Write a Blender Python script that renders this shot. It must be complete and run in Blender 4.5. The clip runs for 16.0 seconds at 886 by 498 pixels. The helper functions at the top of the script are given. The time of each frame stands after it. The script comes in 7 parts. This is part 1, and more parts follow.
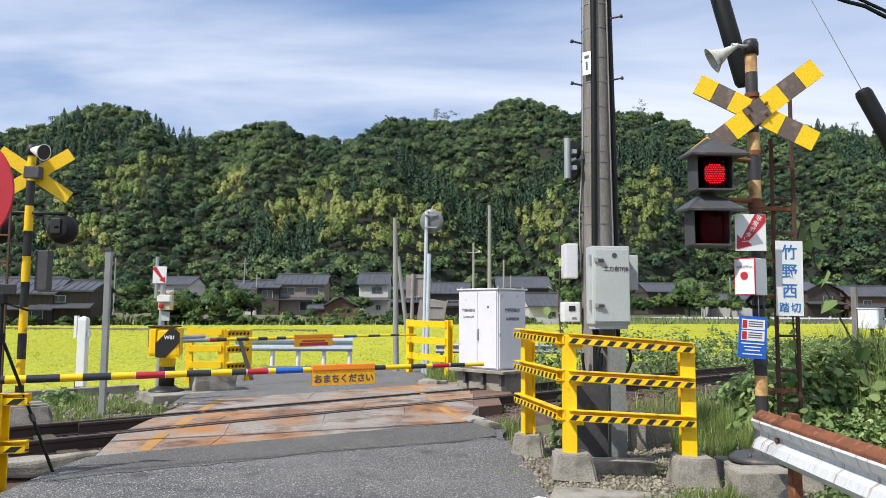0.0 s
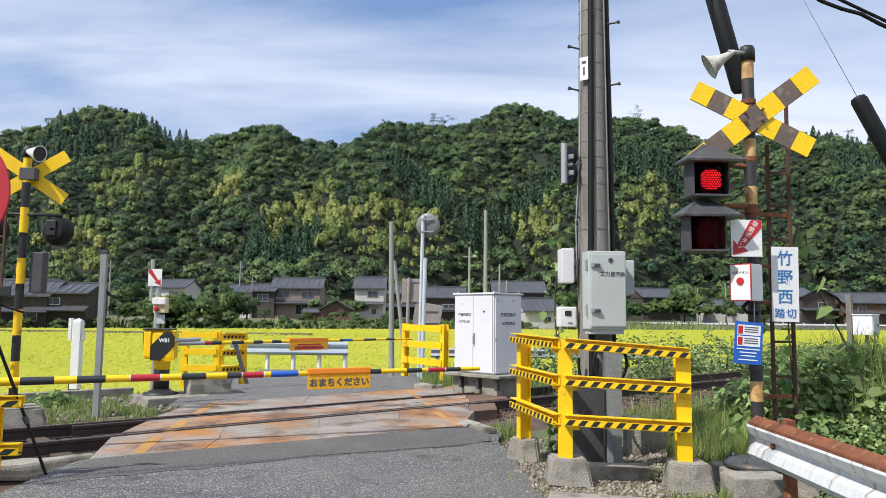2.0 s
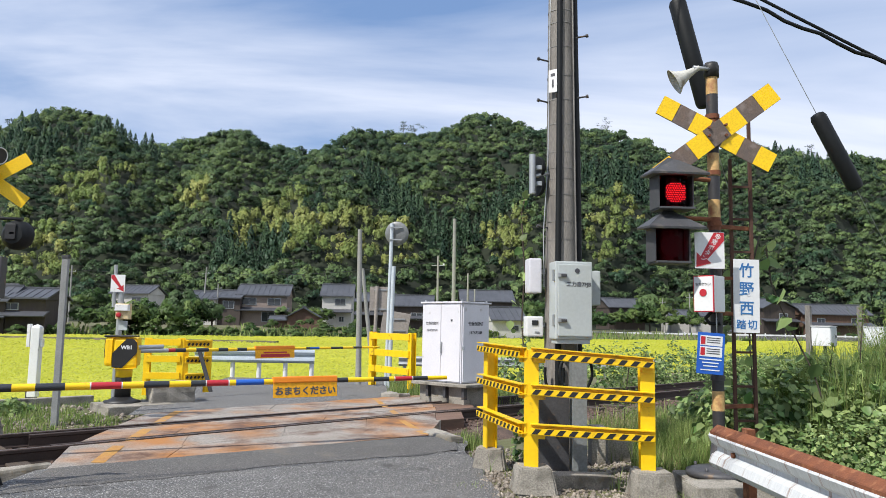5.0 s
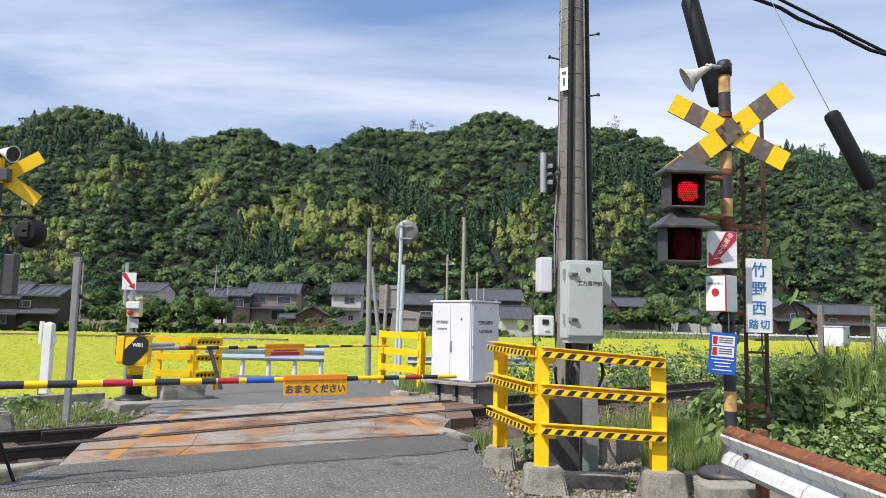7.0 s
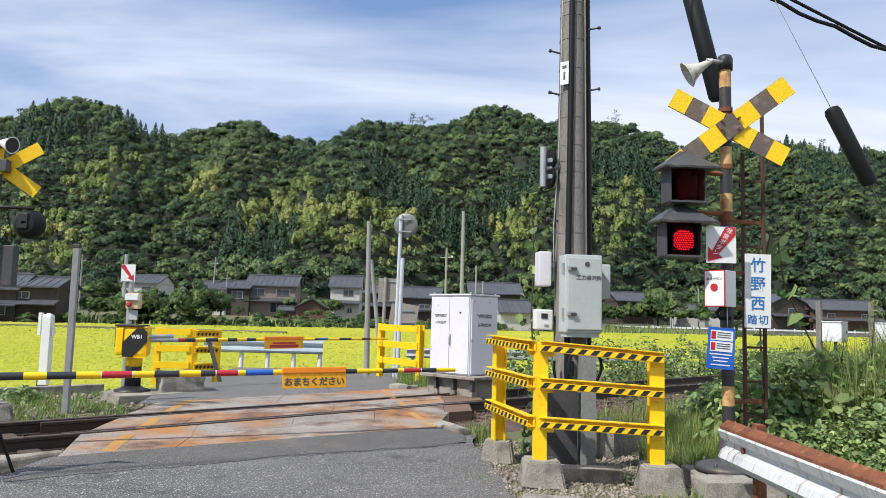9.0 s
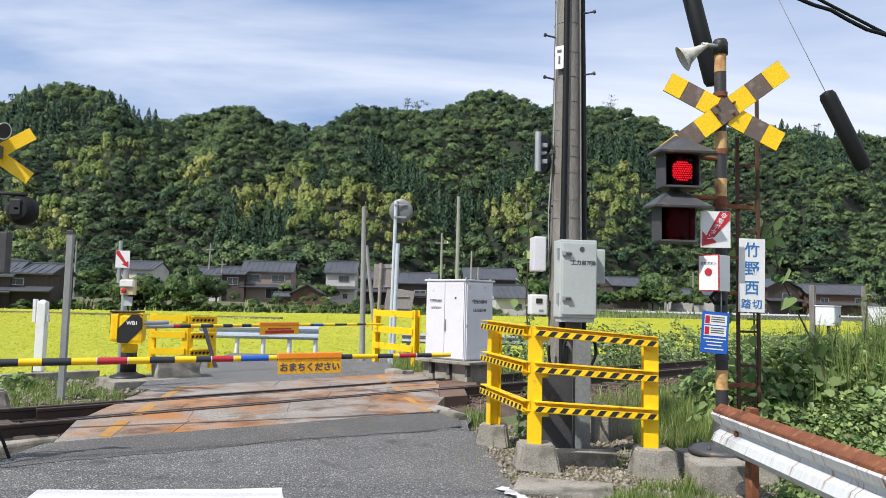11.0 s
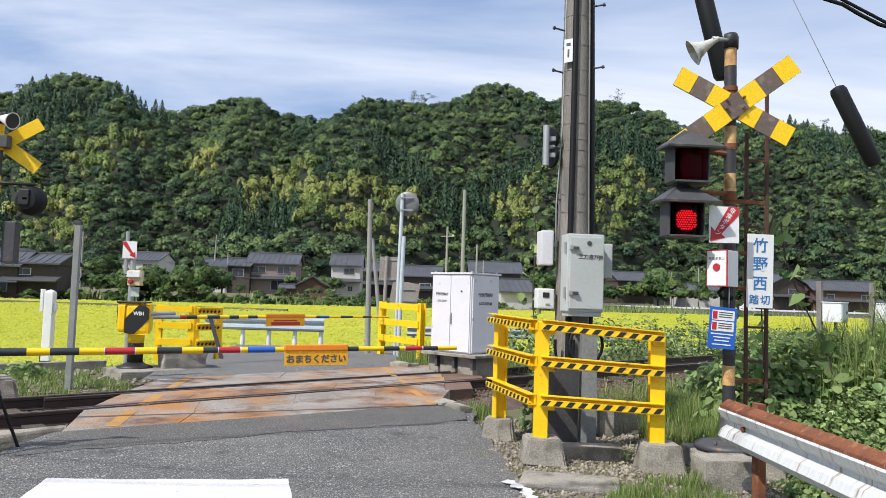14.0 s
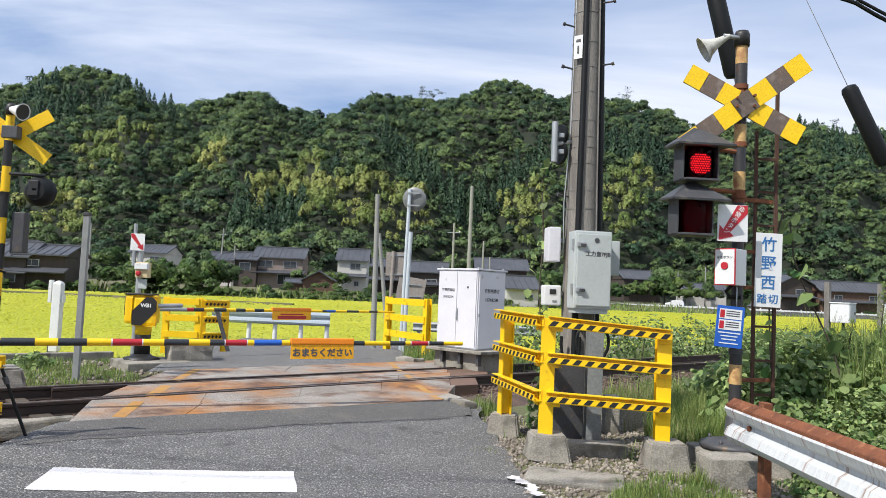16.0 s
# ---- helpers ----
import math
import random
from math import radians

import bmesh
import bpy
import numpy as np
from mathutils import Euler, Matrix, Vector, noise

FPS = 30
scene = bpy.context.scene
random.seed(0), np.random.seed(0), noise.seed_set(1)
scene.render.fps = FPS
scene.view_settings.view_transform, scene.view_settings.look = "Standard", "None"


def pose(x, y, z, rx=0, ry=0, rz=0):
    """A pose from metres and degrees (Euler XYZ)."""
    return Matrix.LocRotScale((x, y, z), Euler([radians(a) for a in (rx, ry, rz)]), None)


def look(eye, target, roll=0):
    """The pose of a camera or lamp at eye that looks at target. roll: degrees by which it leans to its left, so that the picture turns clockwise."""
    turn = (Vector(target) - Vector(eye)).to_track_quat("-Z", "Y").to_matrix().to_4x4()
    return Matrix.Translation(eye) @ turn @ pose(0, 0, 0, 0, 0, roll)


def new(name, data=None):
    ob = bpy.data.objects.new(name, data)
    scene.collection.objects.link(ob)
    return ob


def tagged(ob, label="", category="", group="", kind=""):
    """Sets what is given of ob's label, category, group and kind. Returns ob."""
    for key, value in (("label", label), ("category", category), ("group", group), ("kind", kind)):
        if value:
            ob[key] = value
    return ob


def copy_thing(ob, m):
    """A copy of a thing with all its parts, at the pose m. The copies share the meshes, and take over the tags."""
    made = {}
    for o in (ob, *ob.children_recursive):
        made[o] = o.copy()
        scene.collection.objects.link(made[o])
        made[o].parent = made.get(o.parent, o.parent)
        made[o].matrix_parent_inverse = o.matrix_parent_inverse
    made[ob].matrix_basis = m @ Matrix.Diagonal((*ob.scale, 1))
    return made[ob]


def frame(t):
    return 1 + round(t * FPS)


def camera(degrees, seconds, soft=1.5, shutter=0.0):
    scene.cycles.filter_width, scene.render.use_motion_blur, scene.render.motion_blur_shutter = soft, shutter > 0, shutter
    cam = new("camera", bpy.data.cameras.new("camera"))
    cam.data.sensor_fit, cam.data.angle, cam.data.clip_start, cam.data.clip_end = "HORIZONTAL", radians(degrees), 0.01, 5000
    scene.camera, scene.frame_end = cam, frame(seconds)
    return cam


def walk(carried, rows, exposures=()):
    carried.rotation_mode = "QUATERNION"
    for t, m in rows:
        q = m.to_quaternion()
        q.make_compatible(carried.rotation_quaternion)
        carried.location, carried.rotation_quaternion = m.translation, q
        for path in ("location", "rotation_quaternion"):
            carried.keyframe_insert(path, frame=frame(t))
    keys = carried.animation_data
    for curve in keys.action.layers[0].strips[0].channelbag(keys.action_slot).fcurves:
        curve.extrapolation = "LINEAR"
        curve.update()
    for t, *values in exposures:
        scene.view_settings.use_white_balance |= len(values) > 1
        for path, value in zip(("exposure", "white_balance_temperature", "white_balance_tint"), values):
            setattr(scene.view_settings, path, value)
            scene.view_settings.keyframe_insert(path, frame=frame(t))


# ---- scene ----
cam = camera(62.5, 16.0, soft=0.8)
PATH = [
    (0, (0.075, -0.393, 1.459), (0.055, 1.599, 1.631), 0.3),
    (0.5, (0.068, -0.39, 1.456), (0.038, 1.602, 1.627), 0.3),
    (1, (0.066, -0.395, 1.454), (0.035, 1.598, 1.627), 0.3),
    (1.5, (0.063, -0.392, 1.459), (0.039, 1.6, 1.636), 0.4),
    (2, (0.069, -0.391, 1.456), (0.06, 1.6, 1.64), 0.6),
    (2.5, (0.069, -0.402, 1.458), (0.083, 1.589, 1.651), 0.7),
    (3, (0.081, -0.399, 1.461), (0.121, 1.59, 1.662), 0.8),
    (3.5, (0.084, -0.41, 1.46), (0.149, 1.578, 1.667), 0.8),
    (4, (0.082, -0.413, 1.46), (0.166, 1.575, 1.668), 0.9),
    (6.5, (0.059, -0.394, 1.46), (0.114, 1.595, 1.668), 1.2),
    (7, (0.061, -0.393, 1.461), (0.112, 1.596, 1.665), 1.2),
    (7.5, (0.06, -0.395, 1.46), (0.109, 1.595, 1.659), 1.2),
    (8, (0.059, -0.395, 1.458), (0.109, 1.595, 1.653), 1.3),
    (8.5, (0.055, -0.397, 1.458), (0.107, 1.593, 1.649), 1.4),
    (9, (0.057, -0.396, 1.463), (0.111, 1.595, 1.649), 1.5),
    (11.5, (0.062, -0.394, 1.46), (0.131, 1.6, 1.601), 1.3),
    (12, (0.056, -0.398, 1.458), (0.125, 1.596, 1.597), 1.3),
    (12.5, (0.052, -0.396, 1.459), (0.119, 1.598, 1.596), 1.4),
    (13, (0.053, -0.394, 1.46), (0.117, 1.6, 1.595), 1.5),
    (13.5, (0.052, -0.392, 1.456), (0.111, 1.603, 1.588), 1.6),
    (14, (0.042, -0.388, 1.46), (0.096, 1.607, 1.588), 1.8),
    (14.5, (0.039, -0.384, 1.456), (0.087, 1.611, 1.58), 2.0),
    (15, (0.037, -0.382, 1.454), (0.08, 1.614, 1.575), 2.2),
    (15.5, (0.036, -0.385, 1.454), (0.075, 1.611, 1.573), 2.3),
    (16, (0.034, -0.386, 1.451), (0.071, 1.61, 1.568), 2.5),
]
walk(cam, [(t, look(eye, target, roll)) for t, eye, target, roll in PATH])

# ---- light ----
SUN_AZ, SUN_EL = radians(232), radians(50)   # compass-like angle from +y, clockwise; height
sun_way = Vector((math.sin(SUN_AZ) * math.cos(SUN_EL), math.cos(SUN_AZ) * math.cos(SUN_EL), math.sin(SUN_EL)))
sun = new("sun", bpy.data.lights.new("sun", "SUN"))
sun.data.energy, sun.data.angle, sun.data.color = 4.9, radians(0.6), (1.0, 0.955, 0.88)
sun.matrix_world = look(sun_way * 50, (0, 0, 0))
scene.view_settings.exposure = 0.13

world = bpy.data.worlds.new("sky")
scene.world = world
world.use_nodes = True
wn, wl = world.node_tree.nodes, world.node_tree.links
wn.clear()


def wnode(kind, **kw):
    n = wn.new(kind)
    for k, v in kw.items():
        n.inputs[k].default_value = v
    return n


sky = wn.new("ShaderNodeTexSky")
sky.sky_type, sky.sun_disc = "NISHITA", False
sky.sun_elevation, sky.sun_rotation = SUN_EL, SUN_AZ
sky.dust_density, sky.ozone_density = 1.2, 1.6
tc = wn.new("ShaderNodeTexCoord")
sep = wn.new("ShaderNodeSeparateXYZ")
wl.new(tc.outputs["Generated"], sep.inputs[0])
# thin cloud: the direction projected on a flat layer overhead
top = wn.new("ShaderNodeMath"); top.operation = "MAXIMUM"; top.inputs[1].default_value = 0.0
wl.new(sep.outputs["Z"], top.inputs[0])
den = wn.new("ShaderNodeMath"); den.operation = "ADD"; den.inputs[1].default_value = 0.16
wl.new(top.outputs[0], den.inputs[0])
px = wn.new("ShaderNodeMath"); px.operation = "DIVIDE"
py = wn.new("ShaderNodeMath"); py.operation = "DIVIDE"
wl.new(sep.outputs["X"], px.inputs[0]); wl.new(den.outputs[0], px.inputs[1])
wl.new(sep.outputs["Y"], py.inputs[0]); wl.new(den.outputs[0], py.inputs[1])
flat = wn.new("ShaderNodeCombineXYZ")
wl.new(px.outputs[0], flat.inputs[0]); wl.new(py.outputs[0], flat.inputs[1])
mp = wn.new("ShaderNodeMapping")
mp.inputs["Rotation"].default_value = (0, 0, radians(24))
mp.inputs["Location"].default_value = (3.1, 1.7, 0)
mp.inputs["Scale"].default_value = (0.55, 1.5, 1)
wl.new(flat.outputs[0], mp.inputs["Vector"])
c1 = wnode("ShaderNodeTexNoise", Scale=0.95, Detail=7.0, Roughness=0.52, Distortion=0.5)
wl.new(mp.outputs[0], c1.inputs["Vector"])
ramp = wn.new("ShaderNodeValToRGB")
ramp.color_ramp.elements[0].position, ramp.color_ramp.elements[1].position = 0.31, 0.64
# the cover thins towards the west
west = wn.new("ShaderNodeMath"); west.operation = "MULTIPLY_ADD"; west.inputs[1].default_value = 0.15
wl.new(sep.outputs["X"], west.inputs[0]); wl.new(c1.outputs["Fac"], west.inputs[2])
wl.new(west.outputs[0], ramp.inputs[0])
# the cloud is whiter where thick, bluish grey where thin
mix = wn.new("ShaderNodeMix"); mix.data_type = "RGBA"
mix.inputs["B"].default_value = (8.8, 9.5, 11.2, 1)
wl.new(ramp.outputs[0], mix.inputs["Factor"])
sat = wnode("ShaderNodeMix"); sat.data_type = "RGBA"; sat.inputs["Factor"].default_value = 0.45
sat.inputs["B"].default_value = (3.3, 5.6, 10.6, 1)
wl.new(sky.outputs[0], sat.inputs["A"])
wl.new(sat.outputs["Result"], mix.inputs["A"])
bg = wn.new("ShaderNodeBackground"); bg.inputs["Strength"].default_value = 0.089
wl.new(mix.outputs["Result"], bg.inputs["Color"])
wo = wn.new("ShaderNodeOutputWorld")
wl.new(bg.outputs[0], wo.inputs[0])


# ---- materials ----
def mat(name, col, col2=None, rough=0.6, metal=0.0, scale=6.0, fine=60.0, bump=0.15, dirt=None, dirt_amount=0.5,
        dirt_scale=3.0, rand=0.0, stretch=(1, 1, 1), depth=0.01, spec=0.5, trans=0.0, island=0.0, grain=1.0, stain=None, stain_amount=0.4, stain_scale=2.0):
    """A surface with two scales of variation, bump, and blotches of a second dirt colour."""
    m = bpy.data.materials.new(name)
    m.use_nodes = True
    n, l = m.node_tree.nodes, m.node_tree.links
    b = n["Principled BSDF"]
    b.inputs["Roughness"].default_value, b.inputs["Metallic"].default_value = rough, metal
    b.inputs["Specular IOR Level"].default_value = spec
    t = n.new("ShaderNodeTexCoord")
    mpn = n.new("ShaderNodeMapping"); mpn.inputs["Scale"].default_value = stretch
    l.new(t.outputs["Object"], mpn.inputs["Vector"])
    def nz(s, d=4.0):
        k = n.new("ShaderNodeTexNoise"); k.inputs["Scale"].default_value = s; k.inputs["Detail"].default_value = d
        l.new(mpn.outputs[0], k.inputs["Vector"]); return k
    def rgb(fac, a, bb):
        k = n.new("ShaderNodeMix"); k.data_type = "RGBA"
        l.new(fac, k.inputs["Factor"])
        for s, v in (("A", a), ("B", bb)):
            if isinstance(v, tuple): k.inputs[s].default_value = (*v, 1)
            else: l.new(v, k.inputs[s])
        return k.outputs["Result"]
    def step(fac, lo, hi):
        k = n.new("ShaderNodeMapRange"); k.inputs["From Min"].default_value = lo; k.inputs["From Max"].default_value = hi
        l.new(fac, k.inputs["Value"]); return k.outputs["Result"]
    big, small = nz(scale), nz(fine, 3.0)
    c2 = col2 or tuple(c * 0.75 for c in col)
    out = rgb(step(big.outputs["Fac"], 0.3, 0.7), col, c2)
    dark = n.new("ShaderNodeMix"); dark.data_type = "RGBA"; dark.blend_type = "MULTIPLY"
    dark.inputs["Factor"].default_value = 1.0
    g = n.new("ShaderNodeMapRange"); g.inputs["From Min"].default_value, g.inputs["From Max"].default_value = 0.3, 0.7
    g.inputs["To Min"].default_value, g.inputs["To Max"].default_value = 1 - 0.18 * grain, 1 + 0.12 * grain
    l.new(small.outputs["Fac"], g.inputs["Value"])
    l.new(out, dark.inputs["A"]); l.new(g.outputs["Result"], dark.inputs["B"])
    out = dark.outputs["Result"]
    if dirt:
        d = nz(dirt_scale, 6.0)
        out = rgb(step(d.outputs["Fac"], 0.75 - dirt_amount * 0.5, 0.8 - dirt_amount * 0.3), out, dirt)
    if stain:
        d = nz(stain_scale, 9.0)
        d.inputs["Roughness"].default_value = 0.68
        out = rgb(step(d.outputs["Fac"], 0.75 - stain_amount * 0.5, 0.8 - stain_amount * 0.3), out, stain)
    if rand or island:
        if island:
            o = n.new("ShaderNodeNewGeometry").outputs["Random Per Island"]
        else:
            o = n.new("ShaderNodeObjectInfo").outputs["Random"]
        h = n.new("ShaderNodeMapRange"); h.inputs["To Min"].default_value = 1 - (rand or island); h.inputs["To Max"].default_value = 1 + (rand or island)
        l.new(o, h.inputs["Value"])
        k = n.new("ShaderNodeMix"); k.data_type = "RGBA"; k.blend_type = "MULTIPLY"; k.inputs["Factor"].default_value = 1.0
        l.new(out, k.inputs["A"]); l.new(h.outputs["Result"], k.inputs["B"]); out = k.outputs["Result"]
    l.new(out, b.inputs["Base Color"])
    if bump:
        bp = n.new("ShaderNodeBump"); bp.inputs["Strength"].default_value = bump; bp.inputs["Distance"].default_value = depth
        l.new(small.outputs["Fac"], bp.inputs["Height"]); l.new(bp.outputs[0], b.inputs["Normal"])
    if trans:
        tr = n.new("ShaderNodeBsdfTranslucent"); l.new(out, tr.inputs["Color"])
        ms = n.new("ShaderNodeMixShader"); ms.inputs[0].default_value = trans
        l.new(b.outputs[0], ms.inputs[1]); l.new(tr.outputs[0], ms.inputs[2])
        l.new(ms.outputs[0], n["Material Output"].inputs["Surface"])
    return m


def leafmat(name, col, col2, trans=0.25, rough=0.55, spread=0.4, rounded=False):
    """Foliage: hue drifts from clump to clump, and each leaf differs a little. 'tone' is one value per plant."""
    m = bpy.data.materials.new(name)
    m.use_nodes = True
    n, l = m.node_tree.nodes, m.node_tree.links
    b = n["Principled BSDF"]
    b.inputs["Roughness"].default_value = rough
    b.inputs["Specular IOR Level"].default_value = 0.25
    at = n.new("ShaderNodeAttribute"); at.attribute_name = "tone"
    k = n.new("ShaderNodeMix"); k.data_type = "RGBA"
    k.inputs["A"].default_value, k.inputs["B"].default_value = (*col, 1), (*col2, 1)
    l.new(at.outputs["Fac"], k.inputs["Factor"])
    g = n.new("ShaderNodeNewGeometry")
    h = n.new("ShaderNodeMapRange"); h.inputs["To Min"].default_value, h.inputs["To Max"].default_value = 1 - spread, 1 + spread
    l.new(g.outputs["Random Per Island"], h.inputs["Value"])
    x = n.new("ShaderNodeMix"); x.data_type = "RGBA"; x.blend_type = "MULTIPLY"; x.inputs["Factor"].default_value = 1.0
    l.new(k.outputs["Result"], x.inputs["A"]); l.new(h.outputs["Result"], x.inputs["B"])
    l.new(x.outputs["Result"], b.inputs["Base Color"])
    if rounded:                                       # leaf sprays shade as one rounded crown
        nv = n.new("ShaderNodeAttribute"); nv.attribute_name = "crown_normal"
        nm = n.new("ShaderNodeVectorMath"); nm.operation = "NORMALIZE"
        l.new(nv.outputs["Vector"], nm.inputs[0]); l.new(nm.outputs[0], b.inputs["Normal"])
    tr = n.new("ShaderNodeBsdfTranslucent"); l.new(x.outputs["Result"], tr.inputs["Color"])
    ms = n.new("ShaderNodeMixShader"); ms.inputs[0].default_value = trans
    l.new(b.outputs[0], ms.inputs[1]); l.new(tr.outputs[0], ms.inputs[2])
    l.new(ms.outputs[0], n["Material Output"].inputs["Surface"])
    return m


ASPHALT = mat("asphalt", (0.148, 0.146, 0.142), (0.108, 0.107, 0.106), 0.9, scale=0.7, fine=75, bump=1.0, depth=0.018, dirt=(0.42, 0.415, 0.40), dirt_amount=0.40, dirt_scale=62, grain=3.6, stain=(0.075, 0.073, 0.07), stain_amount=0.34, stain_scale=2.2)
ASPHALT_NEW = mat("newer asphalt", (0.115, 0.111, 0.106), (0.088, 0.085, 0.082), 0.85, scale=1.2, fine=75, bump=1.0, depth=0.012, dirt=(0.25, 0.24, 0.22), dirt_amount=0.36, dirt_scale=62, grain=3.2, stain=(0.16, 0.14, 0.115), stain_amount=0.35, stain_scale=1.3)
GROUND = mat("soil", (0.16, 0.13, 0.09), (0.10, 0.115, 0.045), 0.95, scale=0.35, fine=25, bump=0.5, depth=0.03)
CONCRETE = mat("concrete", (0.34, 0.315, 0.27), (0.22, 0.205, 0.175), 0.9, scale=4, fine=70, bump=0.7, depth=0.010, dirt=(0.13, 0.12, 0.10), dirt_amount=0.42, dirt_scale=5, grain=1.8, stain=(0.20, 0.155, 0.09), stain_amount=0.3, stain_scale=6)
PANEL = mat("crossing panel", (0.33, 0.305, 0.275), (0.23, 0.20, 0.17), 0.85, scale=1.6, fine=60, bump=0.6, depth=0.008, dirt=(0.35, 0.155, 0.045), dirt_amount=0.57, dirt_scale=0.9, rand=0.06, grain=2.4, stain=(0.115, 0.062, 0.040), stain_amount=0.52, stain_scale=1.5)
TIMBER = mat("rust-brown deck timber", (0.17, 0.10, 0.068), (0.11, 0.068, 0.05), 0.85, scale=2.0, fine=60, bump=0.5, depth=0.006, stretch=(0.5, 3, 3), rand=0.12, stain=(0.27, 0.15, 0.08), stain_amount=0.35, stain_scale=2.5)
YELLOW = mat("yellow paint", (0.87, 0.565, 0.005), (0.81, 0.50, 0.004), 0.42, scale=3, fine=30, bump=0.06, dirt=(0.42, 0.24, 0.02), dirt_amount=0.25, dirt_scale=7, grain=0.25)
BLACK = mat("black paint", (0.012, 0.012, 0.013), (0.018, 0.018, 0.018), 0.5, scale=5, fine=40, bump=0.1, dirt=(0.06, 0.05, 0.04), dirt_amount=0.2, dirt_scale=9)
WHITE = mat("white paint", (0.72, 0.73, 0.74), (0.66, 0.67, 0.67), 0.45, scale=2, fine=40, bump=0.04, dirt=(0.42, 0.40, 0.36), dirt_amount=0.2, dirt_scale=6, grain=0.25)
CABINET = mat("cabinet white", (0.66, 0.66, 0.70), (0.60, 0.60, 0.64), 0.45, scale=2, fine=40, bump=0.03, dirt=(0.42, 0.41, 0.40), dirt_amount=0.16, dirt_scale=5, grain=0.25)
GREYBOX = mat("grey enamel", (0.46, 0.50, 0.50), (0.42, 0.455, 0.455), 0.4, scale=2, fine=40, bump=0.03, dirt=(0.33, 0.32, 0.29), dirt_amount=0.16, dirt_scale=5, grain=0.25)
RUST = mat("rust", (0.22, 0.075, 0.03), (0.13, 0.045, 0.022), 0.85, scale=9, fine=90, bump=0.5, depth=0.004, dirt=(0.30, 0.13, 0.06), dirt_amount=0.4, dirt_scale=14)
RAILSTEEL = mat("rail steel", (0.052, 0.034, 0.027), (0.032, 0.022, 0.019), 0.65, 0.2, scale=3, fine=60, bump=0.3, depth=0.003)
RAILTOP = mat("rail head", (0.22, 0.17, 0.15), (0.15, 0.10, 0.08), 0.35, 0.7, scale=3, fine=60, bump=0.1, stretch=(0.2, 3, 3))
BALLAST = mat("ballast", (0.15, 0.098, 0.076), (0.085, 0.06, 0.05), 0.95, scale=8, fine=60, bump=0.4, island=0.35)
GALV = mat("galvanised steel", (0.42, 0.44, 0.45), (0.35, 0.37, 0.38), 0.5, 0.6, scale=4, fine=50, bump=0.1, grain=0.25)
DARKSTEEL = mat("dark steel", (0.075, 0.075, 0.08), (0.05, 0.05, 0.055), 0.55, 0.2, scale=4, fine=50, bump=0.15, dirt=(0.13, 0.09, 0.06), dirt_amount=0.3, dirt_scale=8)
RED = mat("red paint", (0.46, 0.018, 0.03), (0.40, 0.015, 0.025), 0.45, scale=3, fine=40, bump=0.03, grain=0.25)
BLUE = mat("blue paint", (0.015, 0.11, 0.48), (0.012, 0.09, 0.42), 0.45, scale=3, fine=40, bump=0.03, grain=0.25)
ORANGE = mat("orange paint", (0.85, 0.26, 0.01), (0.80, 0.22, 0.01), 0.45, scale=3, fine=40, bump=0.03, grain=0.25)
RUBBER = mat("black rubber", (0.010, 0.012, 0.013), (0.007, 0.008, 0.009), 0.55, spec=0.25, scale=3, fine=40, bump=0.05)
POLE = mat("pole concrete", (0.245, 0.228, 0.203), (0.165, 0.152, 0.138), 0.85, scale=1.6, fine=60, bump=0.4, depth=0.004, stretch=(3, 3, 0.35), dirt=(0.12, 0.110, 0.10), dirt_amount=0.42, dirt_scale=2.0, grain=1.8)
PAINTLINE = mat("road paint", (0.64, 0.63, 0.635), (0.57, 0.56, 0.565), 0.7, scale=3, fine=60, bump=0.4, depth=0.005, dirt=(0.16, 0.16, 0.16), dirt_amount=0.16, dirt_scale=14, grain=0.8, stain=(0.30, 0.30, 0.30), stain_amount=0.2, stain_scale=9)
YSTRIPE = mat("worn yellow line", (0.46, 0.25, 0.05), (0.36, 0.18, 0.05), 0.8, scale=3, fine=60, bump=0.3, dirt=(0.34, 0.20, 0.10), dirt_amount=0.45, dirt_scale=5)
TILE = mat("grey roof tile", (0.075, 0.08, 0.092), (0.05, 0.054, 0.064), 0.5, scale=0.6, fine=12, bump=0.2)
PLASTER = mat("plaster wall", (0.50, 0.49, 0.46), (0.42, 0.41, 0.39), 0.85, scale=0.5, fine=8, bump=0.1)
BEIGE = mat("beige siding", (0.25, 0.20, 0.175), (0.21, 0.17, 0.15), 0.85, scale=0.5, fine=8, bump=0.1)
DARKWOOD = mat("dark timber wall", (0.065, 0.05, 0.042), (0.045, 0.036, 0.032), 0.8, scale=0.6, fine=9, bump=0.3, stretch=(4, 4, 0.5))
BROWNWOOD = mat("brown timber wall", (0.13, 0.075, 0.05), (0.095, 0.055, 0.04), 0.8, scale=0.6, fine=9, bump=0.3, stretch=(4, 4, 0.5))
GLASSDARK = mat("window glass", (0.03, 0.035, 0.04), (0.05, 0.055, 0.06), 0.12, scale=0.5, fine=3, bump=0.0)
# broadleaf: blue raised in the leaf colour in place of distance haze
LEAF_BROAD = leafmat("broadleaf", (0.032, 0.072, 0.036), (0.160, 0.235, 0.080), 0.08, spread=0.10, rounded=True)
LEAF_CEDAR = leafmat("cedar", (0.024, 0.058, 0.034), (0.054, 0.100, 0.048), 0.06, spread=0.25, rounded=True)
LEAF_BAMBOO = leafmat("bamboo", (0.17, 0.245, 0.070), (0.38, 0.40, 0.13), 0.15, spread=0.10, rounded=True)
LEAF_VINE = leafmat("vine leaf", (0.060, 0.135, 0.038), (0.31, 0.39, 0.15), 0.38, rough=0.40, spread=0.5)
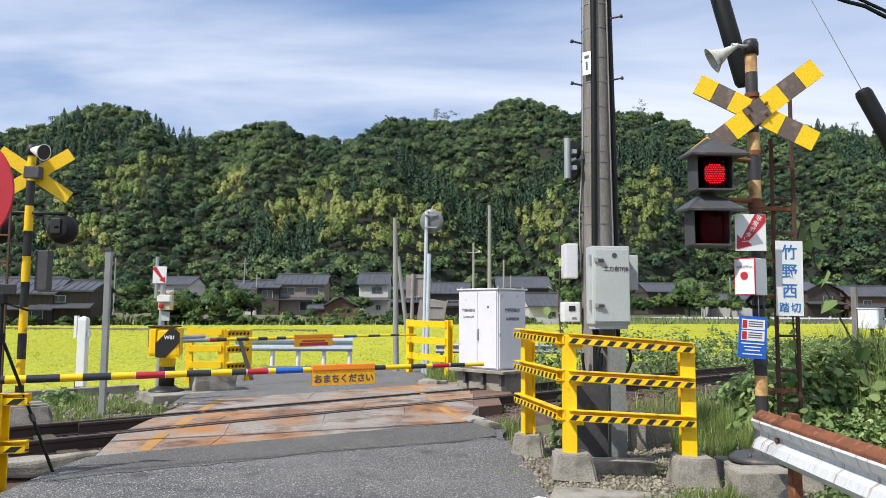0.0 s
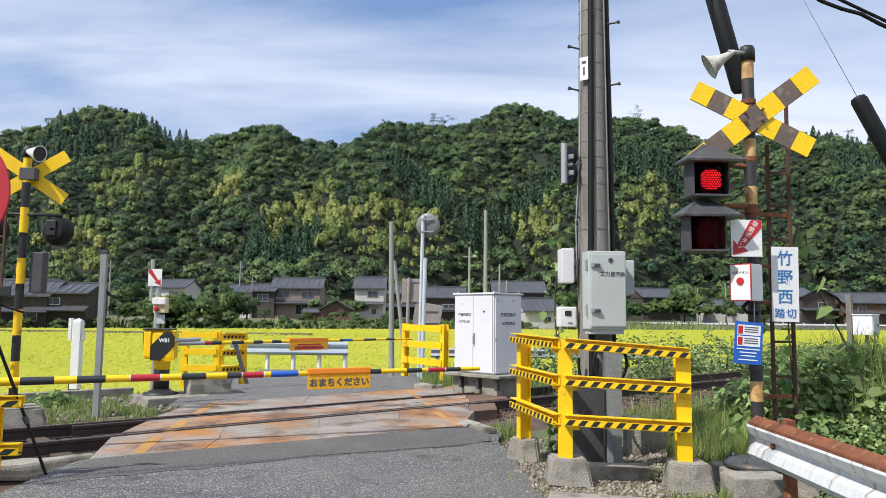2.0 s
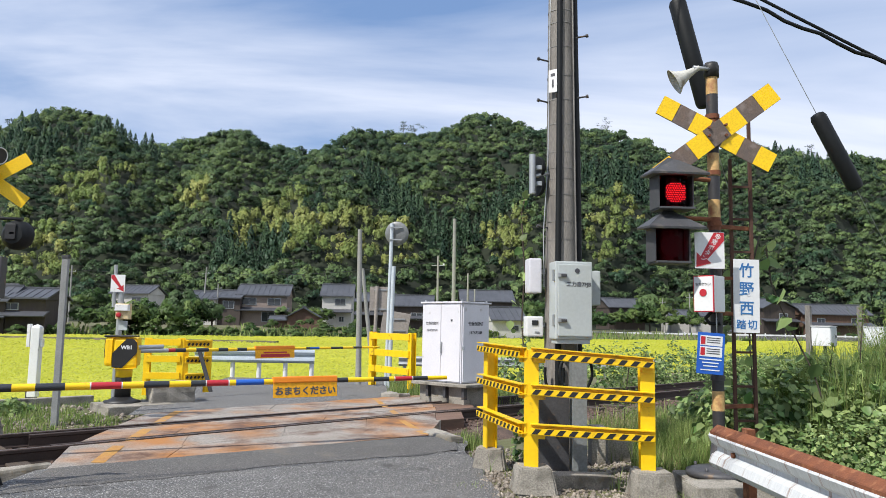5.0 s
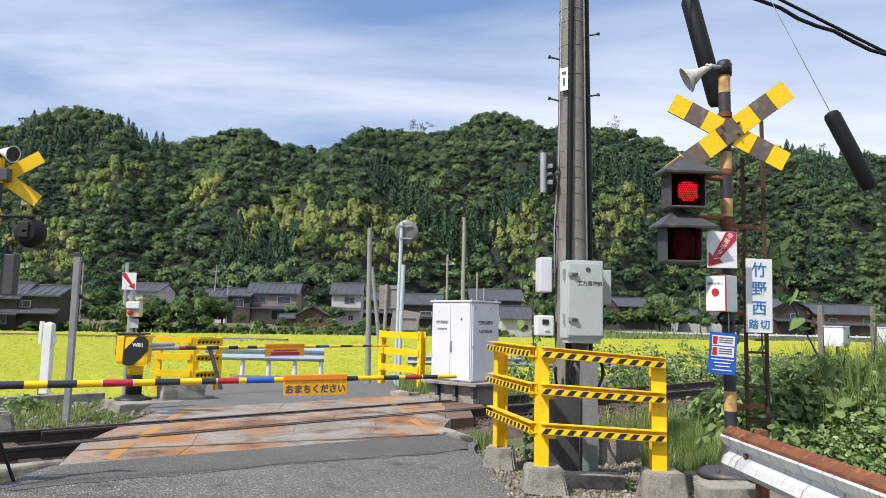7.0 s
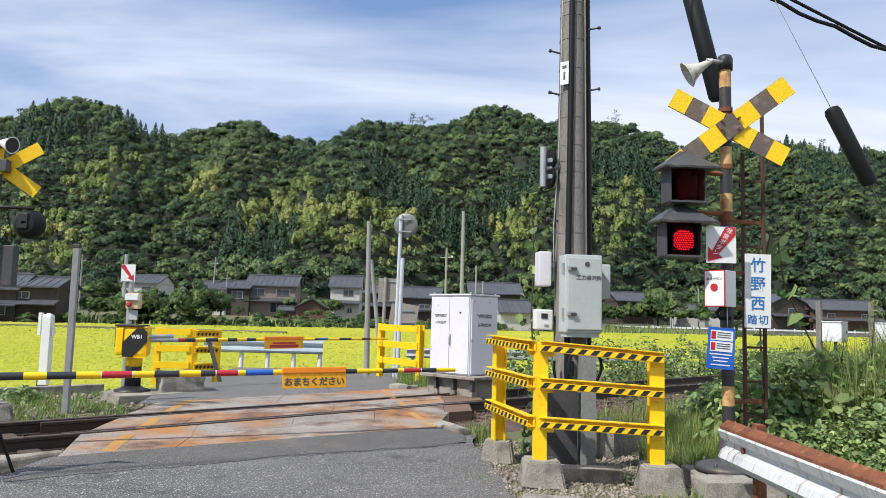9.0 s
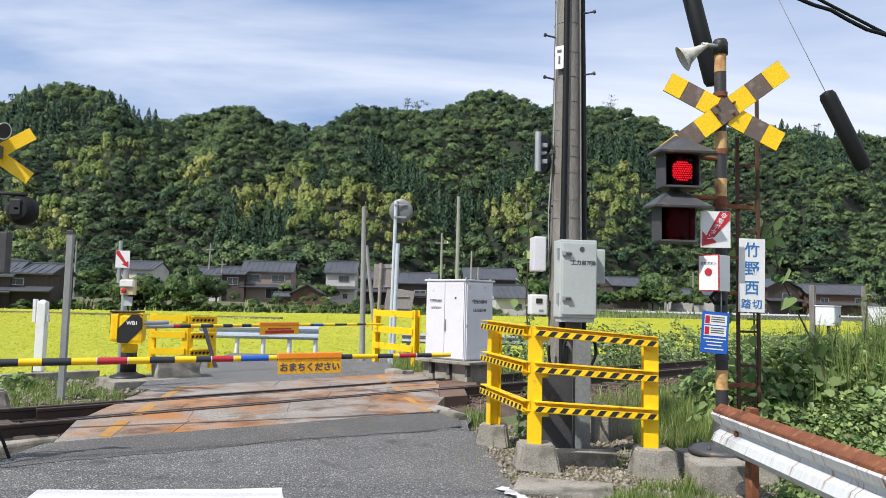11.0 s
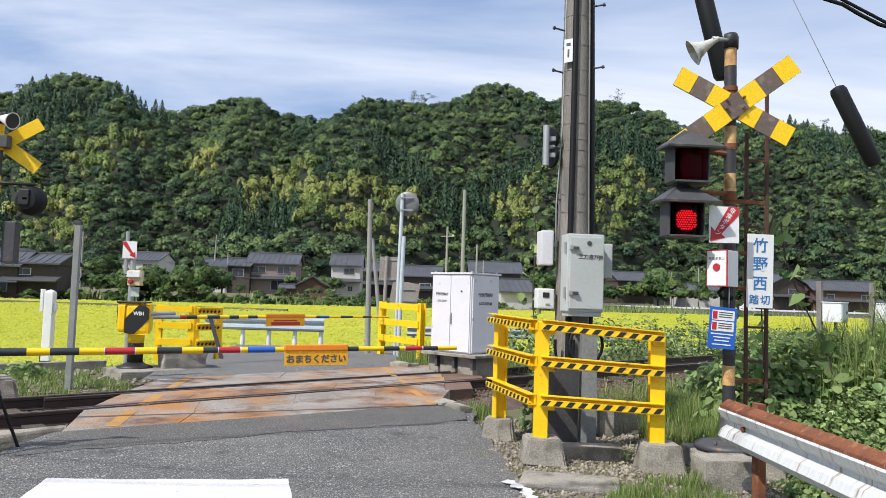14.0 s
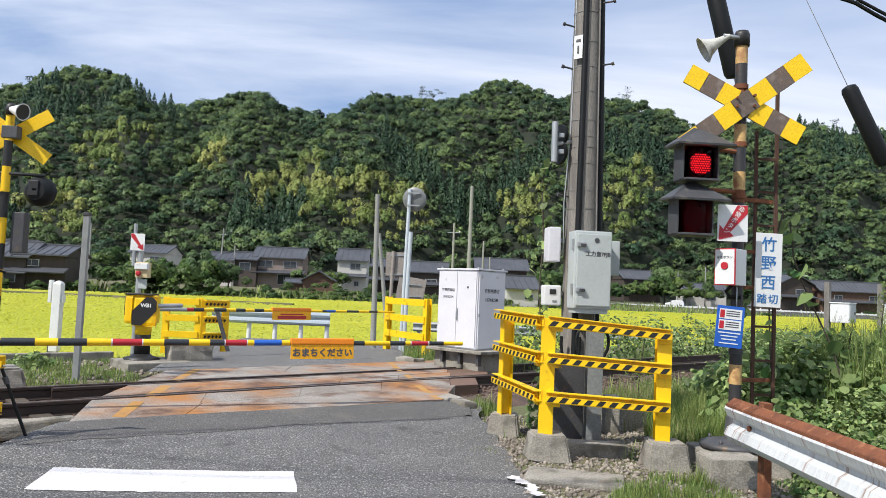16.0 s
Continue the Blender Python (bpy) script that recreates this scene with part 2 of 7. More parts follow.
LEAF_GRASS = leafmat("grass", (0.13, 0.225, 0.055), (0.32, 0.36, 0.13), 0.4)
DARKRUST = mat("dark rust", (0.095, 0.042, 0.026), (0.06, 0.03, 0.022), 0.85, scale=9, fine=90, bump=0.4, depth=0.004)
LEAF_DRY = leafmat("dry grass", (0.40, 0.34, 0.19), (0.24, 0.27, 0.10), 0.35)
LEAF_RICE = leafmat("ripe rice", (0.375, 0.40, 0.032), (0.455, 0.45, 0.052), 0.3, spread=0.10)
BARK = mat("bark", (0.09, 0.07, 0.05), (0.06, 0.045, 0.035), 0.9, scale=5, fine=40, bump=0.5)


# ---- helpers ----
def part(name, bm, material, parent=None, label="", smooth=False, m=None):
    """Links a bmesh as one mesh object under a thing or a part."""
    me = bpy.data.meshes.new(name)
    bm.to_mesh(me)
    bm.free()
    me.materials.append(material)
    if smooth:
        me.polygons.foreach_set("use_smooth", [True] * len(me.polygons))
    ob = new(name, me)
    if parent:
        ob.parent = parent
    if m is not None:
        ob.matrix_basis = m
    if label:
        ob["label"] = label
    return ob


def thing(name, m, label, category, group="", kind=""):
    ob = new(name)
    ob.empty_display_size = 0.1
    ob.matrix_world = m
    return tagged(ob, label, category, group, kind)


def box(size, at=(0, 0, 0), bevel=0.0, bm=None, rot=None):
    """A box of full size, centred at 'at'; into bm if given."""
    one = bmesh.new()
    bmesh.ops.create_cube(one, size=1.0)
    bmesh.ops.scale(one, vec=size, verts=one.verts)
    if bevel:
        bmesh.ops.bevel(one, geom=one.edges[:], offset=bevel, segments=2, profile=0.6, affect="EDGES")
    mm = Matrix.Translation(at)
    if rot is not None:
        mm = mm @ rot
    bmesh.ops.transform(one, matrix=mm, verts=one.verts)
    return join(bm, one)


def join(bm, one):
    if bm is None:
        return one
    me = bpy.data.meshes.new("t")
    one.to_mesh(me); one.free()
    bm.from_mesh(me)
    bpy.data.meshes.remove(me)
    return bm


def sharpen(bm):
    """Keeps hard edges hard under smooth shading."""
    for e in bm.edges:
        if len(e.link_faces) == 2 and e.calc_face_angle(0) > 0.7:
            e.smooth = False
    return bm


def tube(p0, p1, r0, r1=None, seg=14, bm=None, caps=True):
    """A tapered round bar between two points."""
    p0, p1 = Vector(p0), Vector(p1)
    r1 = r0 if r1 is None else r1
    one = bmesh.new()
    d = p1 - p0
    bmesh.ops.create_cone(one, cap_ends=caps, segments=seg, radius1=r0, radius2=r1, depth=d.length)
    q = d.to_track_quat("Z", "Y").to_matrix().to_4x4()
    bmesh.ops.transform(one, matrix=Matrix.Translation((p0 + p1) / 2) @ q, verts=one.verts)
    for f in one.faces:
        f.smooth = len(f.verts) == 4
    return join(bm, sharpen(one))


def path_tube(pts, r, seg=8, bm=None):
    """One continuous round skin along a path."""
    P = [Vector(p) for p in pts]
    one = bmesh.new()
    rings, ref = [], None
    for k, p in enumerate(P):
        d = (P[min(k + 1, len(P) - 1)] - P[max(k - 1, 0)]).normalized()
        if ref is None:
            ref = d.orthogonal().normalized()
        ref = (ref - d * ref.dot(d)).normalized()
        w = d.cross(ref)
        rings.append([one.verts.new(p + (ref * math.cos(a) + w * math.sin(a)) * r) for a in [2 * math.pi * i / seg for i in range(seg)]])
    for a, b in zip(rings[:-1], rings[1:]):
        for i in range(seg):
            one.faces.new((a[i], a[(i + 1) % seg], b[(i + 1) % seg], b[i])).smooth = True
    one.faces.new(rings[0][::-1]); one.faces.new(rings[-1])
    bmesh.ops.recalc_face_normals(one, faces=one.faces)
    return join(bm, sharpen(one))


def lathe(profile, seg=20, bm=None, m=None):
    """A body turned round z from (radius, height) pairs."""
    one = bmesh.new()
    rings = []
    for r, z in profile:
        rings.append([one.verts.new((r * math.cos(2 * math.pi * k / seg), r * math.sin(2 * math.pi * k / seg), z)) for k in range(seg)])
    for a, b in zip(rings[:-1], rings[1:]):
        for k in range(seg):
            f = one.faces.new((a[k], a[(k + 1) % seg], b[(k + 1) % seg], b[k])); f.smooth = True
    for ring, flip in ((rings[0], True), (rings[-1], False)):
        one.faces.new(ring[::-1] if flip else ring)
    if m is not None:
        bmesh.ops.transform(one, matrix=m, verts=one.verts)
    return join(bm, sharpen(one))


def prism(pts, h, bm=None, m=None):
    """An outline in xy, drawn up by h along z."""
    one = bmesh.new()
    lo = [one.verts.new((x, y, 0)) for x, y in pts]
    hi = [one.verts.new((x, y, h)) for x, y in pts]
    one.faces.new(lo[::-1]); one.faces.new(hi)
    for k in range(len(pts)):
        one.faces.new((lo[k], lo[(k + 1) % len(pts)], hi[(k + 1) % len(pts)], hi[k]))
    bmesh.ops.recalc_face_normals(one, faces=one.faces)
    if m is not None:
        bmesh.ops.transform(one, matrix=m, verts=one.verts)
    return join(bm, one)


def writing(name, words, size, material, parent, m, bold=0.0, spacing=1.0):
    """Raised letters as a mesh under a part, centred."""
    cu = bpy.data.curves.new(name, "FONT")
    cu.body, cu.size, cu.extrude, cu.align_x, cu.align_y = words, size, 0.0012, "CENTER", "CENTER"
    cu.offset, cu.space_character, cu.resolution_u = bold, spacing, 3
    ob = bpy.data.objects.new(name, cu)
    scene.collection.objects.link(ob)
    bpy.context.view_layer.update()
    me = bpy.data.meshes.new_from_object(ob.evaluated_get(bpy.context.evaluated_depsgraph_get()))
    bpy.data.objects.remove(ob)
    me.materials.clear()
    me.materials.append(material)
    t = new(name, me)
    t.parent = parent
    t.matrix_basis = m
    return t


def soup(name, verts, faces, material, label, category, tone=None, kind="stuff", nrm=None):
    """Many small pieces in one mesh, from arrays."""
    me = bpy.data.meshes.new(name)
    nf, k = faces.shape
    me.vertices.add(len(verts)); me.loops.add(nf * k); me.polygons.add(nf)
    me.vertices.foreach_set("co", verts.astype(np.float32).ravel())
    me.loops.foreach_set("vertex_index", faces.astype(np.int32).ravel())
    me.polygons.foreach_set("loop_start", np.arange(0, nf * k, k, dtype=np.int32))
    me.update(calc_edges=True)
    if tone is not None:
        a = me.attributes.new("tone", "FLOAT", "POINT")
        a.data.foreach_set("value", tone.astype(np.float32))
    if nrm is not None:
        a = me.attributes.new("crown_normal", "FLOAT_VECTOR", "POINT")
        a.data.foreach_set("vector", nrm.astype(np.float32).ravel())
    me.materials.append(material)
    ob = new(name, me)
    if label:
        tagged(ob, label, category, kind=kind)
    return ob


FACE = Matrix.Rotation(radians(90), 4, "X")   # stands a drawing of the xy plane up, facing -y


# ---- land ----
TRACK = radians(40)                                  # the line's direction
TU, TN = Vector((math.cos(TRACK), math.sin(TRACK))), Vector((-math.sin(TRACK), math.cos(TRACK)))
RAIL_NEAR, RAIL_FAR, RAIL_Z = 8.10, 9.26, 0.14       # distance along TN, height of the rail heads


def smooth(a, b, x):
    t = np.clip((x - a) / (b - a), 0, 1)
    return t * t * (3 - 2 * t)


def ground_z(x, y):
    """Height of the natural ground."""
    s = -x * math.sin(TRACK) + y * math.cos(TRACK)
    z = -0.03 - 0.16 * smooth(6.3, 7.2, s) * (1 - smooth(10.2, 11.2, s))
    z = z - 0.75 * smooth(13.2, 14.6, s)                              # down to the paddy
    far = 92 + 0.42 * np.clip(x + 30, -60, 130)
    z = z + 1.6 * smooth(far, far + 25, y)                             # up to the village
    z = z + 0.6 * smooth(3.2, 6.0, x) * (1 - smooth(9.0, 10.5, s)) * (1 - smooth(20, 40, x)) * (1 - smooth(8.3, 10.3, y))   # bank behind the guard rail
    return z


RIDGE_A = (-420, -250, -230, -218, -205, -191, -172, -158, -144, -129, -108, -95, -83, -70, -53, -42, -33, -14, -2, 17, 36, 55, 71, 100, 116, 132, 143, 174, 200, 216, 242, 264, 420)
RIDGE_H = (93, 99, 103, 108, 104, 104, 107, 90, 93, 98, 106, 99, 86, 88, 89, 91, 101, 107, 108, 109, 110, 112, 104, 112, 114, 106, 92, 98, 94, 102, 99, 91, 85)


def hill_z(x, y):
    """The wooded hills behind the village."""
    a = x / np.maximum(y, 1) * 400.0                                  # position across, as seen from the road
    ridge = np.interp(a, RIDGE_A, RIDGE_H)
    base = 196 + 16 * np.sin(a / 60.0) + 9 * np.sin(a / 23.0 + 1.0)
    t = np.clip((y - base) / (430 - base), 0, 1.6)
    prof = np.where(t < 1, np.sin(np.clip(t, 0, 1) * math.pi / 2) ** 0.92, 1 - 0.25 * (t - 1))
    fold = 7 * np.sin(a / 19.0 + y / 70.0) + 5 * np.sin(a / 9.0 - y / 45.0)
    return (ridge - 2.0) * prof + 3.2 * fold * np.clip(t, 0, 1) * np.clip(1 - t, 0, 1)


def grid_sheet(name, xs, ys, zf, material, label, category, kind="structure"):
    X, Y = np.meshgrid(xs, ys)
    Z = zf(X, Y)
    v = np.stack([X, Y, Z], -1).reshape(-1, 3)
    w = len(xs)
    i = (np.arange(len(ys) - 1)[:, None] * w + np.arange(w - 1)[None]).ravel()
    f = np.stack([i, i + 1, i + w + 1, i + w], 1)
    ob = soup(name, v, f, material, label, category, kind=kind)
    ob.data.polygons.foreach_set("use_smooth", [True] * len(f))
    return ob


def graded(lo, hi, fine_lo, fine_hi, step):
    a = np.arange(fine_lo, fine_hi + 1e-6, step)
    up = fine_hi + (hi - fine_hi) * np.linspace(0, 1, 42)[1:] ** 2.4
    dn = fine_lo + (lo - fine_lo) * np.linspace(0, 1, 42)[1:] ** 2.4
    return np.concatenate([dn[::-1], a, up])


GN = mat("grassy soil", (0.13, 0.115, 0.06), (0.075, 0.10, 0.028), 0.95, scale=0.5, fine=18, bump=0.6, depth=0.04, dirt=(0.17, 0.14, 0.10), dirt_amount=0.5, dirt_scale=0.8)
grid_sheet("ground", graded(-1600, 1600, -12, 12, 0.25), graded(-1500, 2200, -4, 30, 0.25), ground_z, GN, "uneven soil and grass ground round the crossing", "ground")
# floor colour set near black, so gaps between the crowns read as shade
FLOOR_IN_SHADE = mat("shade-dark forest floor", (0.016, 0.024, 0.010), (0.010, 0.015, 0.007), 0.95, scale=0.05, fine=0.6, bump=0.3)
grid_sheet("hill", np.linspace(-520, 520, 131), np.concatenate([np.linspace(150, 470, 81), np.linspace(480, 700, 12)]), hill_z, FLOOR_IN_SHADE, "steep wooded hill range behind the village", "hill")

rng = np.random.default_rng(7)


def rot_z(a):
    c, s, o, i = np.cos(a), np.sin(a), np.zeros_like(a), np.ones_like(a)
    return np.stack([np.stack([c, -s, o], -1), np.stack([s, c, o], -1), np.stack([o, o, i], -1)], -2)


def quads_at(centres, normals, size, r):
    """One bent leaf quad at each centre, facing its normal."""
    n = normals / np.linalg.norm(normals, axis=1, keepdims=True)
    ref = r.normal(size=n.shape)
    u = np.cross(n, ref); u /= np.linalg.norm(u, axis=1, keepdims=True)
    w = np.cross(n, u)
    s = size[:, None]
    c = [centres + u * s, centres + w * s * 0.7 + n * s * 0.2, centres - u * s, centres - w * s * 0.7 + n * s * 0.2]
    v = np.stack(c, 1).reshape(-1, 3)
    return v


def tris_at(centres, normals, size, r):
    """One triangular leaf spray at each centre, facing its normal."""
    n = normals / np.linalg.norm(normals, axis=1, keepdims=True)
    u = np.cross(n, r.normal(size=n.shape)); u /= np.linalg.norm(u, axis=1, keepdims=True)
    w = np.cross(n, u)
    s = size[:, None]
    return np.stack([centres + u * s * 1.15, centres - u * s * 0.5 + w * s * 0.9, centres - u * s * 0.6 - w * s * 0.8], 1).reshape(-1, 3)


def crown(kind, r, count):
    """A unit tree crown (height 1, radius about 0.45): leaf sprays as triangles, and the rounded normal of each vertex."""
    if kind == "cedar":
        h = r.random(count) ** 0.8
        a = r.random(count) * 2 * math.pi
        rad = (1 - h ** 1.4) * 0.34 * (0.8 + 0.3 * np.sin(h * 30 + a * 3)) + 0.015
        c = np.stack([np.cos(a) * rad, np.sin(a) * rad, 0.05 + h * 0.95], 1)
        n = np.stack([np.cos(a), np.sin(a), 0.45 + 0.5 * np.cos(h * 30 + a * 3)], 1)
        size = (0.030 + 0.034 * r.random(count)) * (1.15 - 0.5 * h)
        core = np.arange(count) < count // 8
        c[core, :2] *= 0.7; size[core] = 0.10 * (1.05 - h[core])
        return tris_at(c, n + r.normal(size=n.shape) * 0.3, size, r), np.repeat(n + r.normal(size=n.shape) * 0.25, 3, 0)
    lobes = 16 if kind == "broad" else 9
    way = r.normal(size=(lobes, 3)); way /= np.linalg.norm(way, axis=1, keepdims=True)
    way[:, 2] = np.abs(way[:, 2]) - 0.12
    if kind == "broad":                      # a dome of rounded clumps
        mid = way * (0.30, 0.30, 0.28) * (0.75 + 0.4 * r.random((lobes, 1))) + (0, 0, 0.58)
        half = np.array([0.125, 0.125, 0.10]) * (0.75 + 0.5 * r.random((lobes, 1)))
    else:                                    # bamboo: leaning plumes
        mid = way * (0.25, 0.25, 0.12) + (0, 0, 0.62)
        half = np.array([0.10, 0.10, 0.24]) * (0.8 + 0.45 * r.random((lobes, 1)))
    k = r.integers(0, lobes, count)
    d = r.normal(size=(count, 3)); d /= np.linalg.norm(d, axis=1, keepdims=True)
    d[:, 2] = np.where(d[:, 2] < -0.35, -d[:, 2], d[:, 2])
    size = 0.020 + 0.030 * r.random(count)
    shell = 0.86 + 0.22 * r.random(count)
    core = np.arange(count) < count // 6     # larger inner sprays close the crown
    shell[core], size[core] = 0.5, 0.07
    c = mid[k] + d * half[k] * shell[:, None]
    soft_n = d * 0.50 + way[k] * 0.80 + (0, 0, 0.05) + r.normal(size=d.shape) * 0.06
    return tris_at(c, d + r.normal(size=d.shape) * np.where(core, 0.1, 0.35)[:, None], size, r), np.repeat(soft_n, 3, 0)


def wood(name, kind, spots, heights, widths, material, label, category, count=100, variants=8):
    """Plants one crown at each spot; all in one mesh of stuff."""
    r = np.random.default_rng(len(name) * 31 + len(spots))
    forms = [crown(kind, r, count) for _ in range(variants)]
    vs, ts, ns = [], [], []
    drift = np.array([noise.noise(Vector((p[0] / 42.0, p[1] / 42.0, 2.6))) for p in spots])
    tone = np.clip(0.38 + 0.5 * drift + r.normal(0.0, 0.30, len(spots)), 0, 1)
    which = r.integers(0, variants, len(spots))
    spin = rot_z(r.random(len(spots)) * 6.283)
    for k in range(variants):
        sel = np.where(which == k)[0]
        if not len(sel):
            continue
        f = forms[k][0][None] * np.stack([widths[sel], widths[sel], heights[sel]], -1)[:, None]
        f = np.einsum("nij,nvj->nvi", spin[sel], f) + spots[sel][:, None]
        ns.append(np.einsum("nij,vj->nvi", spin[sel], forms[k][1]).reshape(-1, 3))
        vs.append(f.reshape(-1, 3)); ts.append(np.repeat(tone[sel], f.shape[1]))
    v = np.concatenate(vs); t = np.concatenate(ts)
    f = np.arange(len(v)).reshape(-1, 3)
    return soup(name, v, f, material, label, category, t, nrm=np.concatenate(ns))


# the woods of the hill, thinned to what the valley sees
def hill_spots(n, r):
    side = int(math.sqrt(n))
    gy, gx = np.meshgrid(np.arange(side), np.arange(side), indexing="ij")
    y = 170 + (444 - 170) * ((gy.ravel() + r.random(side * side) * 0.9) / side) ** 0.92
    x = (((gx.ravel() + r.random(side * side) * 0.9) / side) * 1.32 - 0.64) * y
    z = hill_z(x, y)
    keep = z > 0.9
    return np.stack([x, y, z], 1)[keep]


S = hill_spots(7100, rng)
patch = np.array([noise.noise(Vector((p[0] / 34.0, p[1] / 34.0, 0.3))) for p in S])
patch2 = np.array([noise.noise(Vector((p[0] / 16.0, p[1] / 18.0, 7.7))) for p in S])
across = S[:, 0] / S[:, 1] * 400.0
GROVES = ((-38, 24, 38, 13), (-72, 34, 12, 10), (54, 24, 20, 15), (108, 32, 15, 18), (-178, 40, 20, 10), (-205, 22, 25, 14), (-120, 40, 14, 8), (-95, 26, 10, 8))   # across, height, spread of each
stand = np.max([np.exp(-((across - a) / sa) ** 2 - ((S[:, 2] - h) / sh) ** 2) for a, h, sa, sh in GROVES], axis=0)
is_cedar = (patch > 0.35) & (S[:, 1] < 335) & (stand < 0.5)
is_bamboo = (~is_cedar) & (stand + 0.55 * patch2 > 0.47)
is_broad = ~(is_cedar | is_bamboo)
for nm, kd, sel, mt, lab, h0, w0 in (
        ("broadleaf_wood", "broad", is_broad, LEAF_BROAD, "dense green broadleaf wood on the hillside", (5.2, 4.8), (4.8, 4.6)),
        ("cedar_wood", "cedar", is_cedar, LEAF_CEDAR, "dark green cedar stand on the hillside", (8.0, 6.0), (6.2, 3.0)),
        ("bamboo_grove", "bamboo", is_bamboo, LEAF_BAMBOO, "pale yellow-green bamboo grove on the lower slope", (5.5, 5.0), (4.6, 4.0))):
    P = S[sel]
    big = rng.random(len(P)) ** 2                     # a few large crowns among many small ones
    hh = h0[0] + h0[1] * big; ww = w0[0] + w0[1] * big
    P = P - np.array([0, 0, 1.5])
    wood(nm, kd, P, hh, ww, mt, lab, "woodland", count=270)

# ---- road and crossing ----
def strip(name, fl, fr, ys, zf, material, label, category):
    """A sheet between two side lines x = fl(y), fr(y)."""
    n = 9
    rows = []
    for y in ys:
        a, b = fl(y), fr(y)
        for k in range(n):
            x = a + (b - a) * k / (n - 1)
            rows.append((x, y, zf(x, y)))
    v = np.array(rows)
    i = (np.arange(len(ys) - 1)[:, None] * n + np.arange(n - 1)[None]).ravel()
    f = np.stack([i, i + 1, i + n + 1, i + n], 1)
    return soup(name, v, f, material, label, category, kind="structure")


def s_of(x, y):
    return -x * math.sin(TRACK) + y * math.cos(TRACK)


def road_z(x, y):
    s = s_of(x, y)
    return float(0.004 + 0.112 * smooth(4.6, 6.95, s))


def y_at(x, s):
    return (s + x * math.sin(TRACK)) / math.cos(TRACK)


PANEL_S0, PANEL_S1 = 6.92, 10.55
def deck_y(x):
    """The deck's near edge, which runs a little off the line's direction."""
    y = y_at(x, PANEL_S0)
    for _ in range(6):
        y = y_at(x, deck_s(x * math.cos(TRACK) + y * math.sin(TRACK)))
    return y


def deck_s(u):
    return 7.0 - 0.115 * (u - 1.73)


# near asphalt: fans out at the stop line, ends on the slanting edge of the panels
def near_road():
    rows, n = [], 15
    for j in range(70):
        q = j / 69
        for k in range(n):
            u = k / (n - 1)
            x1 = -3.26 + (0.66 + 3.26) * u
            y1 = deck_y(x1) - 0.013
            x0 = -3.6 + (1.55 + 3.6) * u
            y0 = -6.0
            x = x0 + (x1 - x0) * q; y = y0 + (y1 - y0) * q ** 0.8
            if k == n - 1:                               # ragged, crumbling edge
                x += 0.10 * noise.noise(Vector((0.3, y * 2.1, 1.7))) + 0.06 * noise.noise(Vector((0.9, y * 6.0, 4.1)))
            rows.append((x, y, road_z(x, y) - (0.022 if k == n - 1 else 0)))
    v = np.array(rows)
    i = (np.arange(69)[:, None] * n + np.arange(n - 1)[None]).ravel()
    f = np.stack([i, i + 1, i + n + 1, i + n], 1)
    return soup("road", v, f, ASPHALT, "worn grey asphalt road up to the level crossing", "road", kind="structure")


near_road()
# darker patch of newer asphalt along the deck
def patch_strip():
    n, rows = 90, []
    for k in range(n + 1):
        x = -3.15 + 3.75 * k / n
        rag = 0.10 * noise.noise(Vector((x * 1.7, 0.4, 3.3))) + 0.05 * noise.noise(Vector((x * 7.0, 2.4, 0.3)))
        for d in (0.0, 0.35, 0.72 + rag):
            y = deck_y(x) - 0.02 - d / math.cos(TRACK)
            rows.append((x, y, road_z(x, y) + 0.0035 + 0.003 * (d < 0.5)))
    i = (np.arange(n)[:, None] * 3 + np.arange(2)[None]).ravel()
    f = np.stack([i, i + 1, i + 4, i + 3], 1)[:, ::-1]
    return soup("road_patch", np.array(rows), f, ASPHALT_NEW, "darker asphalt patch along the crossing deck", "road", kind="structure")


patch_strip()


def far_z(x, y):
    s = s_of(x, y)
    return float(0.10 - 0.40 * smooth(13.0, 16.5, s))


def far_road():
    rows, n = [], 9
    for j in range(22):
        q = j / 21
        for k in range(n):
            u = k / (n - 1)
            xa = -4.0 + 3.9 * u; ya = y_at(xa, PANEL_S1 + 0.01)
            xb = -5.9 + 4.6 * u; yb = 20.5
            x = xa + (xb - xa) * q; y = ya + (yb - ya) * q
            rows.append((x, y, far_z(x, y)))
    v = np.array(rows)
    i = (np.arange(21)[:, None] * n + np.arange(n - 1)[None]).ravel()
    f = np.stack([i, i + 1, i + n + 1, i + n], 1)
    return soup("road", v, f, ASPHALT, "grey asphalt road running down behind the railway", "road", kind="structure")


far_road()
tagged(part("road", box((22, 3.4, 0.06), (5.2, 21.8, -0.34)), ASPHALT), "grey asphalt lane along the paddy", "road", kind="structure")

stop = thing("stop_line", pose(-1.75, 4.98, 0.005), "thick white painted stop line on the asphalt", "road marking", kind="structure")
bm = bmesh.new()
cols = []
for k in range(25):
    f = k / 24
    lo_, hi_ = (-0.83 + 1.77 * f, -0.39 + 0.24 * f), (-0.89 + 1.70 * f, 0.10 + 0.32 * f)
    cols.append([bm.verts.new((lo_[0] + (hi_[0] - lo_[0]) * q + rng.normal() * 0.006, lo_[1] + (hi_[1] - lo_[1]) * q + rng.normal() * 0.008 * (q in (0, 1)),
                               road_z(-1.75 + lo_[0] + (hi_[0] - lo_[0]) * q, 4.98 + lo_[1] + (hi_[1] - lo_[1]) * q))) for q in (0, 0.33, 0.66, 1)])
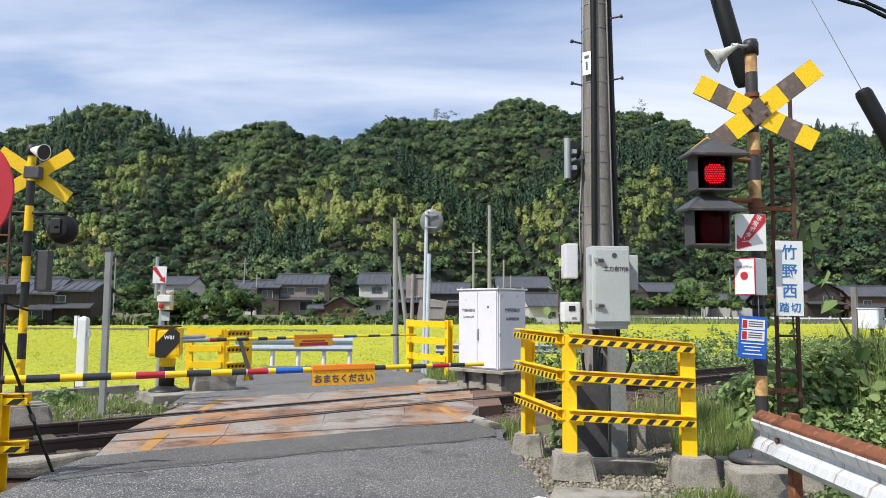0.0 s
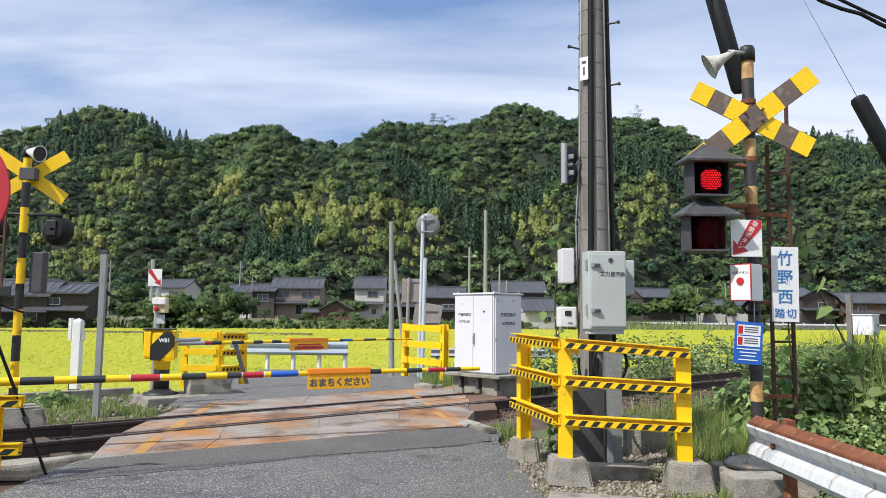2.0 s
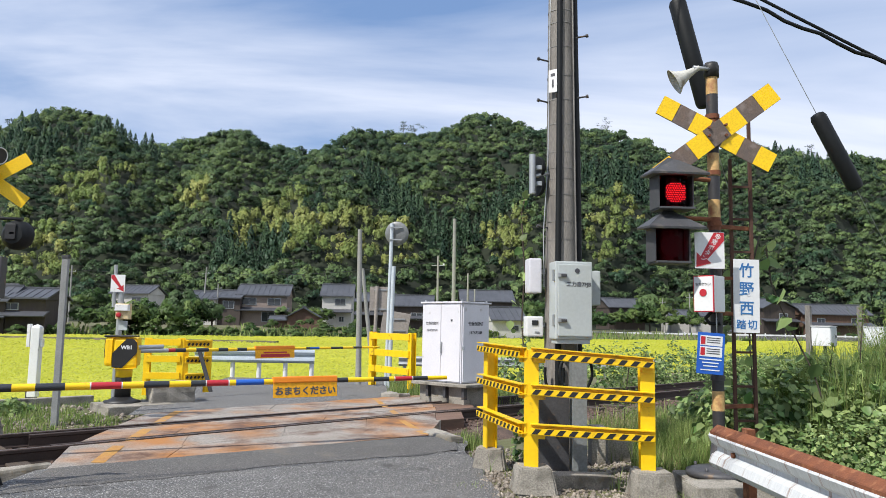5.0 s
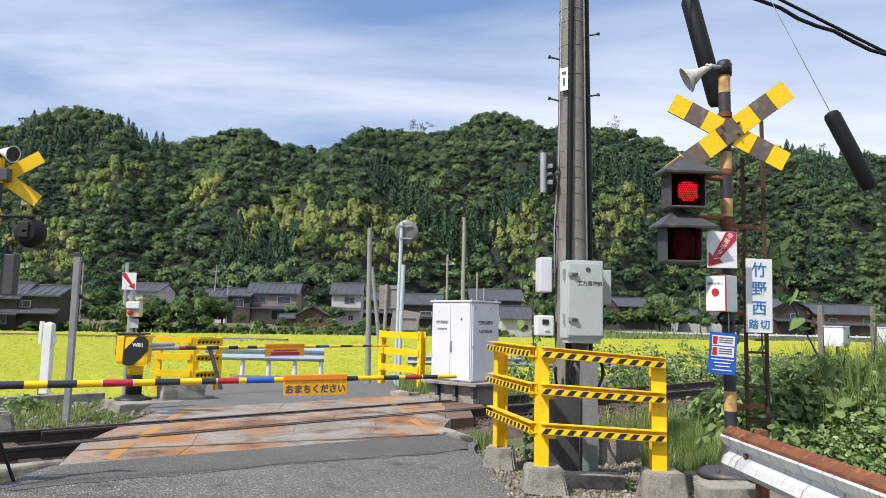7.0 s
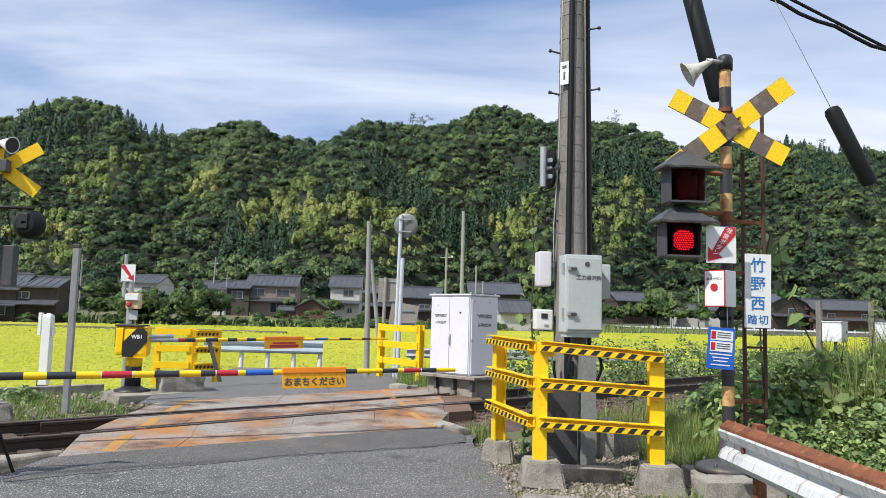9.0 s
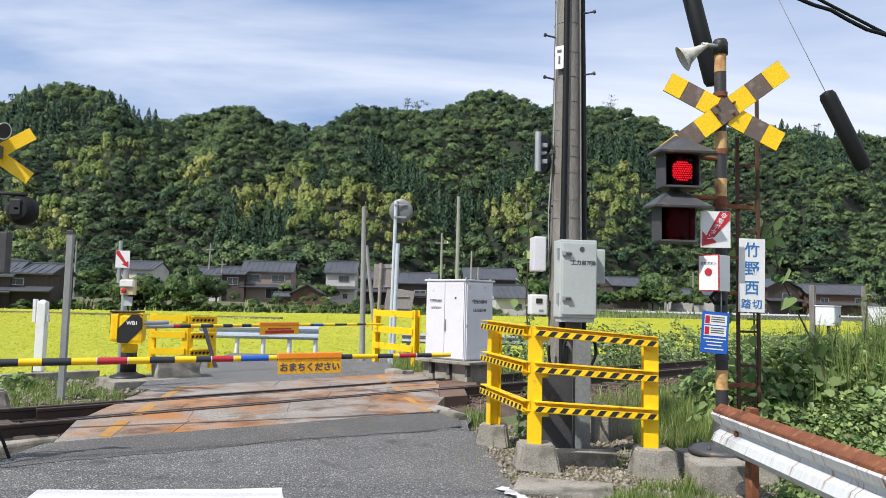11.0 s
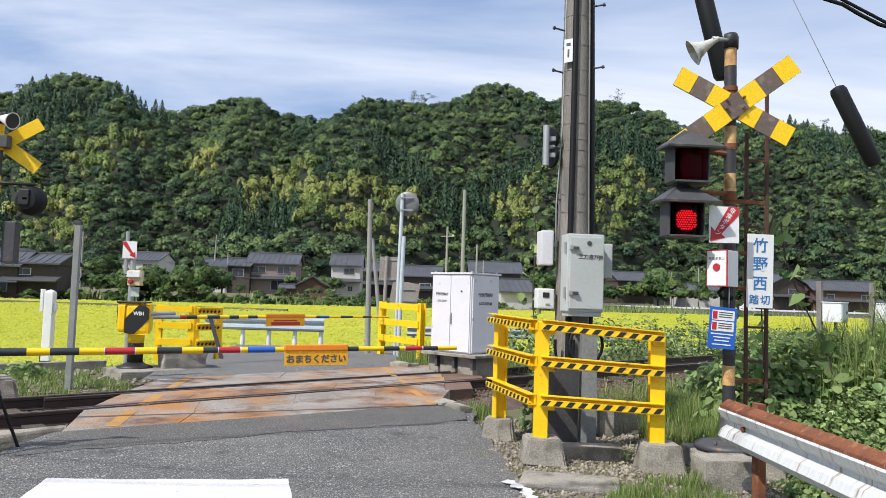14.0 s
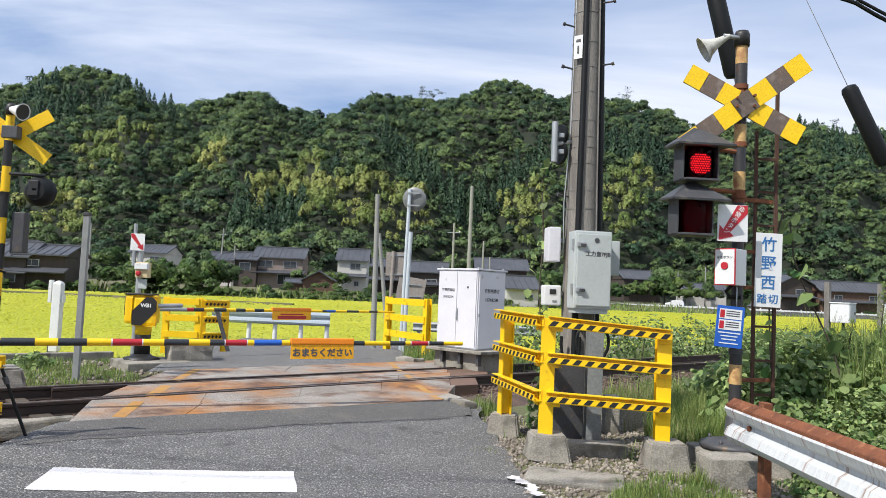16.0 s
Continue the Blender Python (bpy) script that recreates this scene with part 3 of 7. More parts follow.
for a, b in zip(cols[:-1], cols[1:]):
    for k in range(3):
        bm.faces.new((a[k], b[k], b[k + 1], a[k + 1]))
part("paint", bm, PAINTLINE, stop)


# ---- railway ----
def rail_profile():
    """Half-metre-free outline of a rail, head at z = 0."""
    return [(-0.063, -0.153), (0.063, -0.153), (0.063, -0.143), (0.012, -0.125), (0.009, -0.045), (0.032, -0.034), (0.032, -0.006),
            (0.024, 0.0), (-0.024, 0.0), (-0.032, -0.006), (-0.032, -0.034), (-0.009, -0.045), (-0.012, -0.125), (-0.063, -0.143)]


TRACK_M = Matrix.Rotation(TRACK, 4, "Z")     # local x along the line, local y across it
SWEEP = Matrix(((0, 0, 1, 0), (1, 0, 0, 0), (0, 1, 0, 0), (0, 0, 0, 1)))   # outline xy -> yz, drawn along x


def rail(name, across, x0, x1, label):
    t = thing(name, TRACK_M @ pose(0, across, RAIL_Z), label, "rail", "rails of the line", "structure")
    part("rail_body", prism(rail_profile(), x1 - x0, m=pose(x0, 0, 0) @ SWEEP), RAILSTEEL, t)
    part("rail_head", box((x1 - x0, 0.05, 0.004), ((x0 + x1) / 2, 0, 0.001)), RAILTOP, t, "worn shiny rail head")
    return t


rail("rail", RAIL_NEAR, -25, 90, "brown steel running rail through the crossing panels")
rail("rail", RAIL_FAR, -25, 90, "brown steel running rail through the crossing panels")
# guard rails beside the running rails, only along the crossing, with flared ends
for across, sgn in ((RAIL_NEAR, 1), (RAIL_FAR, -1)):
    t = thing("guard_rail", TRACK_M @ pose(0, across + sgn * 0.14, RAIL_Z - 0.005), "rusty check rail beside the running rail", "rail", "check rails", "structure")
    part("rail_body", prism(rail_profile(), 7.6, m=pose(2.05, 0, 0) @ SWEEP), RAILSTEEL, t)
# ballast bed under the line
bed = bmesh.new()
prism([(-1.9, -0.25), (1.9, -0.25), (1.45, -0.02), (-1.45, -0.02)], 115, bed, TRACK_M @ pose(-25, (RAIL_NEAR + RAIL_FAR) / 2, -0.02) @ SWEEP)
tagged(part("ballast_bed", bed, BALLAST), "brown stone ballast under the railway line", "ballast", kind="structure")
SLEEPER = mat("sleeper timber", (0.10, 0.075, 0.055), (0.06, 0.048, 0.04), 0.9, scale=3, fine=30, bump=0.4, stretch=(6, 0.6, 6), rand=0.2)
slp = None
for k in range(52):
    x = -20 + k * 0.62
    if 2.3 < x < 9.6:
        continue
    ob = part("sleeper", box((0.2, 2.1, 0.12), (0, 0, 0), 0.01), SLEEPER) if slp is None else copy_thing(slp, pose(0, 0, 0))
    slp = slp or ob
    ob.matrix_world = TRACK_M @ pose(x, (RAIL_NEAR + RAIL_FAR) / 2, -0.04)
    tagged(ob, "weathered wooden sleeper under the rails", "sleeper", "sleepers")

# crossing panels: rows across the line, one object each
crossing = thing("crossing_deck", Matrix.Identity(4), "rust-stained concrete panels filling the level crossing", "crossing deck", kind="structure")


def road_u(s, edge):
    """Where a side edge x = edge(y) meets the line 'across = s', as a distance along the line."""
    for k in range(-200, 1400):
        p = TU * (k * 0.01) + TN * s
        if p.x >= edge(p.y):
            return k * 0.01


def deck_left(y):
    return -3.2 - 0.30 * min(max(y - 6.48, 0), 1.0) - 0.09 * max(y - 7.48, 0)


rows_s = [(PANEL_S0, RAIL_NEAR - 0.62, 0.118, 0.122, lambda y: 0.34 + 0.1 * (y - 8.7)), (RAIL_NEAR - 0.615, RAIL_NEAR - 0.05, 0.122, RAIL_Z - 0.006, lambda y: 0.42),
          (RAIL_NEAR + 0.18, RAIL_NEAR + 0.58, RAIL_Z - 0.012, RAIL_Z - 0.008, lambda y: 0.45), (RAIL_NEAR + 0.585, RAIL_FAR - 0.18, RAIL_Z - 0.008, RAIL_Z - 0.012, lambda y: 0.42),
          (RAIL_FAR + 0.05, RAIL_FAR + 0.66, RAIL_Z - 0.006, 0.125, lambda y: 0.32), (RAIL_FAR + 0.665, PANEL_S1, 0.125, 0.112, lambda y: 0.24)]


def deck_piece(c, z, material):
    """One panel from its corners (along, across) and their heights."""
    bm = bmesh.new()
    lo = [bm.verts.new((u, s, -0.06)) for u, s in c]
    hi = [bm.verts.new((u, s, h)) for (u, s), h in zip(c, z)]
    top = bm.faces.new(hi)
    for i in range(4):
        bm.faces.new((lo[i], lo[(i + 1) % 4], hi[(i + 1) % 4], hi[i]))
    bmesh.ops.bevel(bm, geom=list(top.edges), offset=0.003, segments=1, affect="EDGES")
    part("panel", bm, material, crossing, m=TRACK_M)


for i, (s0, s1, z0, z1, right) in enumerate(rows_s):
    uL0, uR0, uL1, uR1 = road_u(s0, deck_left), road_u(s0, right), road_u(s1, deck_left), road_u(s1, right)
    if i == 0:
        uL0, uR0 = 1.70, 5.84
    n = 4 + int(s0 * 7) % 2
    for k in range(n):
        g = 0.0015
        jz = rng.normal() * 0.002
        a0, b0 = uL0 + (uR0 - uL0) * k / n + g, uL0 + (uR0 - uL0) * (k + 1) / n - g
        a1, b1 = uL1 + (uR1 - uL1) * k / n + g, uL1 + (uR1 - uL1) * (k + 1) / n - g
        sa, sb = (deck_s(a0), deck_s(b0)) if i == 0 else (s0, s0)
        deck_piece([(a0, sa), (b0, sb), (b1, s1), (a1, s1)], [z0 + jz, z0 + jz, z1 + jz, z1 + jz], PANEL)
    if i in (1, 2, 3):                                  # timber ends past the road's width
        ext = 0.55 if i == 1 else 0.85
        deck_piece([(uR0 + 0.006, s0), (uR0 + ext, s0), (uR1 + ext, s1), (uR1 + 0.006, s1)], [z0 - 0.004, z0 - 0.012, z1 - 0.012, z1 - 0.004], TIMBER)

# worn yellow edge lines on the deck
def edge_line(name, pts, wd):
    bm = bmesh.new()
    L, R = [], []
    for x, y in pts:
        s = s_of(x, y)
        z = np.interp(s, [6.92, 7.48, 8.05, 8.28, 8.68, 9.08, 9.31, 9.92, 10.55], [0.118, 0.122, 0.134, 0.128, 0.132, 0.128, 0.134, 0.125, 0.112]) + 0.003
        L.append(bm.verts.new((x - wd / 2, y, z))); R.append(bm.verts.new((x + wd / 2, y, z)))
    for k in range(len(pts) - 1):
        bm.faces.new((L[k], R[k], R[k + 1], L[k + 1]))
    part(name, bm, YSTRIPE, crossing, "worn yellow edge line")


def lerp_pts(a, b, n=6):
    return [(a[0] + (b[0] - a[0]) * k / n, a[1] + (b[1] - a[1]) * k / n) for k in range(n + 1)]


edge_line("edge_line", lerp_pts((0.24, 8.80), (-0.06, 10.0)), 0.10)
edge_line("edge_line", lerp_pts((-0.14, 10.65), (-0.38, 11.75)), 0.10)
edge_line("edge_line", lerp_pts((-0.42, 12.0), (-0.62, 13.2)), 0.10)
edge_line("edge_line", lerp_pts((-2.87, 6.75), (-3.03, 7.65)), 0.13)
edge_line("edge_line", lerp_pts((-3.04, 7.95), (-3.17, 8.9)), 0.13)
edge_line("edge_line", lerp_pts((-3.22, 9.35), (-3.42, 10.9)), 0.12)


# ---- yellow barrier fences ----
def hazard_rail(parent, length, m, count):
    """A channel with black slanting bars on its lower front strip."""
    r = part("rail", box((length, 0.075, 0.008), (0, 0, 0.045)), YELLOW, parent, m=m)
    me = r.data
    bm = bmesh.new(); bm.from_mesh(me)
    box((length, 0.008, 0.055), (0, -0.038, -0.028 + 0.012), 0.002, bm)
    box((length, 0.008, 0.075), (0, 0.034, 0.01), 0.002, bm)
    box((length, 0.075, 0.008), (0, 0, -0.045), 0, bm)
    bm.to_mesh(me); bm.free()
    step = length / count
    h = 0.0235
    bm = bmesh.new()
    bm.faces.new([bm.verts.new(p) for p in ((-step * 0.42, 0, -h), (step * 0.08, 0, -h), (step * 0.42, 0, h), (-step * 0.08, 0, h))])
    first = part("hazard_bar", bm, BLACK, r)
    for k in range(count):
        o = first if k == 0 else new("hazard_bar", first.data)
        o.parent = r
        o.matrix_basis = pose(-length / 2 + step * (k + 0.5), -0.0432, -0.016)
    return r


def h_post(parent, x, y, z0, z1, w=0.12, a=0.0):
    bm = box((w, 0.012, z1 - z0), (0, -w / 2 + 0.006, (z0 + z1) / 2), 0.002)
    box((w, 0.012, z1 - z0), (0, w / 2 - 0.006, (z0 + z1) / 2), 0.002, bm)
    box((0.012, w - 0.02, z1 - z0), (0, 0, (z0 + z1) / 2), 0, bm)
    return part("post", bm, YELLOW, parent, m=pose(x, y, 0, 0, 0, math.degrees(a)))


def footing(at, size, label="weathered concrete footing block", group="footings", taper=0.28, round_=0.06):
    """A block that widens to its base, with chipped edges."""
    bm = bmesh.new()
    bmesh.ops.create_cube(bm, size=1.0)
    bmesh.ops.bevel(bm, geom=bm.edges[:], offset=round_, segments=2, affect="EDGES")
    bmesh.ops.subdivide_edges(bm, edges=bm.edges[:], cuts=1, use_grid_fill=True)
    for v in bm.verts:
        k = 1.0 + taper * (0.5 - v.co.z)
        v.co = Vector((v.co.x * size[0] * k, v.co.y * size[1] * k, v.co.z * size[2]))
        v.co += Vector([noise.noise(v.co * 9 + Vector(at[:3]) * 3 + Vector((0, 0, j * 5))) * 0.016 for j in range(3)])
    t = part("concrete_footing", bm, CONCRETE)
    t.matrix_world = pose(at[0], at[1], at[2] + size[2] / 2, 0, 0, at[3] if len(at) > 3 else 0)
    return tagged(t, label, "footing", group)


FL, FM, FR = Vector((0.905, 7.45)), Vector((1.165, 6.36)), Vector((2.19, 6.22))
fence = thing("barrier_fence", Matrix.Identity(4), "yellow steel barrier fence with black hazard bars round the utility pole", "fence", "yellow barrier fences")
d1, d2 = (FM - FL), (FR - FM)
a1, a2 = math.atan2(d1.y, d1.x), math.atan2(d2.y, d2.x)
h_post(fence, FL.x, FL.y, 0.14, 1.25, 0.12, a1)
h_post(fence, FM.x, FM.y, 0.14, 1.25, 0.13, a2)
h_post(fence, FR.x, FR.y, 0.14, 1.17, 0.13, a2)
for zl, zm, zr in ((1.24, 1.225, 1.155), (0.905, 0.895, 0.85), (0.56, 0.545, 0.515)):
    c = (FL + FM) / 2 + Vector((math.sin(a1), -math.cos(a1))) * 0.10
    slope = math.degrees(math.atan2(zm - zl, d1.length))
    hazard_rail(fence, d1.length + 0.10, pose(c.x - 0.00, c.y, (zl + zm) / 2, 0, 0, math.degrees(a1)) @ pose(0, 0, 0, 0, -slope, 0), 12)
    c = (FM + FR) / 2 + Vector((math.sin(a2), -math.cos(a2))) * 0.105
    slope = math.degrees(math.atan2(zr - zm, d2.length))
    hazard_rail(fence, d2.length + 0.06, pose(c.x + 0.02, c.y, (zm + zr) / 2, 0, 0, math.degrees(a2)) @ pose(0, 0, 0, 0, -slope, 0), 10)
for zm, zr in ((1.225, 1.155), (0.895, 0.85), (0.545, 0.515)):
    for p_, a_p, dx, zz in ((FM, a2, 0.075, zm - 0.02), (FM, a1, -0.06, zm - 0.02), (FR, a2, 0.0, zr - 0.02)):
        bm = box((0.10, 0.022, 0.13), (dx, -0.072, zz - 0.005), 0.004)
        for bx_, bz_ in ((-0.025, 0.035), (0.025, -0.035)):
            tube((dx + bx_, -0.082, zz + bz_), (dx + bx_, -0.096, zz + bz_), 0.011, seg=6, bm=bm)
        part("joint_plate", bm, YELLOW, fence, m=pose(p_.x, p_.y, 0, 0, 0, math.degrees(a_p)))
footing((FL.x, FL.y, -0.03, -10), (0.27, 0.27, 0.22))
footing((FM.x + 0.02, FM.y, -0.03, 2), (0.30, 0.28, 0.24))
footing((FR.x + 0.03, FR.y - 0.02, -0.05, 0), (0.30, 0.30, 0.26))
t = part("concrete_kerb", box((0.70, 0.22, 0.14), (0, 0, 0), 0.015), CONCRETE)
t.matrix_world = pose(1.63, 6.62, 0.02, 0, 0, -4)
tagged(t, "low grey concrete kerb between the fence footings", "kerb")

# ---- cabinet beyond the line ----
CAB_M = pose(0.90, 12.25, 0, 0, 0, 45)
cab = thing("equipment_cabinet", CAB_M, "white steel signal equipment cabinet with double doors", "cabinet")
# local: -x face carries the double doors and -y face the single one
W1, W2, CH, C0 = 0.94, 0.75, 1.38, 0.47
part("body", box((W2, W1, CH), (W2 / 2, W1 / 2 - 0.0, C0 + CH / 2), 0.012), CABINET, cab)
part("roof", box((W2 + 0.06, W1 + 0.06, 0.03), (W2 / 2, W1 / 2, C0 + CH + 0.015), 0.006), CABINET, cab)
for k, (y0, y1) in enumerate(((0.02, 0.465), (0.475, 0.92))):
    part("door", box((0.02, y1 - y0, CH - 0.05), (-0.008, (y0 + y1) / 2, C0 + CH / 2), 0.004), CABINET, cab)
dr = part("door", box((W2 - 0.06, 0.02, CH - 0.05), (W2 / 2, -0.008, C0 + CH / 2), 0.004), CABINET, cab)
hd = box((0.03, 0.025, 0.20), (-0.03, 0.44, C0 + 0.60), 0.005)
part("handle", tube((-0.045, 0.44, C0 + 0.52), (-0.045, 0.44, C0 + 0.66), 0.012, bm=hd), GALV, cab, "steel door handle")
part("handle", box((0.02, 0.03, 0.06), (0.03, -0.025, C0 + 0.6), 0.004), GALV, cab, "steel door handle")
part("lock", box((0.012, 0.035, 0.03), (-0.022, 0.21, C0 + 1.08), 0.003), DARKSTEEL, cab)
for x, y in ((0.04, 0.03), (W2 - 0.04, 0.03), (0.04, W1 - 0.03)):
    part("lifting_eye", lathe([(0.004, 0), (0.018, 0.005), (0.02, 0.02), (0.004, 0.03)], 10, m=pose(x, y, C0 + CH + 0.03)), GALV, cab)
INK = mat("sign ink", (0.06, 0.06, 0.07), (0.09, 0.09, 0.10), 0.5, bump=0)
writing("lettering", "竹野西踏切", 0.062, INK, cab, pose(-0.021, 0.68, C0 + 1.02) @ Matrix.Rotation(radians(-90), 4, "Z") @ FACE)
writing("lettering", "167K835M", 0.060, INK, cab, pose(-0.021, 0.68, C0 + 0.90) @ Matrix.Rotation(radians(-90), 4, "Z") @ FACE)
writing("lettering", "竹野西踏切", 0.080, INK, cab, pose(0.36, -0.021, C0 + 1.02) @ FACE, 0.0005)
writing("lettering", "167K835M", 0.080, INK, cab, pose(0.36, -0.021, C0 + 0.87) @ FACE, 0.001)
pl = thing("cabinet_plinth", CAB_M, "grey concrete plinth with a ledge under the cabinet", "plinth")
part("ledge", box((1.02, 1.30, 0.05), (0.36, 0.40, 0.44), 0.008), CONCRETE, pl)
part("base", box((0.84, 1.05, 0.44), (0.42, 0.45, 0.19), 0.01), CONCRETE, pl)
for y in (-0.12, 0.30, 0.72):
    part("bracket", box((0.09, 0.05, 0.20), (-0.04, y, 0.31)), DARKSTEEL, pl)

# ---- utility pole ----
POLEBAND = mat("dull band", (0.24, 0.23, 0.21), (0.17, 0.16, 0.15), 0.6, 0.3, bump=0.1)
POLE_AT = (1.70, 7.62)
up = thing("utility_pole", pose(*POLE_AT, 0), "tall concrete utility pole with black cable conduits", "utility pole")
part("shaft", tube((0, 0, -0.1), (-0.02, 0, 10.5), 0.20, 0.080, 28), POLE, up)
for z in (5.05, 4.9, 4.62, 4.28, 4.0, 3.72, 3.40, 3.22, 3.10, 2.92, 2.62, 2.42):
    r = 0.20 - (z + 0.1) / 10.6 * 0.12 + 0.004
    part("band", tube((-0.002 * z, 0, z - 0.006), (-0.002 * z, 0, z + 0.006), r, r, 28), POLEBAND, up, "thin steel band")
for z, sx in ((4.46, -1), (3.98, -1), (4.04, 1), (4.75, 1), (2.55, -1)):
    bm = tube((sx * 0.13, -0.04, z), (sx * 0.27, -0.07, z + 0.02), 0.010)
    part("step_bolt", tube((sx * 0.265, -0.07, z + 0.018), (sx * 0.29, -0.075, z + 0.024), 0.020, bm=bm), DARKSTEEL, up)
part("conduit", path_tube([(-0.075, -0.19, 0.1), (-0.075, -0.185, 2.2), (-0.06, -0.165, 3.5), (-0.045, -0.14, 5.5), (-0.03, -0.10, 9.5)], 0.032, 14), RUBBER, up, "black cable conduit")
part("conduit", path_tube([(0.19, -0.02, 0.1), (0.185, -0.03, 2.2), (0.175, -0.03, 3.2), (0.150, -0.02, 4.6), (0.09, 0, 9.5)], 0.036, 14), RUBBER, up, "black cable conduit")
part("conduit", path_tube([(0.13, -0.15, 0.3), (0.135, -0.15, 2.0), (0.125, -0.13, 3.0), (0.09, -0.12, 6.0)], 0.009, 8), POLEBAND, up, "grey earth wire")
part("conduit", path_tube([(-0.205, -0.06, 1.9), (-0.22, -0.10, 2.5), (-0.165, -0.06, 3.3), (-0.13, -0.05, 6.0)], 0.007, 6), GALV, up, "thin grey wire")
pl7 = part("number_plate", box((0.10, 0.004, 0.26), (-0.13, -0.155, 4.20), rot=Matrix.Rotation(radians(-35), 4, "Z")), WHITE, up, "white plate with a black figure")
bars = box((0.05, 0.003, 0.03), (-0.132, -0.159, 4.27), rot=Matrix.Rotation(radians(-35), 4, "Z"))
box((0.02, 0.003, 0.09), (-0.132, -0.159, 4.17), 0, bars, Matrix.Rotation(radians(-35), 4, "Z"))
part("bars", bars, INK, pl7)
# loops of cable at the foot
loop = [(0.10 + 0.16 * math.sin(a) * 1.15, -0.20 - 0.01 * k, 0.98 - 0.22 * math.cos(a)) for k, a in enumerate(np.linspace(0.6, 5.6, 16))]
part("cable_loop", path_tube(loop, 0.016), RUBBER, up)
loop = [(-0.12 + 0.10 * math.sin(a), -0.21, 0.98 - 0.24 * math.cos(a)) for a in np.linspace(-1.8, 1.8, 12)]
part("cable_loop", path_tube(loop, 0.016), RUBBER, up)

gp = thing("steel_stand", pose(1.62, 6.98, 0), "grey steel H-section stand behind the fence", "stand")
bm = box((0.15, 0.012, 1.2), (0.12, -0.06, 0.56), 0.002)
box((0.15, 0.012, 1.2), (0.12, 0.06, 0.56), 0.002, bm); box((0.012, 0.12, 1.2), (0.12, 0, 0.56), 0, bm)
part("upright", bm, mat("grey paint", (0.22, 0.24, 0.24), (0.18, 0.19, 0.19), 0.55, scale=3, fine=40, bump=0.1, dirt=(0.12, 0.10, 0.08), dirt_amount=0.25), gp)
part("side_plate", box((0.32, 0.01, 0.80), (-0.13, 0.02, 0.40), 0.003), DARKSTEEL, gp)
t = part("concrete_post", box((0.16, 0.16, 0.42), (0, 0, 0.21), 0.01), CONCRETE)
t.matrix_world = pose(2.12, 7.75, -0.03); tagged(t, "short square concrete marker post", "post")
t = part("concrete_post", box((0.30, 0.16, 0.34), (0, 0, 0.17), 0.01), CONCRETE)
t.matrix_world = pose(2.42, 7.95, -0.03); tagged(t, "short square concrete marker post", "post")


def wall_box(name, at, size, rz, material, label, latches=()):
    t = thing(name, pose(*at, 0, 0, rz), label, "junction box")
    part("housing", box(size, (0, 0, 0), 0.015), material, t)
    return t


jb = wall_box("junction_box", (1.735, 7.32, 1.745), (0.40, 0.24, 0.82), 6, GREYBOX, "grey enamel junction box strapped to the utility pole")
part("door", box((0.375, 0.02, 0.76), (0.005, -0.128, 0.0), 0.012), GREYBOX, jb)
for z in (0.26, -0.21):
    l = part("latch", box((0.09, 0.02, 0.05), (-0.14, -0.148, z), 0.006), GALV, jb, "steel latch")
    part("lever", box((0.06, 0.018, 0.028), (-0.12, -0.162, z - 0.004), 0.004), DARKSTEEL, l)
    part("hinge_plate", box((0.02, 0.03, 0.12), (-0.212, -0.08, z), 0.004), GALV, jb)
part("badge", tube((0.03, -0.138, 0.31), (0.03, -0.143, 0.31), 0.026, seg=20), INK, jb, "round black badge")
part("foot", box((0.36, 0.20, 0.05), (0, 0, -0.43), 0.004), GREYBOX, jb)
writing("lettering", "工力自7FJB", 0.056, INK, jb, pose(0.045, -0.1395, 0.165) @ FACE, 0.0015)
part("bracket", box((0.30, 0.10, 0.05), (0, 0.15, 0.25)), GALV, jb)
wb = wall_box("junction_box", (1.385, 7.62, 2.02), (0.14, 0.22, 0.38), 4, CABINET, "small white junction box on the utility pole")
part("bracket", box((0.20, 0.04, 0.05), (0.12, 0, 0.05)), GALV, wb)
sb = wall_box("meter_box", (1.385, 7.60, 1.465), (0.19, 0.16, 0.22), 4, WHITE, "small white meter box with a dark window on the pole")
part("window", box((0.07, 0.01, 0.055), (0.0, -0.083, 0.04), 0.004), BLACK, sb, "dark meter window")
part("cable_clip", box((0.05, 0.01, 0.02), (0.02, -0.083, -0.06), 0.004), GALV, sb)
part("bracket", box((0.20, 0.04, 0.04), (0.14, 0.02, 0.02)), GALV, sb)
rb = wall_box("junction_box", (2.03, 7.62, 1.895), (0.16, 0.22, 0.38), 0, GREYBOX, "grey junction box behind the utility pole")
part("bracket", box((0.16, 0.04, 0.04), (-0.10, 0, 0.05)), GALV, rb)

# signal lamp seen from its back, on an arm from the pole
sg = thing("signal_lamp", pose(1.40, 7.55, 3.14), "round black signal lamp on a steel arm, seen from behind", "signal lamp")
part("mount_bar", tube((-0.05, -0.06, -0.22), (-0.05, -0.06, 0.22), 0.036, seg=16), GALV, sg, "galvanised upright")
part("background_disc", lathe([(0.125, -0.02), (0.13, 0), (0.125, 0.02)], 28, m=pose(0.03, 0.05, 0.09, 0, 90, 24)), RUBBER, sg, "black round backplate")
part("background_disc", lathe([(0.125, -0.02), (0.13, 0), (0.125, 0.02)], 28, m=pose(0.03, 0.05, -0.10, 0, 90, 24)), RUBBER, sg, "black round backplate")
part("arm", path_tube([(-0.04, -0.04, -0.02), (0.18, 0.02, 0.03)], 0.022), GALV, sg)
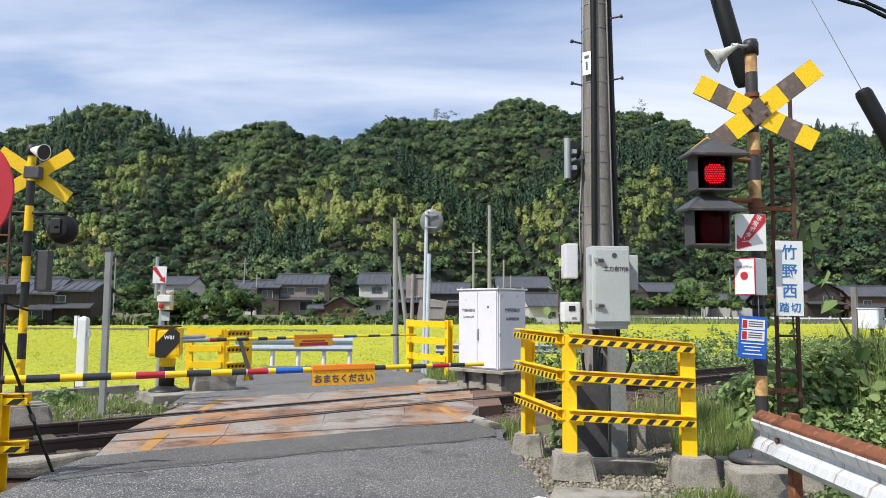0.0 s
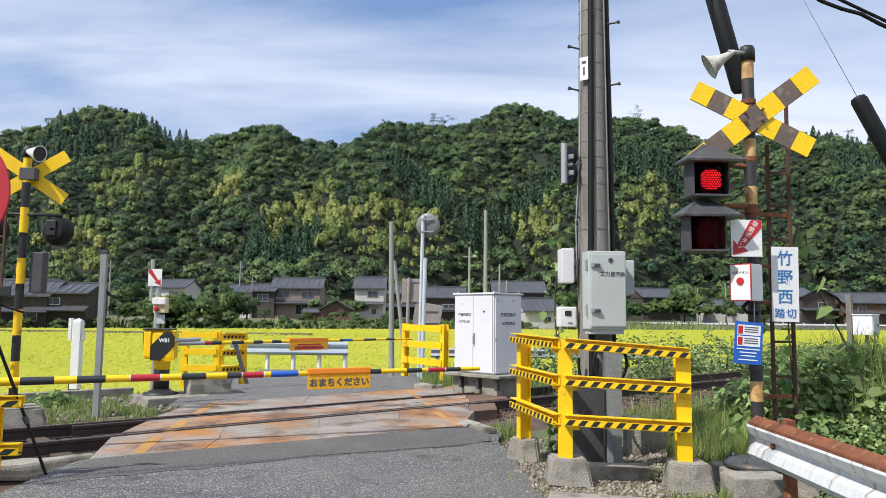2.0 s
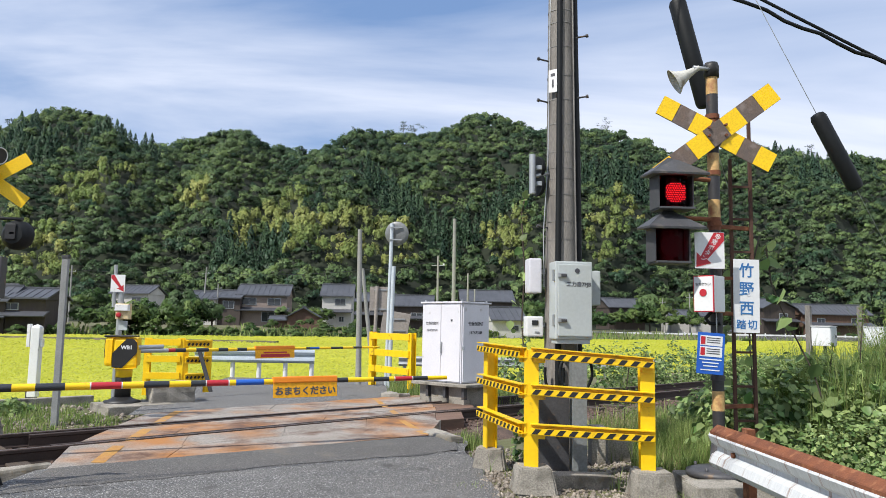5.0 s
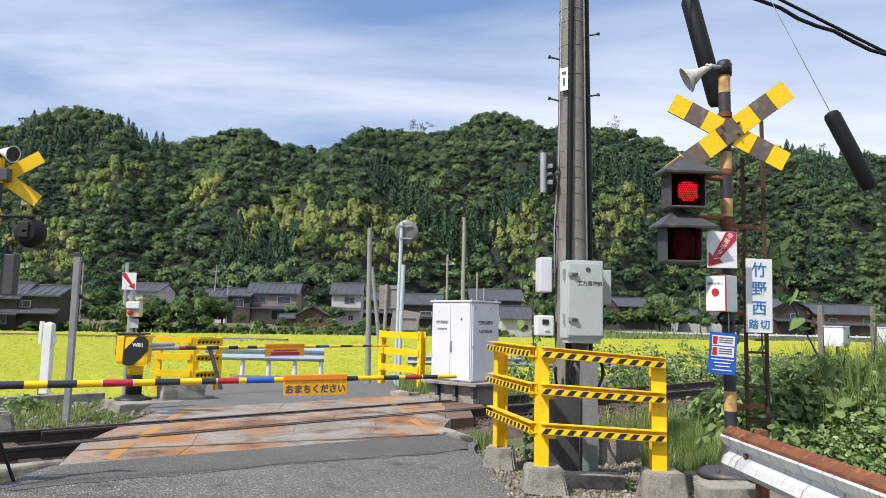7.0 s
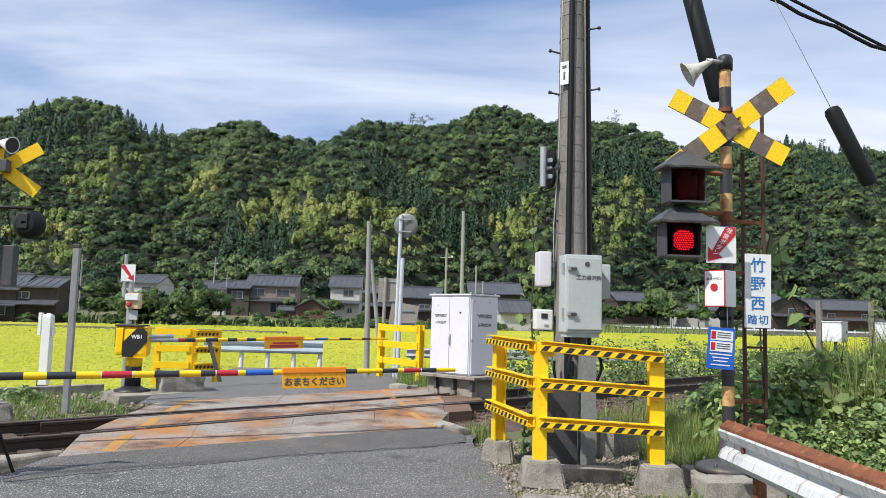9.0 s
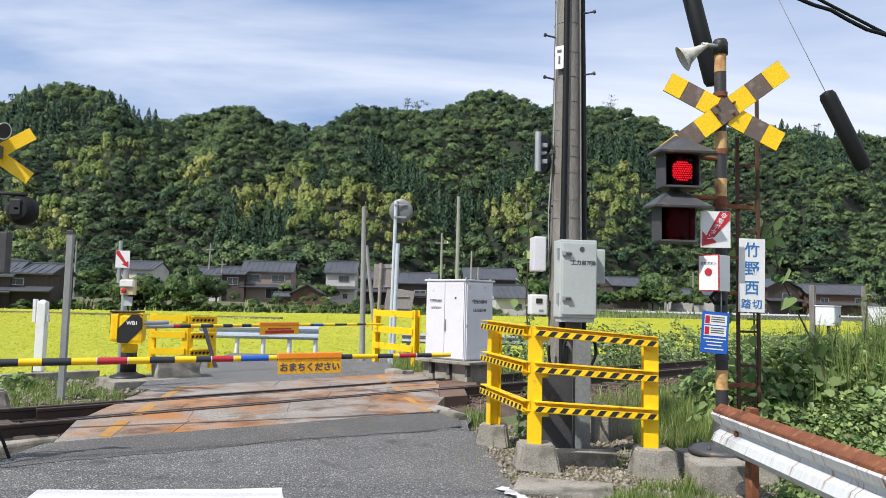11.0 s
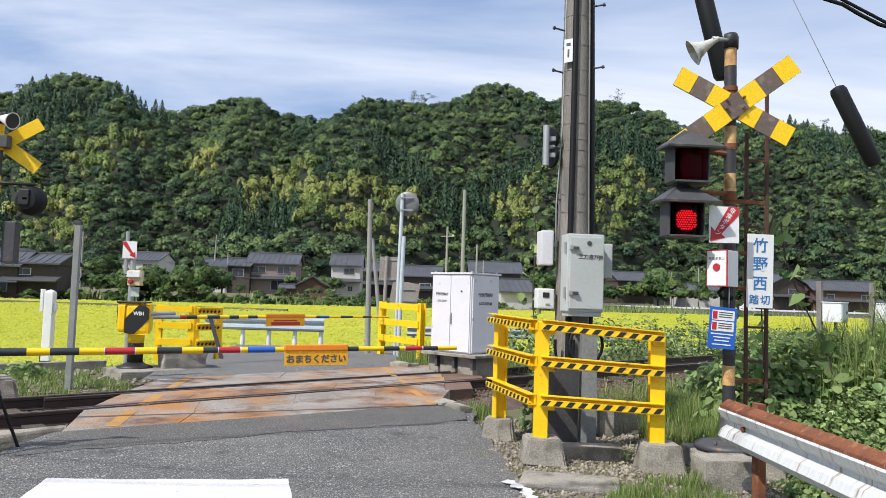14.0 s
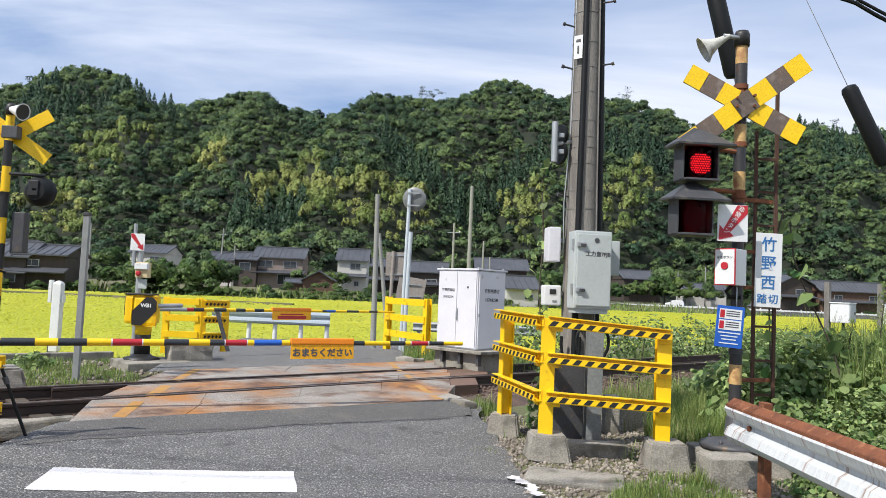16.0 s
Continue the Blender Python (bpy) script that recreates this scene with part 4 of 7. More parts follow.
for z in (0.08, -0.10):
    part("bracket", box((0.06, 0.05, 0.05), (0.03, -0.03, z), 0.006), GALV, sg)

# ---- warning post ----
XP = (2.905, 6.35)


def ringed_post(parent, r, bands, seg=20, end=0.0):
    """bands: (z0, z1, material)."""
    for z0, z1, mt in bands:
        part("post_band", tube((0, 0, z0), (0, 0, z1), r, r, seg), mt, parent)


RUSTY_BLACK = mat("rust-worn black paint", (0.025, 0.025, 0.03), (0.035, 0.033, 0.032), 0.5, scale=6, fine=50, bump=0.2, dirt=(0.12, 0.055, 0.03), dirt_amount=0.28, dirt_scale=6)
RUSTY_YELLOW = mat("faded yellow paint", (0.60, 0.40, 0.16), (0.50, 0.31, 0.12), 0.6, scale=6, fine=50, bump=0.2, dirt=(0.30, 0.12, 0.05), dirt_amount=0.42, dirt_scale=7)
wp = thing("crossing_signal", pose(*XP, 0), "level crossing warning post with crossbuck and flashing red lamps", "crossing signal")
ringed_post(wp, 0.055, ((0.12, 0.72, RUSTY_BLACK), (0.72, 0.90, RUSTY_YELLOW), (0.90, 1.62, RUSTY_BLACK), (1.62, 1.96, RUST), (1.96, 2.40, RUSTY_BLACK), (2.40, 2.52, RUST),
                        (2.52, 2.69, RUSTY_YELLOW), (2.69, 2.92, RUSTY_BLACK), (2.92, 3.14, RUSTY_YELLOW), (3.14, 3.36, RUSTY_BLACK), (3.36, 3.50, RUST), (3.50, 3.72, RUSTY_BLACK), (3.72, 3.90, RUSTY_YELLOW)))
part("cap", lathe([(0.07, 3.89), (0.072, 4.0), (0.06, 4.035), (0.02, 4.04)], 18), BLACK, wp)
part("base_plate", lathe([(0.30, 0.14), (0.30, 0.18), (0.24, 0.20), (0.09, 0.22), (0.075, 0.40), (0.06, 0.45)], 24), DARKSTEEL, wp, "black cast base")
for k in range(4):
    a = k * math.pi / 2 + 0.7
    part("anchor_bolt", tube((0.24 * math.cos(a), 0.24 * math.sin(a), 0.17), (0.24 * math.cos(a), 0.24 * math.sin(a), 0.23), 0.014, seg=6), DARKSTEEL, wp)
for z in (1.02, 1.75, 2.46, 2.95, 3.5):
    part("clamp", tube((0, 0, z - 0.022), (0, 0, z + 0.022), 0.066, seg=18), RUST if z > 2.4 else DARKSTEEL, wp)
for z in (2.6, 2.98):
    part("lamp_arm", path_tube([(0, 0, z - 0.1), (-0.16, -0.05, z - 0.1), (-0.34, -0.05, z - 0.1)], 0.022), RUST, wp)

# crossbuck: two boards with yellow and black fields, each field a part
XB_WORN = mat("worn black field", (0.105, 0.085, 0.075), (0.15, 0.105, 0.08), 0.6, scale=7, fine=60, bump=0.3, dirt=(0.20, 0.16, 0.14), dirt_amount=0.4, dirt_scale=9)
XB_YEL = mat("reflective yellow", (0.91, 0.58, 0.004), (0.87, 0.55, 0.004), 0.45, scale=4, fine=60, bump=0.02)


def crossbuck(parent, m, boards, wd):
    for i, (length, angle) in enumerate(boards):
        off = 0.008 - 0.016 * i
        b = part("board", box((length, 0.012, wd), (0, off, 0), 0.002), XB_WORN, parent, m=m @ Matrix.Rotation(radians(angle), 4, "Y"))
        f = length / 7
        for k in (0, 2, 4, 6):
            part("yellow_field", box((f - 0.002, 0.004, wd - 0.004), (-length / 2 + f * (k + 0.5), off - 0.0085, 0)), XB_YEL, b, "bright yellow field")


crossbuck(wp, pose(0.0, -0.085, 3.315, 0, 0, -3), ((1.19, 28), (1.39, -37)), 0.195)
part("centre_field", box((0.20, 0.003, 0.19), (0, -0.109, 3.315), rot=Matrix.Rotation(radians(-37), 4, "Y")), XB_WORN, wp, "worn dark centre of the crossbuck")
for x, z in ((-0.08, 0.05), (0.08, 0.08), (0.08, -0.02), (-0.08, -0.03)):
    part("bolt", tube((x, -0.105, 3.315 + z), (x, -0.135, 3.315 + z), 0.013, seg=8), RUST, wp)
# loudspeaker horn
hm = look((-0.14, -0.06, 3.97), (-0.50, 0.03, 3.76))
part("horn", lathe([(0.02, 0.0), (0.03, -0.06), (0.045, -0.13), (0.085, -0.22), (0.13, -0.27), (0.125, -0.272), (0.075, -0.21), (0.02, -0.05)], 24, m=hm), mat("horn enamel", (0.52, 0.52, 0.47), (0.44, 0.43, 0.38), 0.5, scale=6, fine=40, bump=0.1, dirt=(0.25, 0.22, 0.17), dirt_amount=0.35, dirt_scale=9), wp, "grey loudspeaker horn")
part("horn_bracket", path_tube([(0, -0.03, 3.96), (-0.20, -0.06, 3.965)], 0.022), GALV, wp)

LENS = bpy.data.materials.new("dark red lens")
LENS.use_nodes = True
b = LENS.node_tree.nodes["Principled BSDF"]
b.inputs["Base Color"].default_value = (0.30, 0.012, 0.02, 1)
b.inputs["Transmission Weight"].default_value, b.inputs["Roughness"].default_value, b.inputs["IOR"].default_value = 1.0, 0.04, 1.12
LENSDARK = mat("inside of the lamp", (0.055, 0.006, 0.010), (0.04, 0.004, 0.008), 0.35, scale=20, fine=60, bump=0.05)
GLOW = bpy.data.materials.new("red light-emitting diodes")
GLOW.use_nodes = True
b = GLOW.node_tree.nodes["Principled BSDF"]
b.inputs["Base Color"].default_value = (0.4, 0.01, 0.02, 1)
b.inputs["Emission Color"].default_value, b.inputs["Emission Strength"].default_value = (1.0, 0.05, 0.08, 1), 5.0
HOOD = mat("grey hood paint", (0.062, 0.064, 0.07), (0.048, 0.05, 0.055), 0.55, scale=5, fine=50, bump=0.15, dirt=(0.11, 0.10, 0.09), dirt_amount=0.3, dirt_scale=8)
LED_BOARDS = []


def flasher(at, name):
    """A hooded lamp; its diode board turns to face the lens while it is lit."""
    L = part("warning_lamp", box((0.30, 0.03, 0.34), (0, 0.12, 0), 0.004), HOOD, wp, "hooded red warning lamp", m=pose(at[0], at[1], at[2], 0, 0, 3))
    bm = bmesh.new()
    rim = [(-0.27, -0.21, 0.155), (0.27, -0.21, 0.155), (0.25, 0.17, 0.18), (-0.25, 0.17, 0.18)]
    peak = [(-0.03, 0.03, 0.34), (0.05, 0.06, 0.34)]
    v = [bm.verts.new(p) for p in rim]; q = [bm.verts.new(p) for p in peak]
    bm.faces.new((v[0], v[1], q[1], q[0])); bm.faces.new((v[1], v[2], q[1])); bm.faces.new((v[2], v[3], q[0], q[1])); bm.faces.new((v[3], v[0], q[0]))
    lo = [bm.verts.new((x * 0.985, y * 0.985, z - 0.018)) for x, y, z in rim]
    for k in range(4):
        bm.faces.new((v[k], lo[k], lo[(k + 1) % 4], v[(k + 1) % 4]))
    bm.faces.new(lo)
    bmesh.ops.recalc_face_normals(bm, faces=bm.faces)
    part("hood", bm, HOOD, L, "grey sheet-metal hood")
    # side cheeks and floor
    bm = box((0.012, 0.22, 0.31), (-0.168, 0.02, 0))
    box((0.012, 0.22, 0.31), (0.158, 0.02, 0), 0, bm); box((0.33, 0.25, 0.02), (0, 0.0, -0.16), 0.004, bm)
    part("housing", bm, HOOD, L)
    part("inner_drum", tube((0, 0.06, -0.15), (0, 0.06, 0.15), 0.085, seg=20), LENSDARK, L)
    shell = bmesh.new()
    for a0, a1 in [(math.pi * (1.02 + 0.96 * k / 14), math.pi * (1.02 + 0.96 * (k + 1) / 14)) for k in range(14)]:
        r = 0.138
        p = [(r * math.cos(a0), r * math.sin(a0) * 1.0 + 0.02, -0.15), (r * math.cos(a1), r * math.sin(a1) + 0.02, -0.15), (r * math.cos(a1), r * math.sin(a1) + 0.02, 0.15), (r * math.cos(a0), r * math.sin(a0) + 0.02, 0.15)]
        f = shell.faces.new([shell.verts.new(x) for x in p]); f.smooth = True
    bmesh.ops.remove_doubles(shell, verts=shell.verts, dist=0.0005)
    g = part("lens", shell, LENS, L, "dark red lens")
    g.visible_shadow = False
    # diode board, a disc with rows of diodes on one side
    bd = part("diode_board", tube((0, 0, -0.0), (0, 0.006, 0), 0.104, seg=28), LENSDARK, L, m=pose(0.0, -0.06, -0.01))
    dots = bmesh.new()
    for i in range(-6, 7):
        for j in range(-6, 7):
            x, z = i * 0.0215 + (j % 2) * 0.01075, j * 0.0205
            if x * x + z * z < 0.098 ** 2:
                one = bmesh.new()
                vs = [one.verts.new((x + 0.0060 * math.cos(k * math.pi / 3), -0.003, z + 0.0060 * math.sin(k * math.pi / 3))) for k in range(6)]
                one.faces.new(vs)
                join(dots, one)
    part("diodes", dots, GLOW, bd, "rows of glowing red diodes")
    LED_BOARDS.append((name, bd))


flasher((-0.44, -0.12, 2.73), "upper")
flasher((-0.48, -0.12, 2.23), "lower")


def plate(name, parent, w, h, m, material, t=0.006):
    return part(name, box((w, t, h), (0, 0, 0), 0.0015), material, parent, m=m)


# emergency arrow board
ar = plate("arrow_board", wp, 0.275, 0.335, pose(-0.12, -0.16, 2.19, 0, 0, -2), WHITE)
bm = prism([(0.04, 0.1650), (0.133, 0.1650), (0.133, 0.09), (-0.025, -0.085), (0.012, -0.118), (-0.125, -0.155), (-0.12, -0.018), (-0.085, -0.058)], 0.003, m=pose(0, -0.0035, 0) @ FACE)
part("arrow", bm, RED, ar, "dark red arrow")
for k, ch in enumerate("非常ボタン"):
    f = k / 4
    writing("lettering", ch, 0.056, WHITE, ar, pose(0.075 - 0.13 * f, -0.0075, 0.125 - 0.20 * f) @ Matrix.Rotation(radians(28), 4, "Y") @ FACE, 0.0006)
# emergency button box
eb = part("button_box", box((0.20, 0.20, 0.33), (0, 0, 0), 0.006), WHITE, wp, "white emergency button box", m=pose(-0.10, -0.09, 1.79, 0, 0, -50))
fr = box((0.20, 0.012, 0.335), (0, -0.104, 0), 0.003)
part("front", fr, RED, eb, "red-framed front")
part("front_panel", box((0.182, 0.008, 0.315), (0, -0.110, 0)), WHITE, eb)
part("button", tube((0, -0.112, 0.01), (0, -0.122, 0.01), 0.034, seg=20), RED, eb, "red push button")
writing("lettering", "非常ボタン", 0.031, INK, eb, pose(0, -0.1155, 0.085) @ FACE)
part("conduit", path_tube([(0.02, 0.0, -0.16), (-0.04, 0.0, -0.22), (-0.02, 0.03, -0.27), (0.08, 0.05, -0.27)], 0.018), RUBBER, eb)
# blue notice
bn = plate("notice_board", wp, 0.245, 0.375, pose(-0.125, -0.15, 1.248, 0, 0, -4) @ Matrix.Rotation(radians(4), 4, "Y"), BLUE)
part("notice_panel", box((0.20, 0.004, 0.09), (0.0, -0.004, 0.115)), WHITE, bn)
part("notice_panel", box((0.20, 0.004, 0.09), (0.0, -0.004, 0.015)), WHITE, bn)
part("pictogram", box((0.04, 0.004, 0.07), (-0.075, -0.0065, 0.115)), RED, bn)
part("pictogram", box((0.04, 0.004, 0.07), (-0.075, -0.0065, 0.015)), RED, bn)
for z in (0.14, 0.12, 0.10, 0.04, 0.02, 0.0):
    part("text_bar", box((0.12, 0.003, 0.009), (0.02, -0.0065, z)), INK, bn)
for z, w_ in ((-0.055, 0.20), (-0.085, 0.15), (-0.115, 0.13), (-0.15, 0.17)):
    part("text_bar", box((w_, 0.003, 0.010), (0.0, -0.005, z)), WHITE, bn)
part("hanger", path_tube([(-0.06, -0.14, 1.43), (-0.06, -0.14, 1.62)], 0.006), GALV, wp)
# ladder behind the post
for x, z1 in ((0.27, 3.15), (0.47, 3.68)):
    part("ladder_stile", box((0.03, 0.03, z1 - 0.35), (x, 0.25, (z1 + 0.35) / 2), 0.003), DARKRUST, wp, "rusty ladder stile")
for z in np.arange(0.60, 3.1, 0.325):
    part("ladder_rung", box((0.20, 0.022, 0.022), (0.37, 0.25, z)), DARKRUST, wp)
for z in (0.74, 1.62, 2.46):
    part("ladder_bracket", box((0.48, 0.03, 0.04), (0.22, 0.20, z), 0.004, rot=Matrix.Rotation(radians(18), 4, "Z")), RUST, wp)
# name board
NB_BLUE = mat("blue lettering", (0.03, 0.14, 0.36), (0.04, 0.17, 0.40), 0.5, bump=0)
nb = plate("name_board", wp, 0.25, 0.69, pose(0.29, 0.0, 1.785, 0, 0, 0) @ Matrix.Rotation(radians(1), 4, "Y"), WHITE)
for ch, z in (("竹", 0.23), ("野", 0.055), ("西", -0.125)):
    writing("lettering", ch, 0.145, NB_BLUE, nb, pose(0, -0.0045, z) @ FACE, 0.002)
writing("lettering", "踏切", 0.095, NB_BLUE, nb, pose(0, -0.0045, -0.275) @ FACE, 0.0015, 1.25)
part("board_arm", box((0.30, 0.03, 0.03), (0.16, 0.03, 1.95)), RUST, wp)
footing((2.90, 6.30, -0.06, 0), (0.66, 0.70, 0.19), "large concrete base of the warning post", "footings", 0.05, 0.02)
footing((2.62, 5.72, -0.05, 0), (0.46, 0.34, 0.24), "weathered concrete block beside the guard rail end", "footings", 0.06, 0.025)

# ---- guard rail ----
WORNWHITE = mat("peeling white paint", (0.60, 0.62, 0.63), (0.50, 0.52, 0.53), 0.6, scale=2.5, fine=40, bump=0.2, dirt=(0.24, 0.13, 0.08), dirt_amount=0.30, dirt_scale=3, stretch=(0.3, 9.0, 0.9), grain=0.6, stain=(0.22, 0.10, 0.055), stain_amount=0.36, stain_scale=3.2)
gr = thing("guard_rail_fence", Matrix.Identity(4), "white W-beam guard rail with a rusty top edge on rusted posts", "guard rail")


def w_beam(y0, y1, x, z, z_end):
    prof = [(0.0, 0.165), (-0.05, 0.14), (-0.075, 0.10), (-0.05, 0.045), (-0.005, 0.015), (-0.005, -0.015), (-0.05, -0.045), (-0.075, -0.10), (-0.05, -0.14), (0.0, -0.165)]
    bm = bmesh.new()
    n = 24
    rings = []
    for k in range(n + 1):
        f = k / n
        y = y0 + (y1 - y0) * f
        flare = 0.0
        rings.append([bm.verts.new((x + px_ + flare, y, z + (z_end - z) * f + pz)) for px_, pz in prof] + [bm.verts.new((x + px_ + 0.006, y, z + (z_end - z) * f + pz)) for px_, pz in prof[::-1]])
    m_ = len(rings[0])
    for a, b_ in zip(rings[:-1], rings[1:]):
        for k in range(m_):
            bm.faces.new((a[k], a[(k + 1) % m_], b_[(k + 1) % m_], b_[k]))
    bm.faces.new(rings[0]); bm.faces.new(rings[-1][::-1])
    bmesh.ops.recalc_face_normals(bm, faces=bm.faces)
    return bm


part("beam", w_beam(5.32, -5.0, 2.46, 0.545, 0.545), WORNWHITE, gr, "peeling white W-beam")
part("top_edge", box((0.075, 10.3, 0.010), (2.432, 0.16, 0.702), 0.003, rot=Matrix.Rotation(radians(-38), 4, "Y")), RUST, gr, "rusty brown top lip")
part("top_edge", box((0.010, 10.3, 0.035), (2.399, 0.16, 0.664), 0.003), RUST, gr, "rusty brown top lip")
for y in (5.0, 3.0, 1.0, -1.0, -3.0):
    part("post", box((0.06, 0.10, 0.80), (2.56, y, 0.34), 0.004), RUST, gr, "rusted steel post")
    part("bolt", tube((2.45, y, 0.545), (2.43, y, 0.545), 0.02, seg=8), RUST, gr)

# ---- boom across the near side ----
BA, BB = Vector((-5.6, 6.10, 0.775)), Vector((0.485, 8.60, 0.829))
bdir = (BB - BA)
boom = thing("barrier_boom", Matrix.Translation(BA) @ bdir.to_track_quat("X", "Z").to_matrix().to_4x4(), "lowered barrier boom striped yellow, black, red and blue", "barrier boom")
Lb = bdir.length


# stripes, outer tip first: (length, material)
def boom_stripes(parent, length, r0, r1, stripes):
    x = length
    for ln, mt in stripes:
        x1 = max(x - ln, 0)
        ra = r0 + (r1 - r0) * x1 / length; rb_ = r0 + (r1 - r0) * x / length
        part("stripe", tube((x1, 0, 0), (x, 0, 0), ra, rb_, 16), mt, parent)
        x = x1
        if x <= 0:
            break


BOOMBLK = mat("boom black", (0.02, 0.024, 0.03), (0.03, 0.034, 0.04), 0.4, bump=0.05)
BOOMWHITE = mat("boom white tape", (0.7, 0.7, 0.68), None, 0.4, bump=0.02)
Y_, K_, R_, B_, W_ = YELLOW, BOOMBLK, RED, BLUE, BOOMWHITE
boom_stripes(boom, Lb, 0.045, 0.024, ((0.254, Y_), (0.19, K_), (0.012, W_), (0.216, R_), (0.012, W_), (0.065, Y_), (0.191, K_), (0.311, Y_), (0.86, K_), (0.094, Y_), (0.297, B_),
                                     (0.067, Y_), (0.012, W_), (0.221, R_), (0.012, W_), (0.148, K_), (0.213, Y_), (0.243, K_), (0.20, Y_), (0.012, W_), (0.276, R_), (0.012, W_), (0.22, Y_), (0.257, K_), (0.20, Y_),
                                     (0.293, K_), (0.18, Y_), (0.3, K_), (0.3, Y_), (0.3, K_), (0.3, Y_), (1, K_)))
# the board that hangs on the boom
bs = part("hanging_board", box((0.72, 0.01, 0.20), (0, 0, 0), 0.002), mat("amber board", (0.88, 0.42, 0.004), (0.82, 0.38, 0.004), 0.5, scale=2, fine=30, bump=0.02), boom, "amber board asking to wait", m=pose(Lb - 1.745, -0.035, -0.075, -4))
part("flap", box((0.725, 0.075, 0.07), (0, 0.02, 0.095), 0.012), ORANGE, bs, "red-orange sleeve")
writing("lettering", "おまちください", 0.098, INK, bs, pose(0, -0.0062, -0.035) @ FACE, 0.004)


def gate_machine(m, label):
    """The drive of a boom: a rounded box on a pedestal."""
    t = thing("gate_machine", m, label, "gate machine", "gate machines")
    part("pedestal", tube((0, 0, 0.10), (0, 0, 0.62), 0.13, 0.13, 8), BLACK, t, "black pedestal")
    part("pedestal_collar", tube((0, 0, 0.44), (0, 0, 0.66), 0.135, 0.14, 8), YELLOW, t)
    part("foot_plate", lathe([(0.30, 0.0), (0.30, 0.05), (0.20, 0.08), (0.14, 0.12)], 8), BLACK, t)
    part("housing", box((0.50, 0.34, 0.48), (-0.03, 0, 0.86), 0.05), YELLOW, t)
    part("lid", box((0.46, 0.36, 0.03), (-0.06, 0, 1.11), 0.012), BLACK, t)
    fc = part("front_cover", box((0.40, 0.05, 0.50), (0.06, -0.19, 0.84), 0.06), YELLOW, t)
    bm = prism([(-0.13, -0.23), (0.03, -0.24), (0.25, 0.0), (0.25, 0.17), (0.19, 0.23), (0.08, 0.23), (-0.13, 0.0)], 0.004, m=pose(0.0, -0.217, 0.84) @ FACE)
    part("black_field", bm, BLACK, fc, "slanting black field")
    writing("lettering", "WB1", 0.085, WHITE, fc, pose(0.09, -0.2225, 0.93) @ FACE, 0.003)
    part("side_box", box((0.05, 0.16, 0.30), (-0.29, 0.02, 0.90), 0.012), BLACK, t)
    part("boom_socket", tube((0.22, -0.06, 0.93), (0.55, 0.22, 0.94), 0.035), GALV, t)
    return t


gm = gate_machine(pose(-4.70, 12.02, 0.08, 0, 0, 4), "yellow and black boom drive on a pedestal beyond the line")
t = part("machine_base", box((1.05, 0.9, 0.34), (0, 0, -0.09), 0.02), CONCRETE)
t.matrix_world = pose(-4.50, 11.95, 0.03, 0, 0, 40); tagged(t, "low concrete base under the boom drive", "footing")
copy_thing(gm, pose(-5.75, 5.98, -0.03, 0, 0, 0))["label"] = "yellow and black boom drive beside the near road edge"
# far boom
FA, FB = Vector((-4.6, 12.25, 0.94)), Vector((-0.70, 16.3, 0.945))
fd = FB - FA
fb = thing("barrier_boom", Matrix.Translation(FA) @ fd.to_track_quat("X", "Z").to_matrix().to_4x4(), "lowered far barrier boom with yellow and black stripes", "barrier boom")
boom_stripes(fb, fd.length, 0.036, 0.022, ((0.528, Y_), (0.254, K_), (0.295, Y_), (0.333, K_), (0.309, Y_), (0.244, B_), (0.10, K_), (0.9, Y_), (0.3, K_), (0.21, Y_), (0.21, K_), (0.2, Y_), (0.2, K_), (0.2, Y_), (0.25, K_), (0.2, Y_), (0.2, K_), (0.13, R_), (1, GALV)))
fs = part("hanging_board", box((0.92, 0.01, 0.22), (0, 0, 0), 0.002), bs.data.materials[0], fb, "amber board asking to wait", m=pose(fd.length - 2.83, -0.035, -0.07, -4))
part("flap", box((0.93, 0.07, 0.07), (0, 0.02, 0.095), 0.012), ORANGE, fs, "red-orange sleeve")
part("text_bar", box((0.55, 0.003, 0.03), (0, -0.0065, 0.0)), RED, fs)
part("text_bar", box((0.68, 0.003, 0.06), (0, -0.0065, -0.06)), RED, fs)


# ---- far side of the line ----
# square yellow fence by the far road edge
def far_fence(m, w, h, label, rows=3):
    t = thing("barrier_fence", m, label, "fence", "yellow barrier fences")
    for x in (0, w):
        h_post(t, x, 0, -0.1, h, 0.13)
    for k in range(rows):
        part("rail", box((w + 0.02, 0.04, 0.14), (w / 2, -0.075, h - 0.09 - k * 0.36), 0.004), YELLOW, t)
    return t


a_ = math.degrees(math.atan2(15.0 - 16.5, 0.13 + 0.86))
far_fence(pose(-0.84, 16.4, 0.02, 0, 0, a_), 1.62, 1.27, "yellow steel fence beside the far road edge")
lf = far_fence(pose(-5.70, 15.9, -0.05, 0, 0, 4), 0.70, 1.13, "yellow steel fence beside the boom drive")
ret = far_fence(pose(-4.93, 15.98, -0.05, 0, 0, 35), 0.52, 1.10, "short yellow fence return with hazard bars")
for zz in (1.03, 0.67, 0.31):
    part("ledge", box((0.52, 0.16, 0.03), (0.26, -0.14, zz + 0.05), 0.004), YELLOW, ret)
    for q in range(6):
        part("hazard_bar", box((0.045, 0.004, 0.06), (0.05 + q * 0.085, -0.098, zz - 0.03), rot=Matrix.Rotation(radians(35), 4, "Y")), BLACK, ret)
